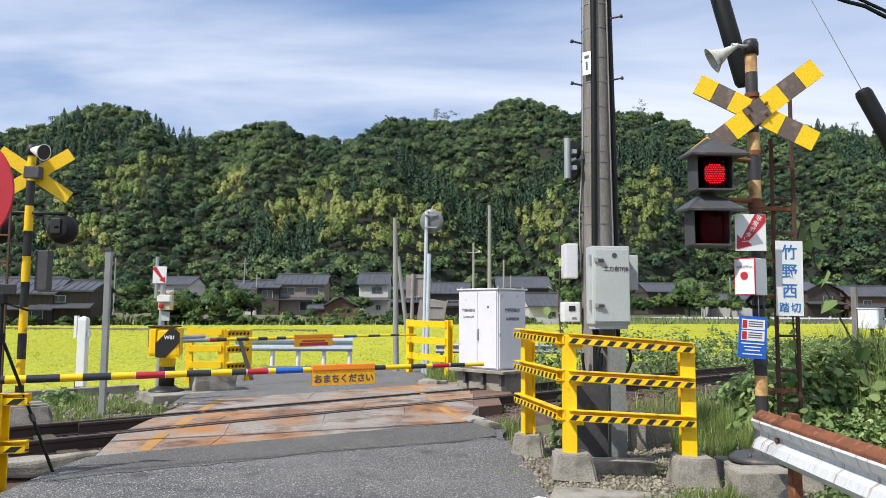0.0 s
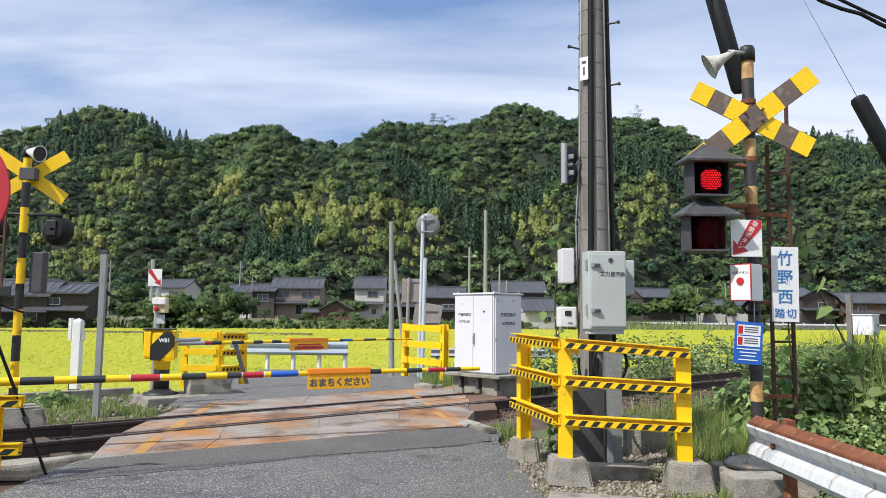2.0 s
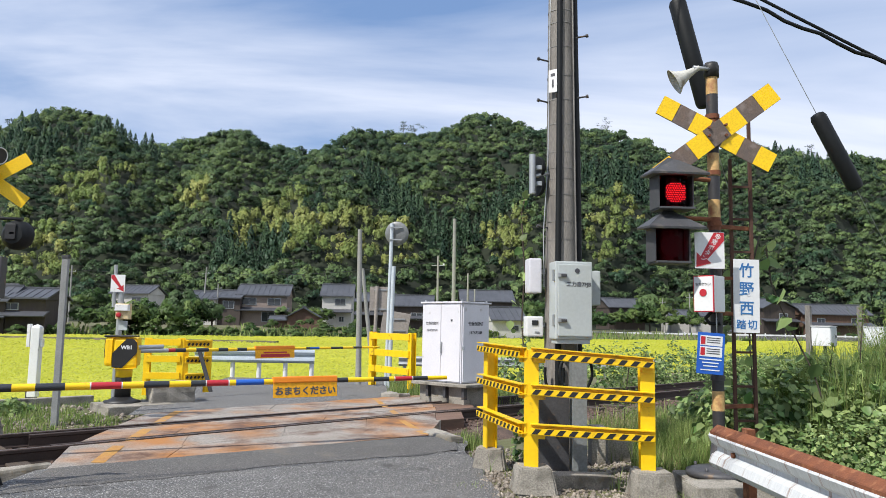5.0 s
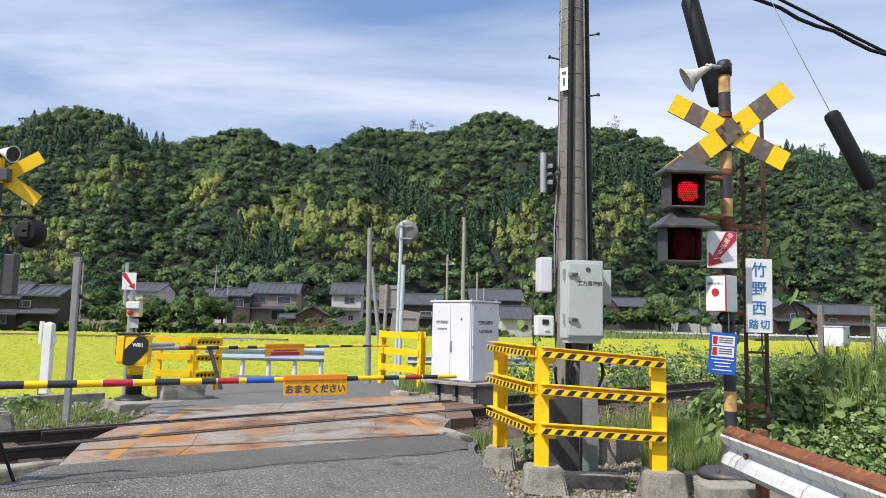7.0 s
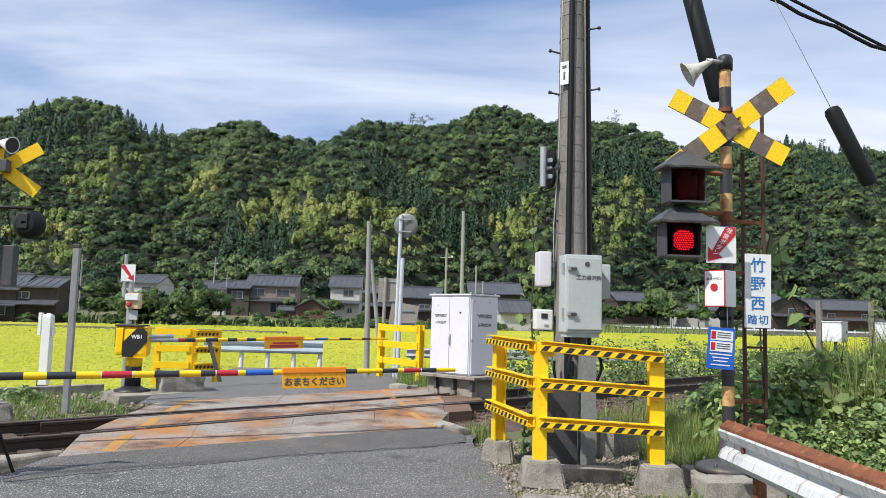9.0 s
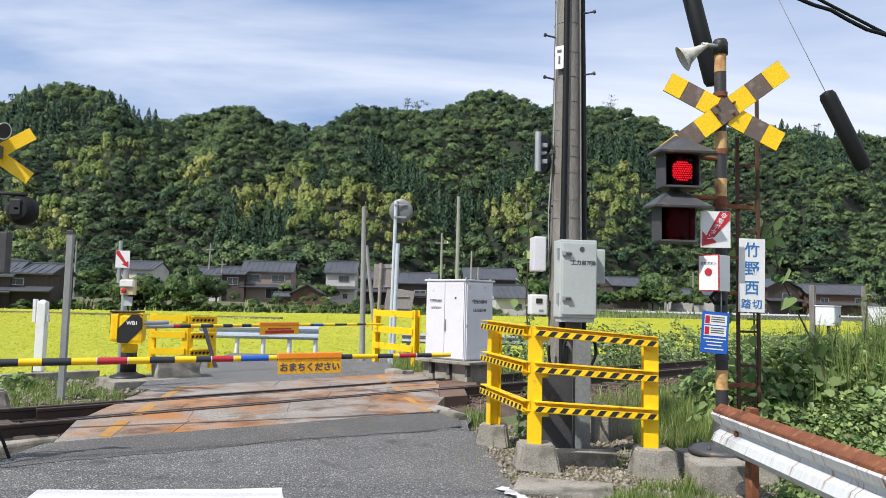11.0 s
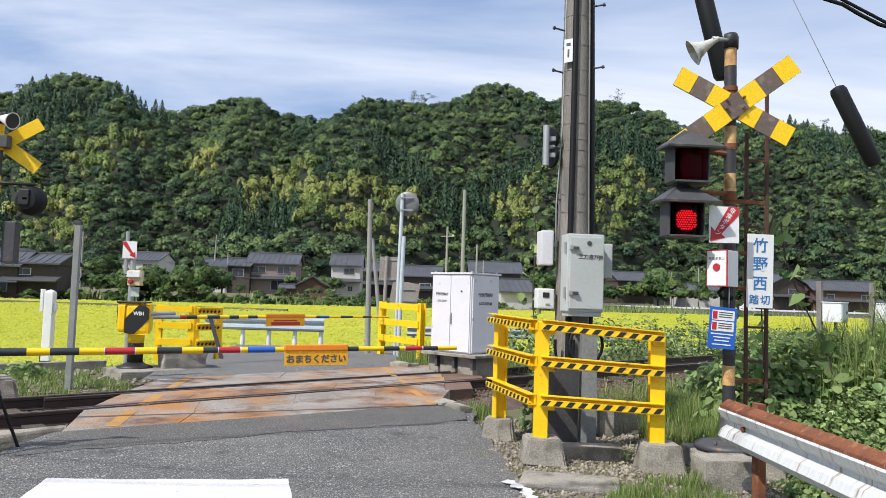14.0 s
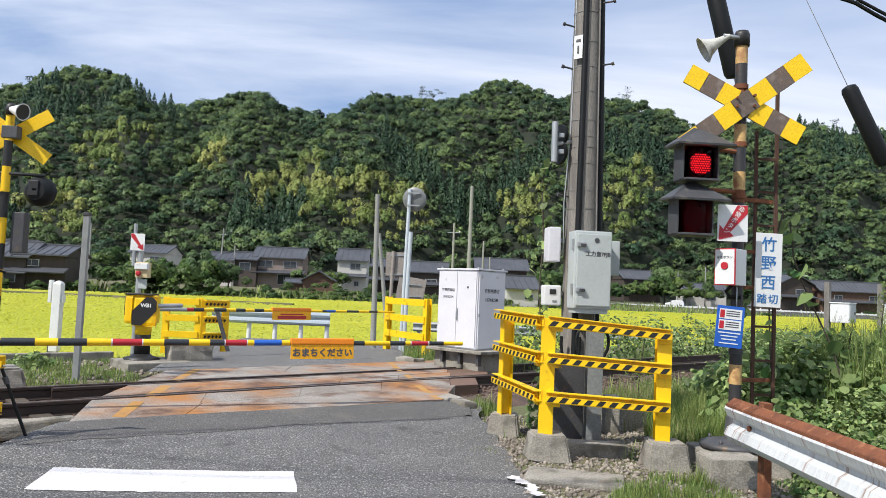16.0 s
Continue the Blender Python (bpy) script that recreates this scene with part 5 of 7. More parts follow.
part("brace", box((0.08, 0.05, 1.0), (1.25, -0.05, 0.40), 0.004, rot=Matrix.Rotation(radians(-18), 4, "Y")), DARKSTEEL, lf, "leaning dark steel strut")

# guard rail by the paddy
g2 = thing("guard_rail_fence", Matrix.Identity(4), "pale steel guard rail on white posts along the paddy", "guard rail")
part("beam", w_beam(0, 3.9, 0, 0, 0), mat("pale steel beam", (0.36, 0.42, 0.48), (0.31, 0.36, 0.41), 0.5, scale=2, fine=30, bump=0.1), g2, "pale blue-grey W-beam", m=pose(-3.15, 24.0, 0.36, 0, 0, 90) @ Matrix.Diagonal((1, 1, 1.35, 1)))
for k in range(5):
    part("post", tube((-6.7 + k * 0.86, 24.12, -0.55), (-6.7 + k * 0.86, 24.12, 0.42), 0.075), WHITE, g2, "round white post")
g3 = thing("guard_rail_fence", Matrix.Identity(4), "grey steel guard rail along the lane behind the mirror", "guard rail")
part("beam", w_beam(0, 9.0, 0, 0, 0), GALV, g3, m=pose(8.6, 24.3, 0.25, 0, 0, 90))
for k in range(6):
    part("post", tube((-0.2 + k * 1.7, 24.42, -0.6), (-0.2 + k * 1.7, 24.42, 0.40), 0.06), GALV, g3)

# traffic mirror from behind
mr = thing("traffic_mirror", pose(-0.50, 17.2, -0.2), "round traffic mirror on a pale pole, seen from behind", "traffic mirror")
part("pole", path_tube([(-0.06, 0, 0), (-0.03, 0, 2.0), (0.0, 0, 4.1)], 0.045, 12), mat("pale pole", (0.52, 0.58, 0.62), (0.45, 0.5, 0.54), 0.45, bump=0.05), mr)
part("pole", path_tube([(0.02, -0.15, 0), (0.07, -0.15, 3.05)], 0.05, 12), mr.children[0].data.materials[0], mr)
part("mirror_back", lathe([(0.05, -0.05), (0.20, -0.04), (0.28, -0.015), (0.295, 0.0), (0.28, 0.02)], 32, m=pose(0.12, 0.06, 3.86, -82, 0, -12)), mat("mirror back", (0.20, 0.21, 0.21), (0.17, 0.18, 0.18), 0.4, scale=3, fine=30, bump=0.05, dirt=(0.25, 0.25, 0.24), dirt_amount=0.35), mr, "grey domed mirror back")
for z in (3.70, 4.0):
    part("bracket", box((0.30, 0.03, 0.03), (0.1, -0.05, z)), GALV, mr)

# signboards from behind
BACK = mat("board back", (0.30, 0.27, 0.24), (0.25, 0.22, 0.20), 0.6, scale=2, fine=20, bump=0.1)
sbk = thing("sign_board", pose(-0.62, 18.6, -0.3), "grey-brown back of a road sign on steel posts", "sign")
part("board", box((0.48, 0.02, 0.62), (-0.22, 0.05, 2.42), 0.004), BACK, sbk)
part("board", box((0.72, 0.02, 0.62), (0.22, 0.06, 1.78), 0.01, rot=Matrix.Rotation(radians(9), 4, "Y")), BACK, sbk)
for z in (2.65, 2.15, 1.9, 1.6):
    part("stiffener", box((0.5, 0.02, 0.03), (-0.1 if z > 2 else 0.22, 0.03, z)), GALV, sbk)
part("post", tube((-0.33, 0, 0), (-0.27, 0, 2.75), 0.045), BACK, sbk)
part("post", tube((0.1, 0.1, 0), (0.0, 0.1, 2.0), 0.04), BACK, sbk)


# ---- poles behind ----
POLE_GREY = mat("grey pole", (0.30, 0.30, 0.28), (0.23, 0.23, 0.215), 0.7, scale=2, fine=30, bump=0.1)
def thin_pole(x, y, z0, z1, r, lean=(0, 0), label="grey concrete power pole behind the paddy", bits=True):
    t = thing("power_pole", pose(x, y, z0), label, "power pole", "distant power poles")
    part("shaft", tube((0, 0, 0), (lean[0], lean[1], z1 - z0), r, r * 0.72, 10), POLE_GREY, t)
    if bits:
        part("crossarm", box((r * 9, 0.06, 0.07), (lean[0] * 0.9, 0, (z1 - z0) * 0.90)), GALV, t)
        part("insulator", lathe([(0.05, 0), (0.07, 0.04), (0.05, 0.12)], 8, m=pose(r * 4, 0, (z1 - z0) * 0.9 + 0.04)), WHITE, t)
    return t


thin_pole(-1.42, 20.2, -0.5, 4.12, 0.085, (-0.08, 0), "grey steel pole beside the lane", False)
thin_pole(-1.02, 21.2, -0.5, 3.1, 0.07, (-0.45, 0), "leaning grey stay pole beside the lane", False)
thin_pole(2.25, 40, -0.8, 7.4, 0.13, (0, 0), "grey concrete power pole behind the cabinet", False)
thin_pole(2.0, 60, -0.8, 7.2, 0.12, (0, 0))
thin_pole(4.5, 60, -0.8, 5.8, 0.10, (0, 0), bits=False)
thin_pole(5.9, 70, -0.8, 5.0, 0.09, (0, 0), bits=False)
thin_pole(-37.0, 130, 0, 11.0, 0.16, (0.3, 0))
thin_pole(-61.0, 132, 0, 11.0, 0.16, (0.0, 0))
thin_pole(57.5, 150, 0, 9.0, 0.16, (0, 0))
thin_pole(53.5, 155, 0, 8.0, 0.14, (0, 0))
thin_pole(-34.0, 128, 0, 8.0, 0.13, (0, 0))

# arrow sign post beyond the line
ap = thing("emergency_sign", pose(-5.72, 14.0, -0.2), "white board with a red arrow above a button box", "sign")
part("post", tube((0.10, 0, 0), (0.12, 0, 2.2), 0.055), GALV, ap)
part("post", tube((0.0, -0.03, 1.9), (0.0, -0.03, 2.72), 0.035), GALV, ap)
b1 = plate("arrow_board", ap, 0.27, 0.33, pose(0.07, -0.07, 2.36), WHITE)
part("arrow", prism([(-0.13, 0.16), (-0.07, 0.16), (0.07, -0.06), (0.11, -0.03), (0.12, -0.16), (-0.01, -0.10), (0.03, -0.08), (-0.13, 0.10)], 0.003, m=pose(0, -0.0035, 0) @ FACE), RED, b1, "dark red arrow")
bx = part("button_box", box((0.24, 0.18, 0.30), (0.21, -0.06, 1.82), 0.01), mat("cream enamel", (0.62, 0.50, 0.30), (0.56, 0.44, 0.25), 0.5, bump=0.05), ap, "cream button box")
part("button", lathe([(0.045, 0), (0.05, 0.03), (0.03, 0.05)], 14, m=pose(0.16, -0.15, 1.75, 90)), RED, bx, "red push button")
part("lid", box((0.25, 0.12, 0.12), (0.21, -0.14, 1.89), 0.01), WHITE, bx)
part("tag", box((0.16, 0.02, 0.18), (0.22, -0.08, 1.55), 0.002), GREYBOX, ap)

# left warning post, seen from behind
lp = thing("crossing_signal", pose(-5.42, 9.0, -0.03), "crossing warning post seen from behind, yellow crossbuck above", "crossing signal")
bands, z, yel = [], 0.2, False
while z < 3.55:
    z1 = min(z + 0.33, 3.62)
    bands.append((z, z1, YELLOW if yel else BLACK)); z, yel = z1, not yel
ringed_post(lp, 0.052, bands)
part("cap", lathe([(0.065, 3.5), (0.065, 3.62), (0.03, 3.66)], 16), BLACK, lp)
for k, sg_ in enumerate((1, -1)):
    part("board", box((1.06, 0.012, 0.17), (0, 0.06 + 0.012 * k, 0), 0.002), XB_YEL, lp, "yellow crossbuck board", m=pose(0.01, 0.02, 3.27, 0, 34 * sg_, 10))
hm = look((0.03, -0.06, 3.57), (0.45, -0.20, 3.47))
part("horn", lathe([(0.03, 0.0), (0.06, -0.08), (0.085, -0.16), (0.11, -0.21), (0.10, -0.212), (0.03, -0.10)], 22, m=hm), WHITE, lp, "white loudspeaker horn")
part("horn_mouth", lathe([(0.098, -0.205), (0.098, -0.208), (0.02, -0.19)], 22, m=hm), BLACK, lp)
part("clamp", box((0.20, 0.12, 0.16), (0.03, 0, 3.28), 0.01), DARKSTEEL, lp)
part("lamp_arm", path_tube([(-0.45, 0, 2.76), (0.50, 0, 2.74)], 0.02), BLACK, lp)
for x in (-0.42, 0.42):
    L = part("warning_lamp", lathe([(0.03, -0.10), (0.12, -0.09), (0.17, -0.03), (0.19, 0.0), (0.19, 0.08), (0.17, 0.09)], 26, m=pose(x, 0.02, 2.54, -90)), RUBBER, lp, "round black lamp, seen from behind")
    part("name_tag", box((0.06, 0.01, 0.03), (x, -0.09, 2.55), 0.002), WHITE, L)
    part("junction", box((0.13, 0.05, 0.2), (x - 0.02, -0.07, 2.57), 0.01), BLACK, L)
for x in (-0.12, -0.34):
    part("ladder_stile", box((0.025, 0.025, 2.9), (x, -0.2, 1.62)), DARKRUST, lp, "rusty ladder stile")
for z in np.arange(0.4, 3.0, 0.34):
    part("ladder_rung", box((0.22, 0.02, 0.02), (-0.23, -0.2, z)), RUST, lp)
part("relay_box", box((0.16, 0.14, 0.52), (0.20, 0.06, 2.0), 0.012), DARKSTEEL, lp)
footing((-5.40, 9.05, -0.12, 38), (0.55, 0.55, 0.38), "square concrete base of the warning post")

# white post and thin grey post
t = thing("marker_post", pose(-7.42, 14.5, -0.1), "white painted square marker post by the paddy", "post")
part("shaft", box((0.17, 0.17, 1.36), (0.03, 0, 0.70), 0.015), WHITE, t)
part("cap", lathe([(0.11, 0), (0.09, 0.03), (0.01, 0.06)], 4, m=pose(0.03, 0, 1.38, 0, 0, 45)), WHITE, t)
part("side_board", box((0.06, 0.10, 0.45), (-0.12, 0, 1.22), 0.006), WHITE, t)
part("side_board", box((0.04, 0.10, 0.16), (0.14, 0, 1.08), 0.006), WHITE, t)
part("foot", box((0.16, 0.16, 0.5), (0.0, 0.0, 0.02), 0.01), DARKSTEEL, t)
t = thing("steel_post", pose(-4.98, 10.3, -0.1), "plain thin grey steel post in the grass", "post")
part("shaft", box((0.085, 0.07, 2.46), (0.02, 0, 1.22), 0.006), mat("weathered grey steel", (0.26, 0.27, 0.27), (0.20, 0.21, 0.21), 0.6, bump=0.1), t)
part("cap", box((0.10, 0.085, 0.05), (0.02, 0, 2.45), 0.006), DARKSTEEL, t)

# concrete edge between the grass and the paddy
t = part("paddy_wall", box((26, 0.16, 0.75), (-8.6, 14.62, -0.36), 0.015), CONCRETE)
t.matrix_world = TRACK_M
tagged(t, "low concrete retaining edge above the paddy", "retaining wall", kind="structure")
t = part("road_side_wall", box((0.22, 5.6, 0.55), (0, 0, 0), 0.02), CONCRETE)
t.matrix_world = pose(-4.62, 13.95, -0.19, 0, 0, 17)
tagged(t, "concrete side wall of the raised road", "retaining wall", kind="structure")
# kerb blocks at the deck's corners
for at, sz, rz in (((-3.62, 6.42), (0.85, 0.16, 0.14), 36), ((0.46, 8.75), (0.62, 0.20, 0.16), -58), ((-4.02, 12.35), (0.72, 0.50, 0.44), 30), ((-0.25, 13.6), (0.5, 0.3, 0.2), -40)):
    bm = box(sz, (0, 0, 0), 0.03)
    bmesh.ops.subdivide_edges(bm, edges=bm.edges[:], cuts=2, use_grid_fill=True)
    for v in bm.verts:
        v.co += Vector([noise.noise(v.co * 7 + Vector((at[0], at[1], j * 3.0))) * 0.035 for j in range(3)])
    t = part("kerb_stone", bm, CONCRETE)
    t.matrix_world = pose(at[0], at[1], sz[2] / 2 - 0.02, 0, 0, rz)
    tagged(t, "rough broken concrete kerb stone at the deck corner", "kerb", "kerb stones")

# near left: yellow fence end, tripod with a phone, round sign
nf = thing("barrier_fence", pose(-3.61, 5.62, -0.07), "yellow barrier fence end with hazard bars by the road", "fence", "yellow barrier fences")
h_post(nf, 0, 0, 0, 0.84, 0.13)
hazard_rail(nf, 1.6, pose(-0.55, -0.09, 0.80, 0, 0, 8), 9)
hazard_rail(nf, 1.6, pose(-0.55, -0.09, 0.42, 0, 0, 8), 9)
part("post", box((0.12, 0.12, 0.84), (-1.2, -0.10, 0.42), 0.003), YELLOW, nf)
tp = thing("tripod", pose(-3.58, 5.55, 0), "black tripod carrying a phone beside the road", "tripod")
part("column", tube((0, 0, 0.25), (0, 0, 1.56), 0.018, 0.014), RUBBER, tp)
for dx, dy in ((0.36, 0.30), (-0.34, 0.25), (0.02, -0.42)):
    lg = part("leg", path_tube([(dx * 0.03, dy * 0.03, 1.22), (dx * 0.55, dy * 0.55, 0.58), (dx, dy, 0.015)], 0.013), RUBBER, tp)
    part("foot", tube((dx, dy, 0.0), (dx, dy, 0.03), 0.016), RUBBER, lg)
    part("clamp", tube((dx * 0.53, dy * 0.53, 0.60), (dx * 0.58, dy * 0.58, 0.545), 0.022), DARKSTEEL, lg)
part("hub", tube((0, 0, 1.18), (0, 0, 1.27), 0.035), RUBBER, tp)
part("head", box((0.06, 0.06, 0.10), (0, 0, 1.55), 0.01), RUBBER, tp)
part("phone", box((0.18, 0.012, 0.085), (0.03, -0.02, 1.625), 0.006), BLACK, tp, "black phone held sideways")
part("pan_handle", path_tube([(0, 0, 1.52), (0.20, 0.05, 1.45)], 0.009), RUBBER, tp)
sd = thing("round_sign", pose(-2.345, 3.1, 0), "round amber sign with a thick red rim on a post", "sign")
part("post", tube((-0.12, 0.05, -0.05), (-0.12, 0.05, 2.4), 0.03), GALV, sd)
part("disc", lathe([(0.295, -0.006), (0.30, 0), (0.295, 0.006)], 48, m=pose(0, 0, 2.03, 90)), RED, sd, "red rim")
part("face", lathe([(0.232, 0), (0.23, 0.004)], 48, m=pose(0, -0.006, 2.03, 90)), bs.data.materials[0], sd, "amber face")

# boxes on posts behind the weeds
for x, y in ((7.72, 13.0), (8.72, 13.0)):
    t = thing("relay_box", pose(x, y, 0, 0, 0, 38), "white steel relay box on a post among the weeds", "junction box", "relay boxes")
    part("post", box((0.09, 0.09, 2.3), (-0.12, 0.22, 0.80), 0.006), POLE, t)
    part("housing", box((0.28, 0.34, 0.36), (0, 0, 1.38), 0.012), WHITE, t)
    part("lid", box((0.31, 0.37, 0.02), (0, 0, 1.565), 0.006), WHITE, t)
    part("door", box((0.25, 0.015, 0.33), (0, -0.175, 1.38), 0.006), GREYBOX, t)
    part("lock", box((0.03, 0.02, 0.05), (0.06, -0.185, 1.38), 0.004), DARKSTEEL, t)
    part("cable_pipe", tube((0.03, 0, 0.2), (0.03, 0, 1.22), 0.03), DARKSTEEL, t)

# ---- guy wires with black guards, and the service cables ----
def guard_tube(p0, p1, r, name, label):
    t = thing(name, Matrix.Identity(4), label, "cable guard", "black cable guards")
    p0, p1 = Vector(p0), Vector(p1)
    d = (p1 - p0).normalized()
    ln = (p1 - p0).length
    m = Matrix.Translation(p0) @ d.to_track_quat("Z", "Y").to_matrix().to_4x4()
    part("guard", lathe([(r * 0.3, -0.03), (r * 0.8, -0.015), (r, 0.03), (r, ln - 0.03), (r * 0.8, ln + 0.015), (r * 0.3, ln + 0.03)], 20, m=m), RUBBER, t, "smooth black plastic tube")
    a, b = p0 - d * 4.0, p1 + d * 1.2
    part("wire", tube(a, b, 0.0045, seg=6), GALV, t, "thin steel wire")
    return t


guard_tube((3.005, 7.5, 5.19), (3.31, 7.5, 3.98), 0.098, "cable_guard", "black plastic guard on a steel stay wire")
guard_tube((4.60, 7.5, 3.90), (5.01, 7.5, 3.08), 0.088, "cable_guard", "black plastic guard on a steel stay wire")


def cable(pts, r, label):
    t = part("overhead_cable", path_tube(pts, r, 8), RUBBER)
    tagged(t, label, "cable", "overhead cables")


def sag(a, b, s, n, wig=0.0):
    a, b = Vector(a), Vector(b)
    return [a + (b - a) * (k / n) + Vector((0, 0, -s * 4 * (k / n) * (1 - k / n) + wig * math.sin(k * 1.9))) for k in range(n + 1)]


cable(sag((1.80, 7.55, 6.11), (7.15, 7.5, 3.84), 0.03, 26, 0.022), 0.022, "thick wavy black overhead cable")
cable(sag((1.80, 7.68, 6.48), (7.13, 7.7, 3.88), 0.02, 14), 0.019, "straight black overhead cable")

cable(sag((-61.0, 132, 10.3), (-36.7, 130, 10.3), 0.5, 12), 0.03, "thin black overhead line above the village")
cable(sag((-36.7, 130, 10.3), (2.0, 60, 6.7), 0.9, 16), 0.03, "thin black overhead line above the village")

# ---- paddy ----
def far_edge(x):
    return 90 + 0.42 * np.clip(x + 30, -60, 130)


def in_paddy(x, y):
    s = s_of(x, y)
    return (s > 14.8) & (y < far_edge(x)) & ~((x > -6.0 + 0.0 * y) & (y < 25.0))


r2 = np.random.default_rng(11)
N = 230000
yy = 12 + 155 * r2.random(N) ** 1.7
xx = (r2.random(N) * 2 - 1) * (0.72 * yy + 4)
ok = in_paddy(xx, yy)
xx, yy = xx[ok], yy[ok]
gap = np.abs(yy - 47 - 0.08 * xx) < 0.5
xx, yy = xx[~gap], yy[~gap]
sz = 0.010 + 0.0018 * yy
ctr = np.stack([xx, yy, -0.42 + 0.09 * r2.random(len(xx)) + 0.04 * np.sin(xx * 0.7) * np.sin(yy * 0.5)], 1)
nn = r2.normal(size=ctr.shape) * (0.22, 0.22, 0.15) + (-0.1, -0.35, 1.0)
v = quads_at(ctr, nn, sz, r2)
tone = np.clip(0.5 + 0.25 * np.sin(xx / 9 + 1) + 0.2 * np.sin(yy / 6.0) + 0.2 * r2.normal(size=len(xx)), 0, 1)
soup("rice", v, np.arange(len(v)).reshape(-1, 4), LEAF_RICE, "ripe bright yellow rice filling the paddy", "rice", np.repeat(tone, 4))
RICEBED = mat("rice stand", (0.385, 0.405, 0.034), (0.35, 0.375, 0.030), 0.9, scale=0.4, fine=8, bump=0.15, grain=0.3, depth=0.05)
xs = np.linspace(-1, 1, 61)
rows_y = np.concatenate([np.arange(12, 40, 0.6), np.arange(40, 160, 3.0)])
pv, pf = [], []
def paddy_cell(x0, x1, y0, y1):
    k = len(pv)
    pv.extend([(x0, y0, -0.46), (x1, y0, -0.46), (x1, y1, -0.46), (x0, y1, -0.46)])
    pf.append((k, k + 1, k + 2, k + 3))
for y0, y1 in zip(rows_y[:-1], rows_y[1:]):
    stp = max(0.6, (y1 - y0))
    for x0 in np.arange(-0.75 * y1 - 6, 0.75 * y1 + 6, stp):
        if in_paddy(x0 + stp / 2, (y0 + y1) / 2):
            paddy_cell(x0, x0 + stp, y0, y1)
soup("rice_bed", np.array(pv), np.array(pf), RICEBED, "dense stand of ripe rice under the ears", "rice")

bank_ = bmesh.new()
prism([(-0.45, -0.55), (0.45, -0.55), (0.30, -0.20), (-0.30, -0.20)], 62, bank_, pose(-74, 71, 0, 0, 0, -4) @ SWEEP)
tagged(part("paddy_bank", bank_, GN), "low grassy bank between two paddies", "bank", kind="structure")

# ---- village ----
def house(name, x, y, w, z0, z_eave, z_ridge, wall, depth=7.0, turn=0.0, windows=(), lean_to=False, gable=False, label=""):
    t = thing("house", pose(x, y, 0, 0, 0, turn), label, "house", "village houses")
    body = box((w * 0.92, depth, z_eave - z0 + 0.8), (0, depth / 2, (z_eave + z0 - 0.8) / 2))
    wl_ = part("wall", body, wall, t)
    bm = bmesh.new()
    o = 0.6
    hw, zr, ze = w / 2 + 0.15, z_ridge, z_eave - 0.05
    th = 0.18
    if gable:                       # gable end to the front
        prof = [(-hw, ze), (0, zr), (hw, ze), (hw, ze - th), (0, zr - th), (-hw, ze - th)]
        prism(prof, depth + 2 * o, bm, Matrix.Translation((0, depth + o, 0)) @ FACE)
        part("gable_wall", prism([(-hw * 0.9, ze - th), (0, zr - th), (hw * 0.9, ze - th)], 0.1, m=Matrix.Translation((0, 0.06, 0)) @ FACE), wall, t)
    else:                           # eaves to the front
        dd = depth / 2 + o
        prof = [(-dd, ze), (0, zr), (dd, ze), (dd, ze - th), (0, zr - th), (-dd, ze - th)]
        prism(prof, 2 * hw, bm, pose(-hw, depth / 2, 0) @ SWEEP)
        part("gable_wall", prism([(-depth / 2, ze - th), (0, zr - th), (depth / 2, ze - th)], 2 * hw * 0.92, m=pose(-hw * 0.92, depth / 2, 0) @ SWEEP), wall, t)
    rf = part("roof", bm, TILE, t, "grey tiled roof")
    part("ridge", box((2 * hw if not gable else 0.3, 0.3 if not gable else depth + 2 * o, 0.25), (0, depth / 2, zr + 0.05), 0.05), TILE, rf)
    if not gable:
        nb_ = int(2 * hw / 0.9)
        slope = math.atan2(zr - ze, depth / 2 + o)
        ln = math.hypot(zr - ze, depth / 2 + o)
        for k in range(nb_ + 1):
            xx_ = -hw + 2 * hw * k / nb_
            part("tile_ridge", box((0.12, ln, 0.07), (xx_, (depth / 2 - (depth / 2 + o) / 2), (zr + ze) / 2 + 0.03), rot=Matrix.Rotation(slope, 4, "X")), TILE, rf)
    for wx, wz, ww, wh in windows:
        fr_ = part("window", box((ww + 0.16, 0.10, wh + 0.16), (wx, -0.03, z0 + wz)), GALV, t)
        for k in (-1, 1):
            part("pane", box((ww / 2 - 0.06, 0.05, wh), (wx + k * ww / 4, -0.08, z0 + wz)), GLASSDARK, fr_)
    if lean_to:
        zl = z0 + (z_eave - z0) * 0.52
        part("lower_roof", box((w * 1.02, 1.9, 0.16), (0, -0.55, zl), 0.02, rot=Matrix.Rotation(radians(20), 4, "X")), TILE, t, "grey tiled lower roof")
    return t


house("a", -52.1, 86, 10.4, -0.1, 3.5, 5.3, DARKWOOD, 7, 6, ((-2, 1.2, 2, 1.3), (2.5, 1.2, 2.4, 1.3)), True, label="dark timber farmhouse with grey tiled roofs")
house("b", -45.9, 87, 6.2, -0.1, 3.9, 5.1, DARKWOOD, 7, 6, ((-1, 2.9, 1.6, 0.7),), True, label="dark timber house wing with a tiled roof")
house("c", -57.4, 150, 8.4, 2.0, 6.9, 8.6, PLASTER, 7, -8, ((1.5, 3.4, 2, 1.2),), False, label="pale plastered house behind the trees")
house("d", -37.2, 128, 6.4, 1.5, 5.4, 6.8, PLASTER, 6, 0, (), False, label="white-walled storehouse with a tiled roof")
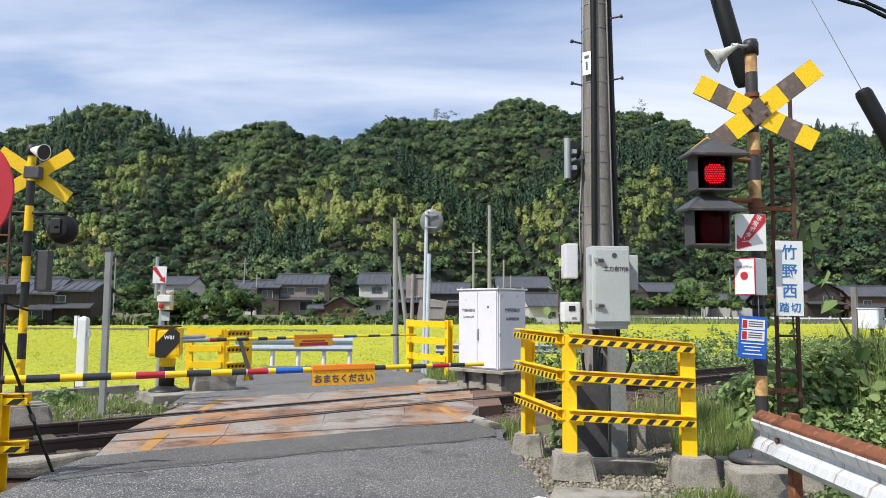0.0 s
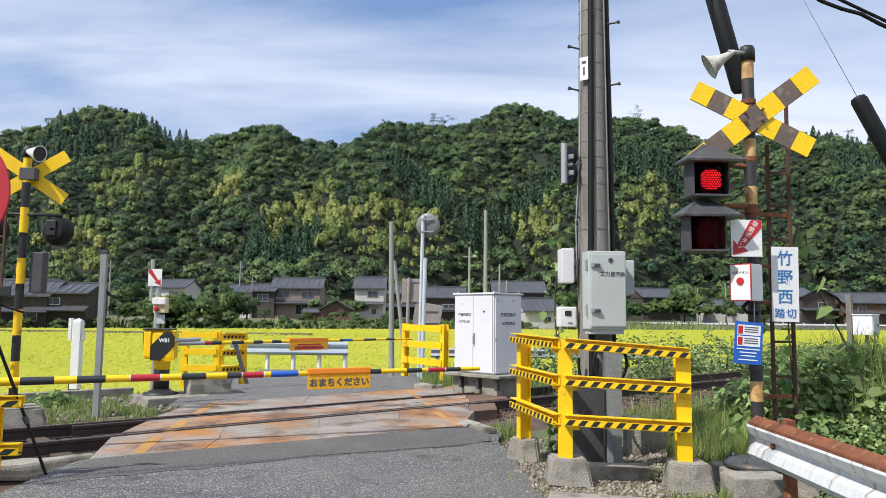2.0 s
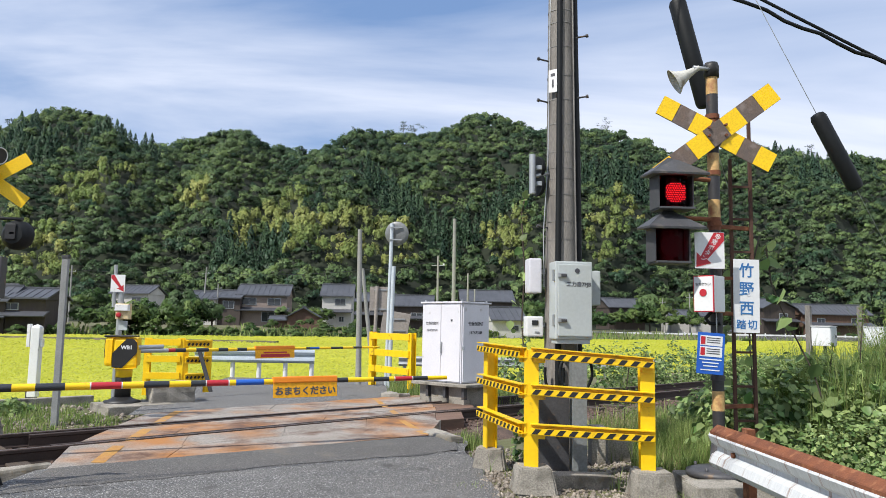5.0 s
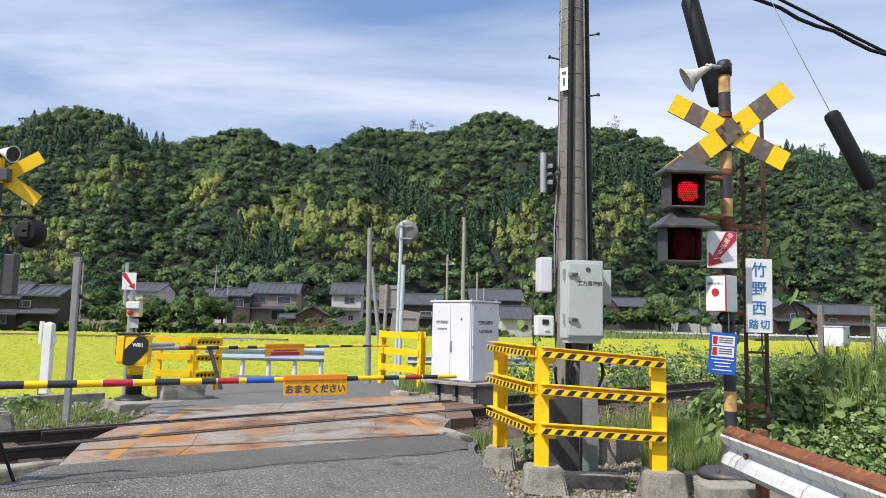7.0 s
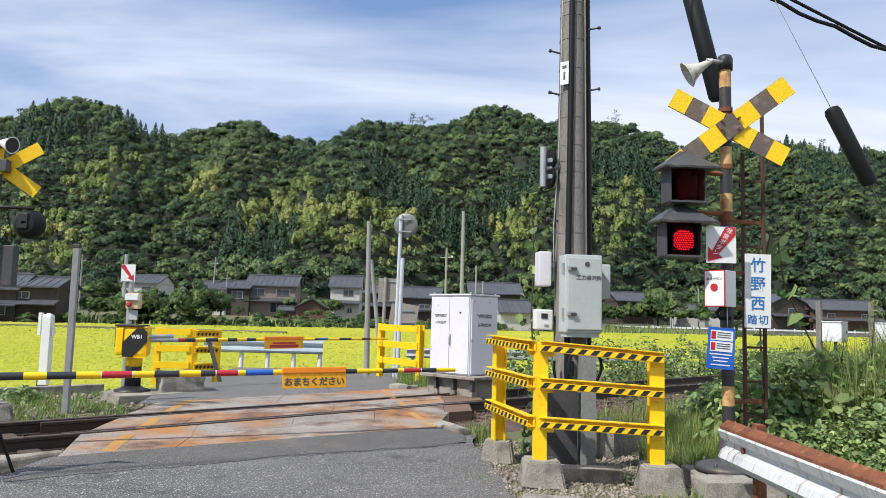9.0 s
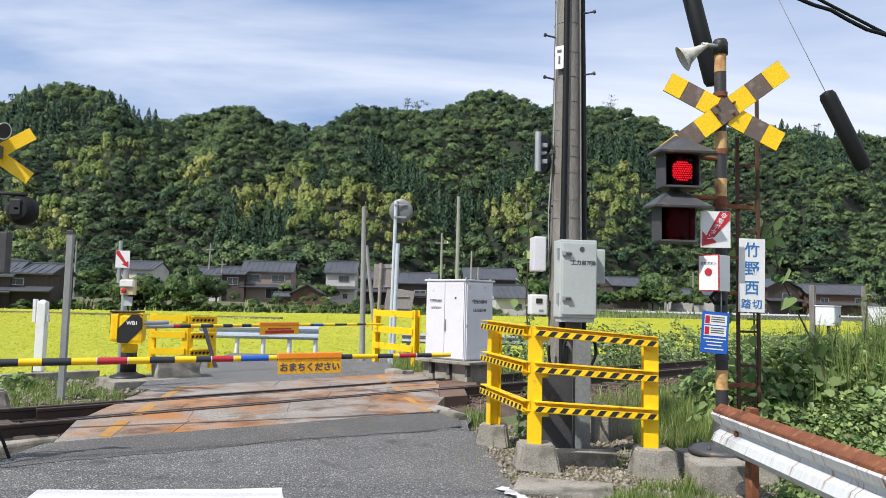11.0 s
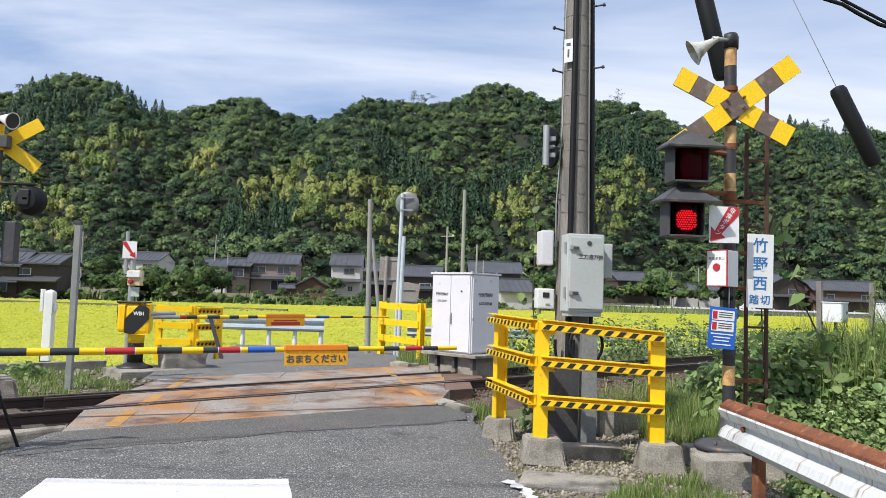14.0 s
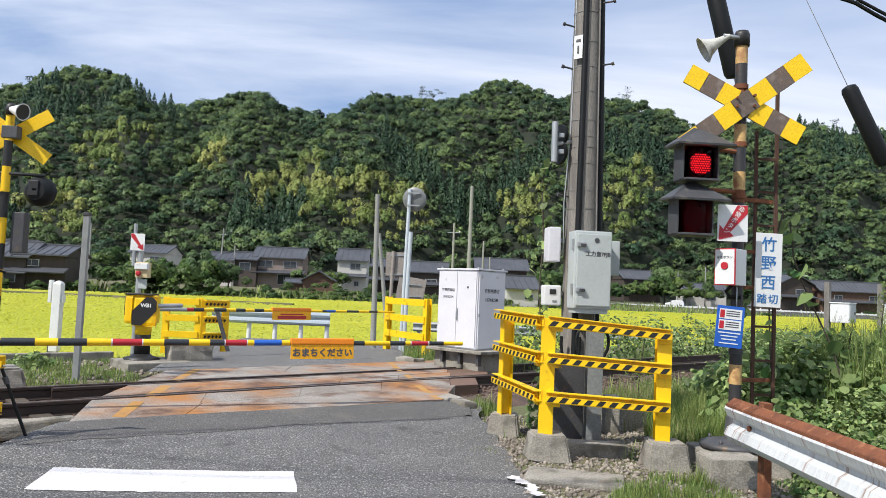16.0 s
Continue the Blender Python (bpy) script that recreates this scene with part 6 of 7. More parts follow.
house("e", -32.4, 128.5, 4.8, 1.4, 5.7, 7.0, DARKWOOD, 6, 0, ((0.2, 3.0, 1.8, 1.2),), False, label="dark timber house between storehouse and neighbour")
house("f", -26.6, 130, 9.1, 1.0, 6.3, 8.2, BEIGE, 7, 2, ((-2.4, 4.1, 2.4, 1.1), (2.0, 4.1, 2.2, 1.1), (1.0, 1.4, 2.2, 1.6)), True, label="two-storey beige house with a grey tiled roof")
house("g", -17.6, 118, 5.4, 0.2, 2.5, 4.0, BROWNWOOD, 4, 4, (), False, True, label="small brown timber shed with a gable front")
house("h", -21.2, 118.5, 3.6, 0.2, 2.0, 2.5, BROWNWOOD, 3, 4, (), False, label="low open timber lean-to beside the shed")
house("i", -13.6, 130, 5.6, 0.8, 6.4, 8.5, PLASTER, 6, 0, ((0.6, 4.5, 1.8, 1.0), (0.9, 1.4, 0.8, 0.8)), True, label="tall white two-storey house with a tiled roof")
house("j", -7.4, 140, 7.6, 1.0, 5.8, 7.5, DARKWOOD, 7, 0, ((0, 2.8, 2, 1.2),), True, label="dark timber house with a wide tiled roof")
house("k", -0.4, 135, 7.9, 0.6, 5.0, 7.0, DARKWOOD, 7, -4, ((1, 2.4, 2, 1.2),), True, label="dark timber house with a low tiled roof")
house("l", 15.2, 150, 11.1, 2.0, 6.6, 9.0, DARKWOOD, 9, 0, ((2, 2.6, 2.2, 1.2),), False, label="large dark farmhouse with a tiled roof")
house("m", 14.4, 110, 5.4, 0.2, 2.5, 4.4, PLASTER, 6, 10, ((1, 1.0, 1.2, 0.7),), False, label="small plastered outbuilding with a tiled roof")
house("n", 47.3, 160, 9.3, 2.0, 6.2, 8.2, DARKWOOD, 7, 10, ((2, 2.4, 2, 1.2),), True, label="dark timber house among garden trees")
house("o", 58.5, 152, 9.3, 1.2, 4.4, 5.6, PLASTER, 6, 0, ((1, 1.6, 2, 1.2),), False, label="low pale building with a grey roof")
house("p", 76.5, 150, 8.7, 1.0, 6.3, 8.3, DARKWOOD, 7, 14, ((1, 3.6, 2, 1.0),), True, True, label="dark timber farmhouse with a gable front")
house("q", 88.8, 150, 15.1, 1.0, 5.2, 7.3, BROWNWOOD, 7, 2, ((-3.5, 2.8, 1.6, 0.9), (4.2, 2.8, 2.0, 1.0)), True, label="long brown two-storey house with a tiled roof")
house("r", -70, 120, 9, 1.0, 5.0, 7.0, DARKWOOD, 7, 4, ((1, 2.6, 2, 1.2),), True, label="dark timber house at the village edge")


# ---- plants ----
def leaves_at(c, nrm, size, r, slim=1.0):
    """Rounded two-sided leaves folded along the rib: six points, two quads each."""
    n = nrm / np.linalg.norm(nrm, axis=1, keepdims=True)
    ref = r.normal(size=n.shape) + (0, 0, -0.8)
    u = np.cross(n, np.cross(ref, n)); u /= np.linalg.norm(u, axis=1, keepdims=True)
    w = np.cross(n, u)
    s = size[:, None]
    b, t = c - u * s, c + u * s * 1.1 - n * s * 0.25
    l1, l2 = c - u * s * 0.55 + w * s * 0.85 * slim + n * s * 0.22, c + u * s * 0.35 + w * s * 0.75 * slim + n * s * 0.10
    r1, r2_ = c - u * s * 0.55 - w * s * 0.85 * slim + n * s * 0.22, c + u * s * 0.35 - w * s * 0.75 * slim + n * s * 0.10
    v = np.stack([b, l1, l2, t, r2_, r1], 1).reshape(-1, 3)
    k = np.arange(len(c))[:, None] * 6
    f = np.concatenate([k + np.array([[0, 3, 2, 1]]), k + np.array([[0, 5, 4, 3]])], 0)
    return v, f


def blades(x, y, z, h, w, r, lean=0.35):
    """Grass blades: three points up, bent."""
    a = r.random(len(x)) * 6.283
    d = np.stack([np.cos(a), np.sin(a), 0 * a], 1)
    q = np.stack([-np.sin(a), np.cos(a), 0 * a], 1)
    base = np.stack([x, y, z], 1)
    ln = (lean * h * (0.3 + r.random(len(x))))[:, None]
    H = h[:, None]; W = w[:, None]
    up = np.array([[0, 0, 1.0]])
    m_ = base + up * H * 0.55 + d * ln * 0.35
    t = base + up * H * 0.95 + d * ln
    v = np.stack([base - q * W, base + q * W, m_ + q * W * 0.8, m_ - q * W * 0.8, t + q * W * 0.15, t - q * W * 0.15], 1).reshape(-1, 3)
    k = np.arange(len(x))[:, None] * 6
    f = np.concatenate([k + np.array([[0, 1, 2, 3]]), k + np.array([[3, 2, 4, 5]])], 0)
    return v, f


def grass(name, x0, x1, y0, y1, n, h, material, label, keep=None, clump=0.6, w=0.004, seed=1):
    r = np.random.default_rng(seed)
    x = x0 + (x1 - x0) * r.random(n); y = y0 + (y1 - y0) * r.random(n)
    nz = np.array([noise.noise(Vector((a * 1.7, b * 1.7, seed))) + 0.5 * noise.noise(Vector((a * 5, b * 5, seed + 4))) for a, b in zip(x, y)])
    ok_ = nz > (clump - 0.6)
    if keep is not None:
        ok_ &= keep(x, y)
    x, y, nz = x[ok_], y[ok_], nz[ok_]
    hh = (h[0] + (h[1] - h[0]) * r.random(len(x))) * (0.7 + 0.8 * np.clip(nz + 0.2, 0, 1))
    v, f = blades(x, y, ground_z(x, y) - 0.01, hh, w * (0.6 + 0.8 * r.random(len(x))), r)
    tone_ = np.clip(0.4 + 0.5 * r.normal(size=len(x)) * 0.6 + 0.3 * nz, 0, 1)
    return soup(name, v, f, material, label, "grass", np.repeat(tone_, 6))


def sdist(x, y):
    return -x * math.sin(TRACK) + y * math.cos(TRACK)


grass("grass", -12, -4.2, 8.0, 16, 60000, (0.04, 0.15), LEAF_GRASS, "green grass between the line and the paddy edge", lambda x, y: (sdist(x, y) > 10.75) & (sdist(x, y) < 14.5) & ((x + 4.5) ** 2 + (y - 11.9) ** 2 > 0.7), 0.42, 0.0055, 3)
grass("grass", -12, -4.0, 10, 18, 3000, (0.15, 0.55), LEAF_GRASS, "taller weeds along the paddy edge", lambda x, y: (sdist(x, y) > 14.0) & (sdist(x, y) < 14.9), 0.6, 0.007, 4)
grass("grass", 1.2, 2.4, 4.2, 5.75, 9000, (0.04, 0.16), LEAF_GRASS, "low bright grass beside the road edge", lambda x, y: (x > 1.15 + 0.35 * (y - 4.2)), 0.45, 0.003, 5)
grass("grass", 2.45, 4.4, 6.7, 9.0, 24000, (0.10, 0.42), LEAF_GRASS, "long green grass beside the warning post", lambda x, y: (sdist(x, y) < 6.2) | (x > 3.3), 0.5, 0.004, 6)
grass("grass", 2.3, 5.0, 6.6, 10.5, 6000, (0.08, 0.34), LEAF_DRY, "pale dry grass beside the warning post", lambda x, y: x > 2.35 + 0.12 * (y - 6.6), 0.5, 0.003, 7)
grass("grass", 0.4, 3.2, 6.4, 9.2, 2600, (0.05, 0.20), LEAF_GRASS, "thin weeds in the gravel behind the fence", lambda x, y: (x > 0.75) & (sdist(x, y) < 7.0), 0.95, 0.004, 8)
grass("grass", 0.25, 0.95, 8.4, 9.8, 1500, (0.06, 0.22), LEAF_GRASS, "weeds at the deck corner", lambda x, y: (x > 0.42 - 0.07 * (y - 8)), 0.5, 0.004, 9)
grass("grass", 0.3, 0.8, 6.3, 6.8, 260, (0.03, 0.09), LEAF_GRASS, "weed tuft in the asphalt edge", lambda x, y: (x - 0.62) ** 2 + (y - 6.5) ** 2 < 0.018, 0.1, 0.003, 10)
grass("grass", -4.4, -3.3, 4.6, 5.7, 2600, (0.05, 0.22), LEAF_GRASS, "weeds at the road edge beside the tripod", lambda x, y: x < -3.42 + 0.1 * (y - 5), 0.4, 0.004, 11)
grass("grass", -3.9, -3.2, 6.5, 6.9, 200, (0.05, 0.18), LEAF_DRY, "dry grass over the broken kerb", None, 0.4, 0.003, 12)
grass("grass", -0.4, 2.4, 13.4, 17.5, 9000, (0.10, 0.45), LEAF_GRASS, "weeds round the fence beyond the line", lambda x, y: x > -0.45 - 0.2 * (y - 13.4), 0.5, 0.006, 13)


grass("grass", 2.2, 9.0, 8.5, 15.5, 30000, (0.06, 0.30), LEAF_GRASS, "rough green grass along the line beyond the thicket", lambda x, y: (sdist(x, y) < 6.7) & (x > 2.6), 0.45, 0.006, 15)
grass("grass", 2.2, 9.0, 8.5, 15.5, 8000, (0.05, 0.22), LEAF_DRY, "dry grass along the ballast shoulder", lambda x, y: (sdist(x, y) > 5.2) & (sdist(x, y) < 6.9), 0.45, 0.005, 16)


grass("grass", 4.1, 9.5, 6.9, 12.0, 42000, (0.55, 1.05), LEAF_GRASS, "tall pale grass growing through the vine thicket", lambda x, y: (sdist(x, y) < 6.3) & (x > 0.53 * y), 0.5, 0.005, 17)


def weed_mass(name, spots, count, size, material, label, seed):
    """Heaped leafy growth: leaves over mounds given as (x, y, radius, height)."""
    r = np.random.default_rng(seed)
    cs, ns = [], []
    tot = sum(s[2] * s[2] for s in spots)
    for x, y, rad, h in spots:
        n = int(count * rad * rad / tot)
        d = r.normal(size=(n, 3)); d /= np.linalg.norm(d, axis=1, keepdims=True)
        d[:, 2] = np.abs(d[:, 2])
        k = (0.72 + 0.34 * r.random(n))[:, None]
        lump = np.array([noise.noise(Vector((q[0] * 2.5 + x, q[1] * 2.5 + y, q[2] * 2.5))) for q in d])[:, None]
        c = d * k * (1 + 0.35 * lump) * (rad, rad, h) + (x, y, 0)
        c[:, 2] += ground_z(c[:, 0], c[:, 1])
        cs.append(c); ns.append(d * (1, 1, 0.8) + r.normal(size=d.shape) * 0.45 + (0, -0.1, 0.45))
    c, nn_ = np.concatenate(cs), np.concatenate(ns)
    v, f = leaves_at(c, nn_, size[0] + (size[1] - size[0]) * r.random(len(c)), r)
    tone_ = np.clip(r.normal(0.56, 0.3, len(c)), 0, 1)
    return soup(name, v, f, material, label, "weeds", np.repeat(tone_, 6))


weed_mass("vine_thicket", [(3.55, 7.35, 0.50, 0.95), (4.1, 7.5, 0.70, 0.95), (4.75, 7.3, 0.75, 0.66), (5.5, 7.6, 0.9, 0.62), (4.6, 8.3, 0.9, 0.72), (6.2, 8.3, 1.1, 0.62), (3.55, 6.75, 0.42, 0.62),
                           (7.2, 9.3, 1.2, 0.60), (5.6, 9.3, 1.1, 0.66), (4.4, 9.3, 0.8, 0.75)],
          24000, (0.018, 0.062), LEAF_VINE, "broad-leaved vines heaped behind the guard rail", 21)
weed_mass("undergrowth", [(4.2, 6.5, 0.75, 0.50), (5.1, 6.4, 0.9, 0.42), (4.0, 5.7, 0.75, 0.30), (3.4, 5.3, 0.5, 0.22), (4.3, 4.8, 0.8, 0.22), (5.6, 5.6, 0.9, 0.3), (3.5, 6.3, 0.4, 0.35)],
          20000, (0.008, 0.030), LEAF_VINE, "small-leaved weeds close behind the guard rail", 26)
weed_mass("undergrowth", [(4.5, 10.5, 0.6, 0.6), (5.1, 10.7, 0.7, 0.7), (5.9, 10.9, 0.9, 0.7), (7.2, 11.4, 1.0, 0.7), (8.6, 12.0, 1.2, 0.65), (10.2, 12.8, 1.3, 0.6)],
          9000, (0.016, 0.045), LEAF_VINE, "leafy weeds along the railway line", 25)
weed_mass("undergrowth", [(1.5, 15.6, 0.6, 0.85), (2.4, 15.9, 0.6, 1.0), (3.4, 16.4, 0.7, 1.1), (4.6, 17.2, 0.8, 1.15), (5.9, 18.2, 0.9, 1.15), (7.4, 19.4, 1.0, 1.1), (9.0, 20.6, 1.1, 1.0), (10.8, 22.0, 1.2, 0.95), (12.8, 23.6, 1.3, 0.9)],
          14000, (0.02, 0.05), LEAF_VINE, "leafy green undergrowth beyond the fence", 22)
weed_mass("undergrowth", [(-6.9, 12.6, 0.5, 0.45), (-6.2, 11.4, 0.35, 0.2), (-8.2, 12.8, 0.5, 0.3), (-5.6, 15.4, 0.5, 0.3)], 1200, (0.025, 0.055), LEAF_VINE, "leafy weeds beside the warning post base", 23)
# vine climbing the pole's side and stalks over the thicket
weed_mass("climbing_vine", [(1.34, 7.85, 0.14, 0.7), (3.2, 6.75, 0.14, 1.1)], 160, (0.02, 0.05), LEAF_VINE, "low leafy vine by the posts", 24)


def stalk(pts, nleaf, size, label, seed):
    r = np.random.default_rng(seed)
    t = thing("vine_stalk", Matrix.Identity(4), label, "plant", "vine stalks")
    part("stem", path_tube(pts, 0.008, 6), BARK, t)
    P = np.array([Vector(p) for p in pts])
    k = r.random(nleaf) * (len(P) - 1.001)
    i = k.astype(int)
    c = P[i] + (P[i + 1] - P[i]) * (k - i)[:, None] + r.normal(size=(nleaf, 3)) * 0.06
    v, f = leaves_at(c, r.normal(size=(nleaf, 3)) * 0.6 + (-0.2, -0.6, 0.5), size[0] + (size[1] - size[0]) * r.random(nleaf), r)
    o = soup("foliage", v, f, LEAF_VINE, "", "", np.repeat(np.clip(r.normal(0.6, 0.3, nleaf), 0, 1), 6))
    o.parent = t
    return t


stalk([(4.25, 6.9, 0.6), (4.12, 6.9, 1.05), (3.92, 6.9, 1.45), (3.78, 6.9, 1.75), (3.71, 6.9, 1.95), (3.66, 6.9, 2.35)], 16, (0.05, 0.10), "thin vine stalk with broad leaves above the thicket", 31)
stalk([(3.45, 6.75, 0.5), (3.42, 6.78, 1.2), (3.40, 6.78, 1.9), (3.55, 6.8, 2.4)], 22, (0.04, 0.09), "vine winding up the rusty ladder", 32)
stalk([(1.34, 7.9, 0.0), (1.36, 7.9, 0.8), (1.30, 7.9, 1.5), (1.33, 7.9, 2.1), (1.29, 7.9, 2.75), (1.34, 7.9, 3.0)], 60, (0.025, 0.055), "vine climbing the stay beside the utility pole", 34)
stalk([(3.15, 6.8, 0.5), (3.13, 6.8, 1.3), (3.18, 6.82, 2.2)], 12, (0.03, 0.06), "thin vine on the rusty ladder", 33)


def tall_weed(x, y, h, seed):
    r = np.random.default_rng(seed)
    t = thing("tall_weed", pose(x, y, float(ground_z(np.array(x), np.array(y)))), "tall feathery weed standing above the thicket", "plant", "tall weeds")
    part("stem", path_tube([(0, 0, 0), (0.03, 0, h * 0.5), (0.10, 0, h)], 0.007, 6), BARK, t)
    n = 260
    q = r.random(n)
    c = np.stack([0.10 * q ** 1.5 + r.normal(size=n) * 0.13 * (1.1 - q), r.normal(size=n) * 0.10 * (1.1 - q), h * (0.3 + 0.72 * q)], 1)
    v, f = leaves_at(c, r.normal(size=(n, 3)) + (0, -0.3, 0.5), 0.014 + 0.014 * r.random(n), r, 0.3)
    soup("foliage", v, f, LEAF_GRASS, "", "", np.repeat(np.clip(r.normal(0.4, 0.3, n), 0, 1), 6)).parent = t


for k, (x, y, h) in enumerate(((5.0, 7.6, 1.35), (5.35, 7.7, 1.15), (5.8, 8.2, 1.2), (4.75, 7.8, 1.0), (6.2, 8.6, 1.1), (2.95, 9.6, 1.1), (3.3, 10.0, 1.15))):
    tall_weed(x, y, h, 60 + k)

# stones: ballast and gravel
def stones(name, x0, x1, y0, y1, n, size, material, label, keep, zf, seed):
    r = np.random.default_rng(seed)
    x = x0 + (x1 - x0) * r.random(n); y = y0 + (y1 - y0) * r.random(n)
    k = keep(x, y)
    x, y = x[k], y[k]
    m_ = len(x)
    o = np.array([(1, 0, 0), (0, 1, 0), (-1, 0, 0), (0, -1, 0), (0, 0, 0.8), (0, 0, -0.8)], float)
    s = (size[0] + (size[1] - size[0]) * r.random(m_) ** 2)[:, None, None]
    v = (o[None] * (0.65 + 0.7 * r.random((m_, 6, 1))) + r.normal(size=(m_, 6, 3)) * 0.12) * s
    v = np.einsum("nij,nvj->nvi", rot_z(r.random(m_) * 6.283), v) + np.stack([x, y, zf(x, y) + s[:, 0, 0] * 0.25], 1)[:, None]
    tri = np.array([(0, 1, 4), (1, 2, 4), (2, 3, 4), (3, 0, 4), (1, 0, 5), (2, 1, 5), (3, 2, 5), (0, 3, 5)])
    f = (np.arange(m_)[:, None, None] * 6 + tri[None]).reshape(-1, 3)
    return soup(name, v.reshape(-1, 3), f, material, label, "stones")


GRAVEL = mat("gravel", (0.29, 0.255, 0.21), (0.17, 0.145, 0.12), 0.9, scale=5, fine=60, bump=0.3, island=0.4)
off_deck = lambda x, y: (x < -3.15 - 0.075 * (y - 6.6)) | (x > 0.55 - 0.07 * (y - 8))
stones("ballast", -7.5, 7, 4, 15, 26000, (0.018, 0.045), BALLAST, "loose brown ballast stones along the line", lambda x, y: off_deck(x, y) & (sdist(x, y) > 6.9) & (sdist(x, y) < 10.5), lambda x, y: np.maximum(ground_z(x, y), np.where((sdist(x, y) > 7.3) & (sdist(x, y) < 10.05), -0.04, -1)), 41)
stones("gravel", 0.45, 3.2, 4.6, 8.6, 13000, (0.006, 0.028), GRAVEL, "loose grey gravel round the fence footings", lambda x, y: (x > 0.72 - 0.06 * (y - 6)) & (sdist(x, y) < 7.0), ground_z, 42)
stones("gravel", -4.6, -3.2, 5.6, 7.2, 2500, (0.01, 0.05), GRAVEL, "rubble beside the broken kerb", lambda x, y: (x < -3.3) & (sdist(x, y) < 7.2), ground_z, 43)
stones("gravel", -6.5, -4.0, 9.3, 13.5, 1500, (0.01, 0.045), GRAVEL, "grey rubble in the grass beyond the line", lambda x, y: (sdist(x, y) > 10.6), ground_z, 44)
t = part("concrete_slab", box((0.78, 0.44, 0.05), (0, 0, 0), 0.018), CONCRETE)
t.matrix_world = pose(1.28, 5.56, -0.006, 0, 0, -14); tagged(t, "flat worn concrete slab sunk in the verge", "slab")
# worn white edge marks by the verge
ms = thing("edge_marking", Matrix.Identity(4), "worn white paint flakes at the road edge", "road marking", kind="structure")
rr = np.random.default_rng(5)
for k in range(16):
    f_ = k / 15
    x, y = 0.80 + 0.10 * f_ + rr.normal() * 0.02, 5.52 - 0.55 * f_
    bm = bmesh.new()
    bm.faces.new([bm.verts.new((x + 0.045 * rr.random() * math.cos(a) + 0.02 * math.cos(a), y + 0.045 * rr.random() * math.sin(a) + 0.02 * math.sin(a), road_z(x, y) + 0.004 + 0.0007 * k)) for a in np.linspace(0, 5.5, 7)])
    part("paint_flake", bm, PAINTLINE, ms)

# shrubs and trees round the village
r3 = np.random.default_rng(77)
def belt(n, x0, x1, yf, dy, h, w):
    x = x0 + (x1 - x0) * r3.random(n)
    y = yf(x) + dy[0] + (dy[1] - dy[0]) * r3.random(n)
    return np.stack([x, y, ground_z(x, y) - 0.4], 1), h[0] + (h[1] - h[0]) * r3.random(n), w[0] + (w[1] - w[0]) * r3.random(n)


sets = [belt(250, -75, 24, far_edge, (1.0, 9), (1.0, 2.4), (1.8, 3.4)), belt(60, 24, 130, far_edge, (0.5, 5), (0.6, 1.0), (1.6, 2.6)),
        belt(70, -75, 24, far_edge, (9, 20), (1.2, 2.8), (2, 3.4)),
        belt(36, -41, -27.5, lambda x: 92 + 0 * x, (0, 10), (3.0, 5.4), (3.4, 5.5)),
        belt(16, -33.5, -27.5, lambda x: 95 + 0 * x, (0, 8), (4.2, 6.4), (3.6, 5.0)),
        belt(16, -20, -14, lambda x: 122 + 0 * x, (0, 6), (2.5, 4), (3, 4)),
        belt(22, 40, 60, lambda x: 146 + 0 * x, (0, 6), (4.0, 7.0), (4, 7)),
        belt(14, 18, 42, lambda x: 135 + 0 * x, (0, 8), (3.0, 5.5), (4, 6)),
        belt(60, -85, 130, lambda x: 162 + 0 * x, (0, 14), (6, 10), (6, 9)),
        belt(10, 84, 110, lambda x: 146 + 0 * x, (0, 2), (1.5, 2.8), (3, 4))]
P3 = np.concatenate([s[0] for s in sets]); H3 = np.concatenate([s[1] for s in sets]); W3 = np.concatenate([s[2] for s in sets])
wood("garden_shrubs", "broad", P3, H3, W3, leafmat("shrub leaf", (0.045, 0.095, 0.024), (0.13, 0.19, 0.05), 0.15, spread=0.25, rounded=True), "green shrubs and garden trees round the village", "shrubs", count=420)
grass("grass", -75, 130, 86, 170, 40000, (0.5, 1.3), LEAF_GRASS, "rough grass on the bank below the village", lambda x, y: (y > far_edge(x)) & (y < far_edge(x) + 16) & ((x < 24) | (y < 139)), 0.5, 0.12, 14)


# single trees that stand out on the skyline
def skyline_tree(x, y, z, h, w, seed, name="skyline_tree"):
    t = thing(name, pose(x, y, z), "lone pine standing out on the ridge", "tree", "ridge pines")
    r = np.random.default_rng(seed)
    part("trunk", tube((0, 0, 0), (0.2, 0, h * 0.9), 0.22, 0.08, 7), BARK, t)
    n = 150
    k = r.integers(0, 7, n)
    lob = np.stack([r.normal(size=7) * w * 0.32, r.normal(size=7) * w * 0.32, h * (0.55 + 0.45 * r.random(7))], 1)
    c = lob[k] + r.normal(size=(n, 3)) * (w * 0.14, w * 0.14, h * 0.04)
    v = tris_at(c, r.normal(size=(n, 3)) + (0, 0, 0.8), 0.28 + 0.22 * r.random(n), r)
    soup("crown", v, np.arange(len(v)).reshape(-1, 3), LEAF_CEDAR, "", "", np.repeat(np.clip(r.normal(0.5, 0.3, n), 0, 1), 3), nrm=np.repeat(c - lob[k] + (0, 0, 0.3), 3, 0)).parent = t


for k, a in enumerate((-222, -186, -180, -128, -50, -40, -36, -8, -2, 25, 30, 42, 68, 74, 106, 150, 168, 204, 214, 225)):
    yk = 418.0
    xk = a / 400.0 * yk
    skyline_tree(xk, yk, float(hill_z(np.array(xk), np.array(yk))) + 3.0, 8 + (k * 37 % 5), 5 + (k * 13 % 3), 200 + k)

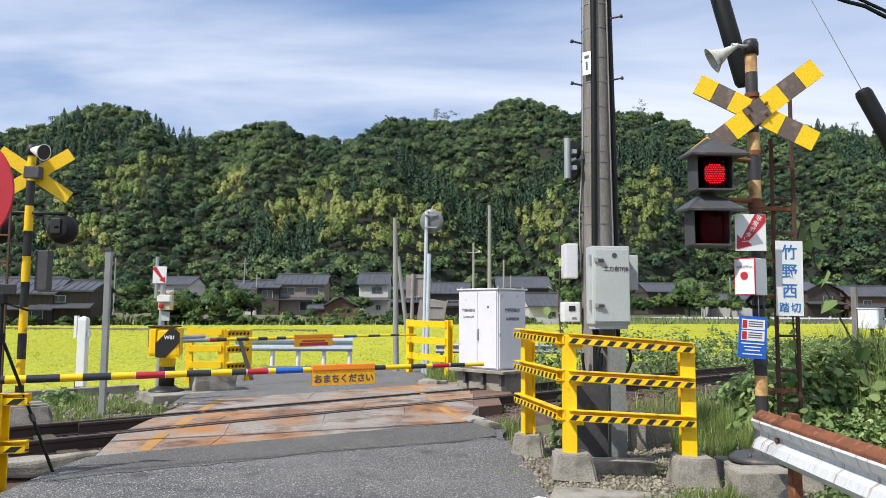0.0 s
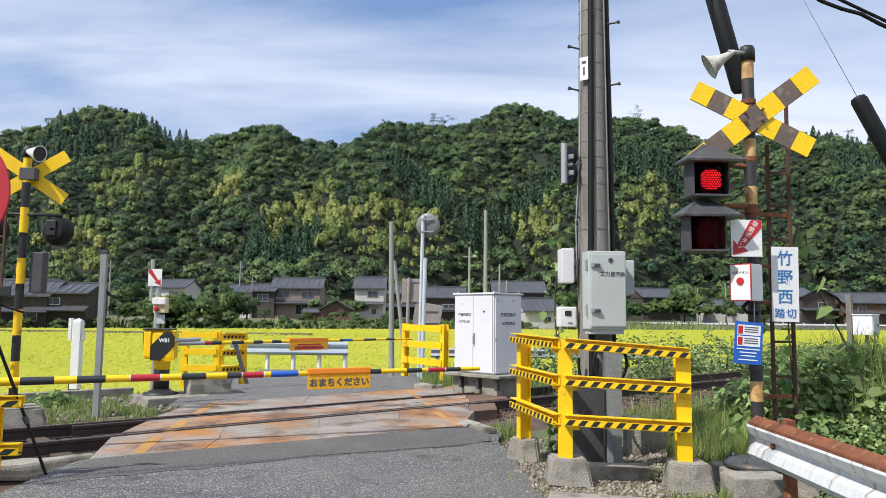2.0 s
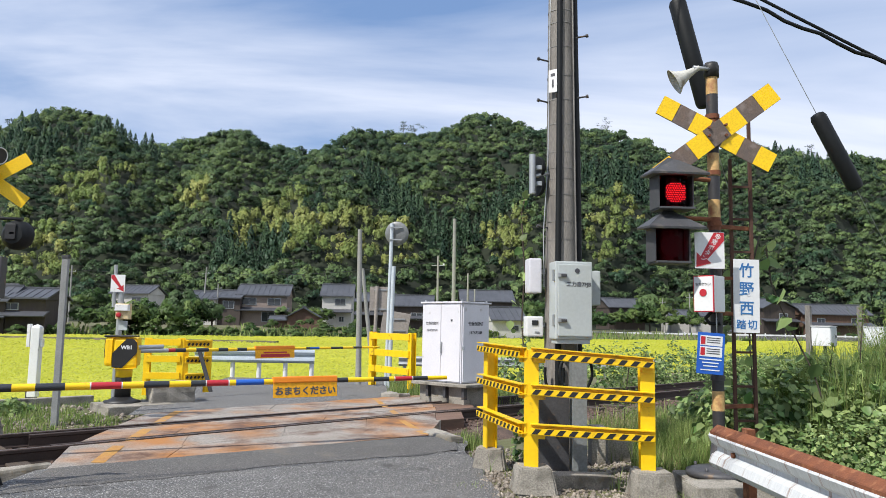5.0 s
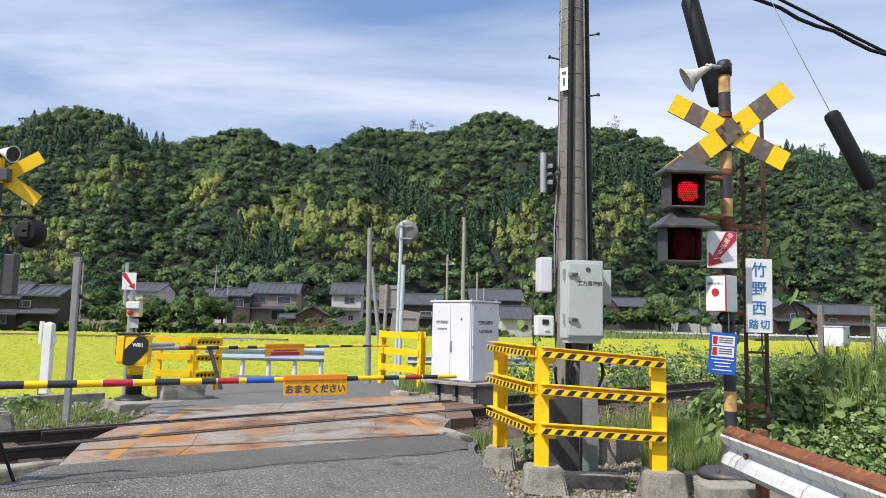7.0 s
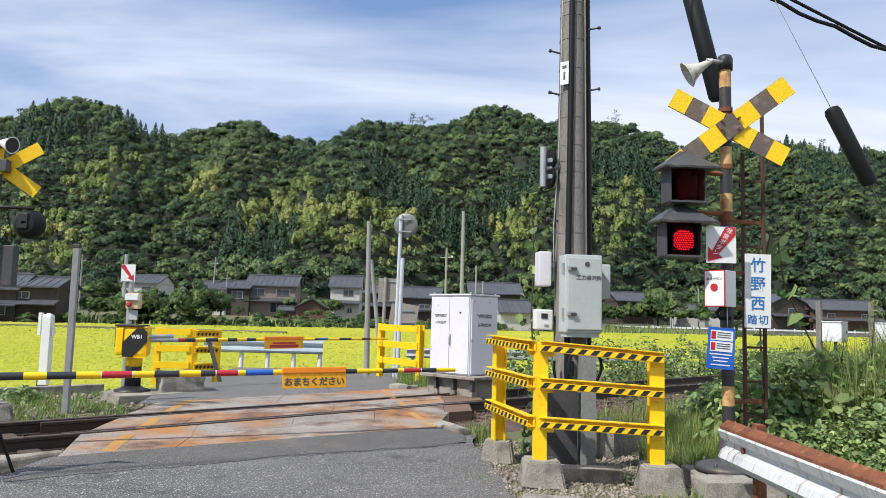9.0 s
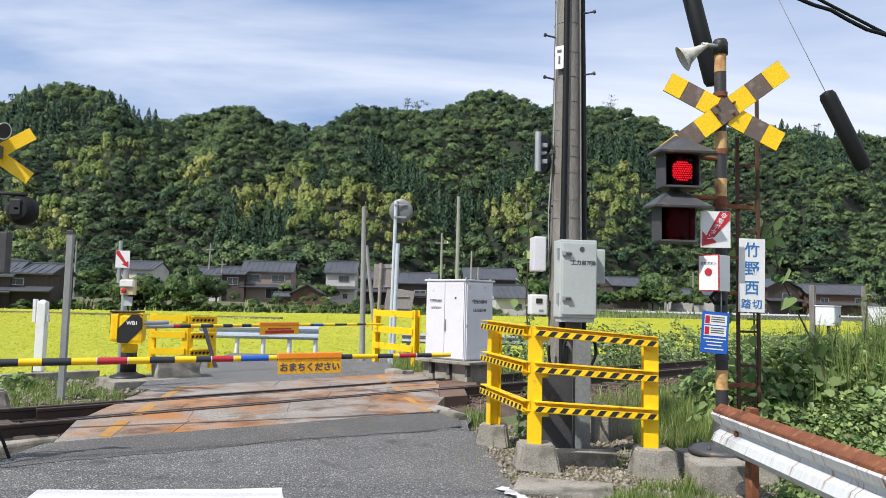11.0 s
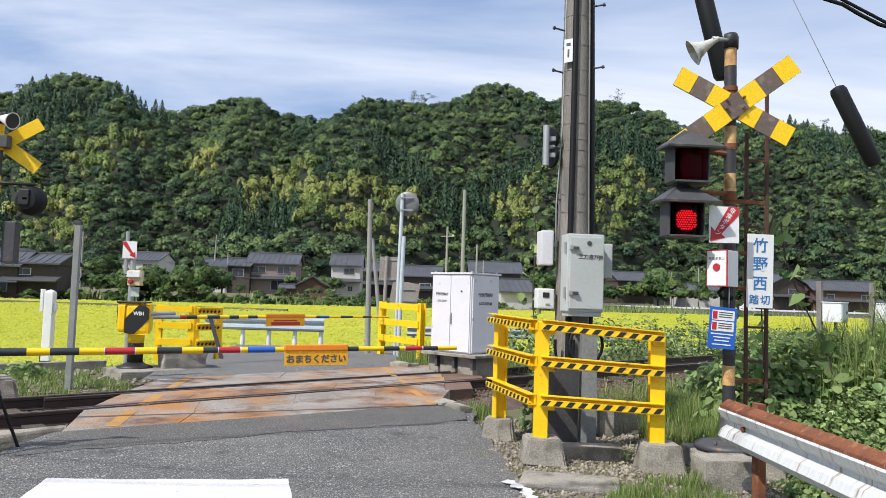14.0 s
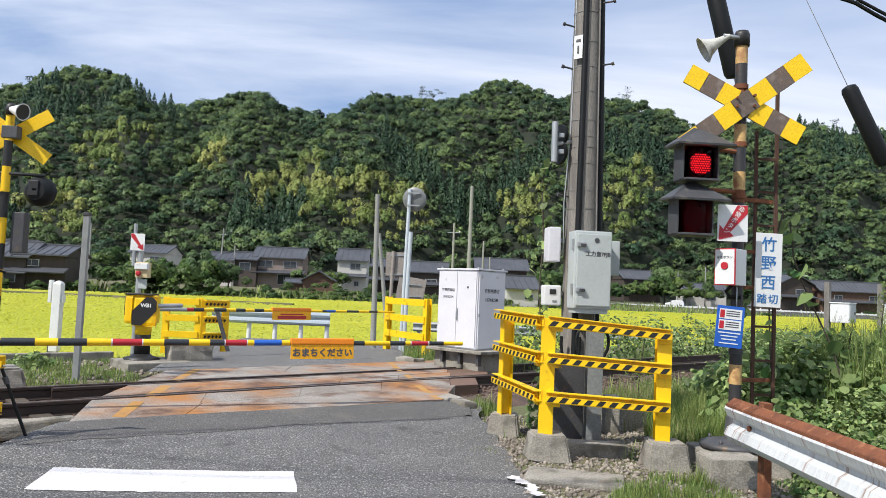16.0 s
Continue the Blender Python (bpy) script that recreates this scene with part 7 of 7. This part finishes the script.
# ---- village road with the white car ----
t = part("village_road", box((190, 4.6, 1.5), (105, 143, -0.40)), ASPHALT)
tagged(t, "grey village road on a low bank behind the paddy", "road", kind="structure")
gv = thing("guard_rail_fence", Matrix.Identity(4), "pale guard rail along the village road", "guard rail")
part("beam", box((150, 0.1, 0.3), (95, 140.9, 0.62)), WHITE, gv)
for k in range(38):
    part("post", box((0.15, 0.15, 0.7), (21 + k * 4, 141.0, 0.65)), WHITE, gv)


def small_car(name, m, paint, label):
    t = thing(name, m, label, "car")
    bm = prism([(-1.68, 0.25), (1.66, 0.25), (1.70, 0.62), (1.58, 0.85), (0.98, 0.98), (0.50, 1.46), (-1.30, 1.50), (-1.62, 1.05), (-1.72, 0.70)], 1.44, m=pose(0, 0.72, 0) @ FACE)
    bmesh.ops.bevel(bm, geom=bm.edges[:], offset=0.06, segments=2, affect="EDGES")
    bd = part("body", bm, paint, t)
    for y, s in ((-0.725, 1), (0.725, -1)):
        part("side_window", prism([(-1.30, 1.02), (0.72, 1.00), (0.42, 1.38), (-1.15, 1.40)], 0.012, m=pose(0, y + 0.006 * s, 0) @ FACE), GLASSDARK, bd, "dark side glass")
        for x in (-1.05, 1.05):
            wh = part("wheel", tube((x, y - 0.02 * s, 0.28), (x, y + 0.16 * s, 0.28), 0.28, seg=18), RUBBER, t)
            part("rim", tube((x, y - 0.028 * s, 0.28), (x, y + 0.02 * s, 0.28), 0.17, seg=14), GALV, wh)
    part("windscreen", box((0.02, 1.2, 0.50), (0.78, 0, 1.22), rot=Matrix.Rotation(radians(-45), 4, "Y")), GLASSDARK, bd)
    for y in (-0.5, 0.5):
        part("headlight", box((0.08, 0.28, 0.14), (1.63, y, 0.74), 0.02), WHITE, t)
    return t


CARWHITE = mat("white car paint", (0.78, 0.78, 0.78), (0.74, 0.74, 0.75), 0.25, bump=0)
car = small_car("car", pose(86, 142.5, 0.35, 0, 0, 180), CARWHITE, "small white hatchback driving along the village road")
small_car("car", pose(65, 147.6, 0.95, 0, 0, 0), mat("grey car paint", (0.20, 0.21, 0.23), None, 0.3, bump=0), "small dark grey car parked by a house")
small_car("car", pose(-39.0, 126.5, 1.05, 0, 0, 0), CARWHITE, "small white car parked behind the hedge")

# overhead lines that cross the road behind the eye; their shadows lie on the asphalt
def cast_line(p, q, h, r):
    off = sun_way * (h / sun_way.z)
    a, b = Vector((*p, 0)) + off, Vector((*q, 0)) + off
    d = (b - a)
    cable(sag(a - d * 2, b + d * 2, 0.15, 16), r, "black overhead line crossing above the road")


cast_line((-2.44, 6.19), (0.54, 7.92), 7.0, 0.016)
cast_line((-2.4, 5.95), (0.6, 7.35), 7.0, 0.008)
cast_line((-2.98, 5.70), (-0.6, 5.55), 7.6, 0.012)
cast_line((-2.9, 5.1), (1.0, 5.45), 7.6, 0.012)
cast_line((-1.0, 4.75), (1.2, 5.05), 7.6, 0.012)

# far trees that break the hill's foot
for k, (x, y, h) in enumerate(((-31.0, 99, 6.2), (-27.5, 101, 4.6), (49.0, 150, 7.5), (-22.5, 127, 3.4))):
    t = thing("garden_tree", pose(x, y, float(ground_z(np.array(x), np.array(y)))), "rounded green garden tree near the houses", "tree", "garden trees")
    part("trunk", tube((0, 0, -0.2), (0.1, 0, h * 0.6), 0.16, 0.08, 8), BARK, t)
    for q in range(4):
        a = q * 1.7 + k
        part("limb", tube((0.05, 0, h * 0.35), (math.cos(a) * h * 0.22, math.sin(a) * h * 0.22, h * 0.72), 0.07, 0.03, 6), BARK, t)
    rk = np.random.default_rng(500 + k)
    v, vn = crown("broad", rk, 1500)
    v = v * (h * 0.95, h * 0.95, h * 1.1)
    soup("crown", v, np.arange(len(v)).reshape(-1, 3), LEAF_BROAD, "", "", np.full(len(v), 0.35 + 0.12 * k), nrm=vn).parent = t


# ---- what moves ----
def motions():
    half = 0.6188
    for name, board in LED_BOARDS:
        rest = board.matrix_basis.copy()
        state = name == "upper"                        # lit at the start
        rows = [(0.0, 0 if state else 178)]
        for k in range(26):
            t = 0.1 + half * k
            if t > 15.9:
                break
            a = rows[-1][1]
            f0 = round(t * FPS)
            b = 178 - a
            rows += [((f0 - 1) / FPS, a), (f0 / FPS, 89), ((f0 + 1) / FPS, b)]
        rows.append((16.0, rows[-1][1]))
        walk(board, [(t, rest @ pose(0, 0, 0, 0, 0, a)) for t, a in rows])
    # the white car comes along the village road
    xs_ = ((0.0, 184.0), (9.0, 108.0), (11.5, 86.8), (12.6, 76.6), (13.0, 72.6), (14.6, 59.3), (15.0, 56.1), (15.4, 53.0), (16.0, 48.6))
    walk(car, [(t, pose(x, 142.5, 0.35, 0, 0, 180)) for t, x in xs_])


motions()
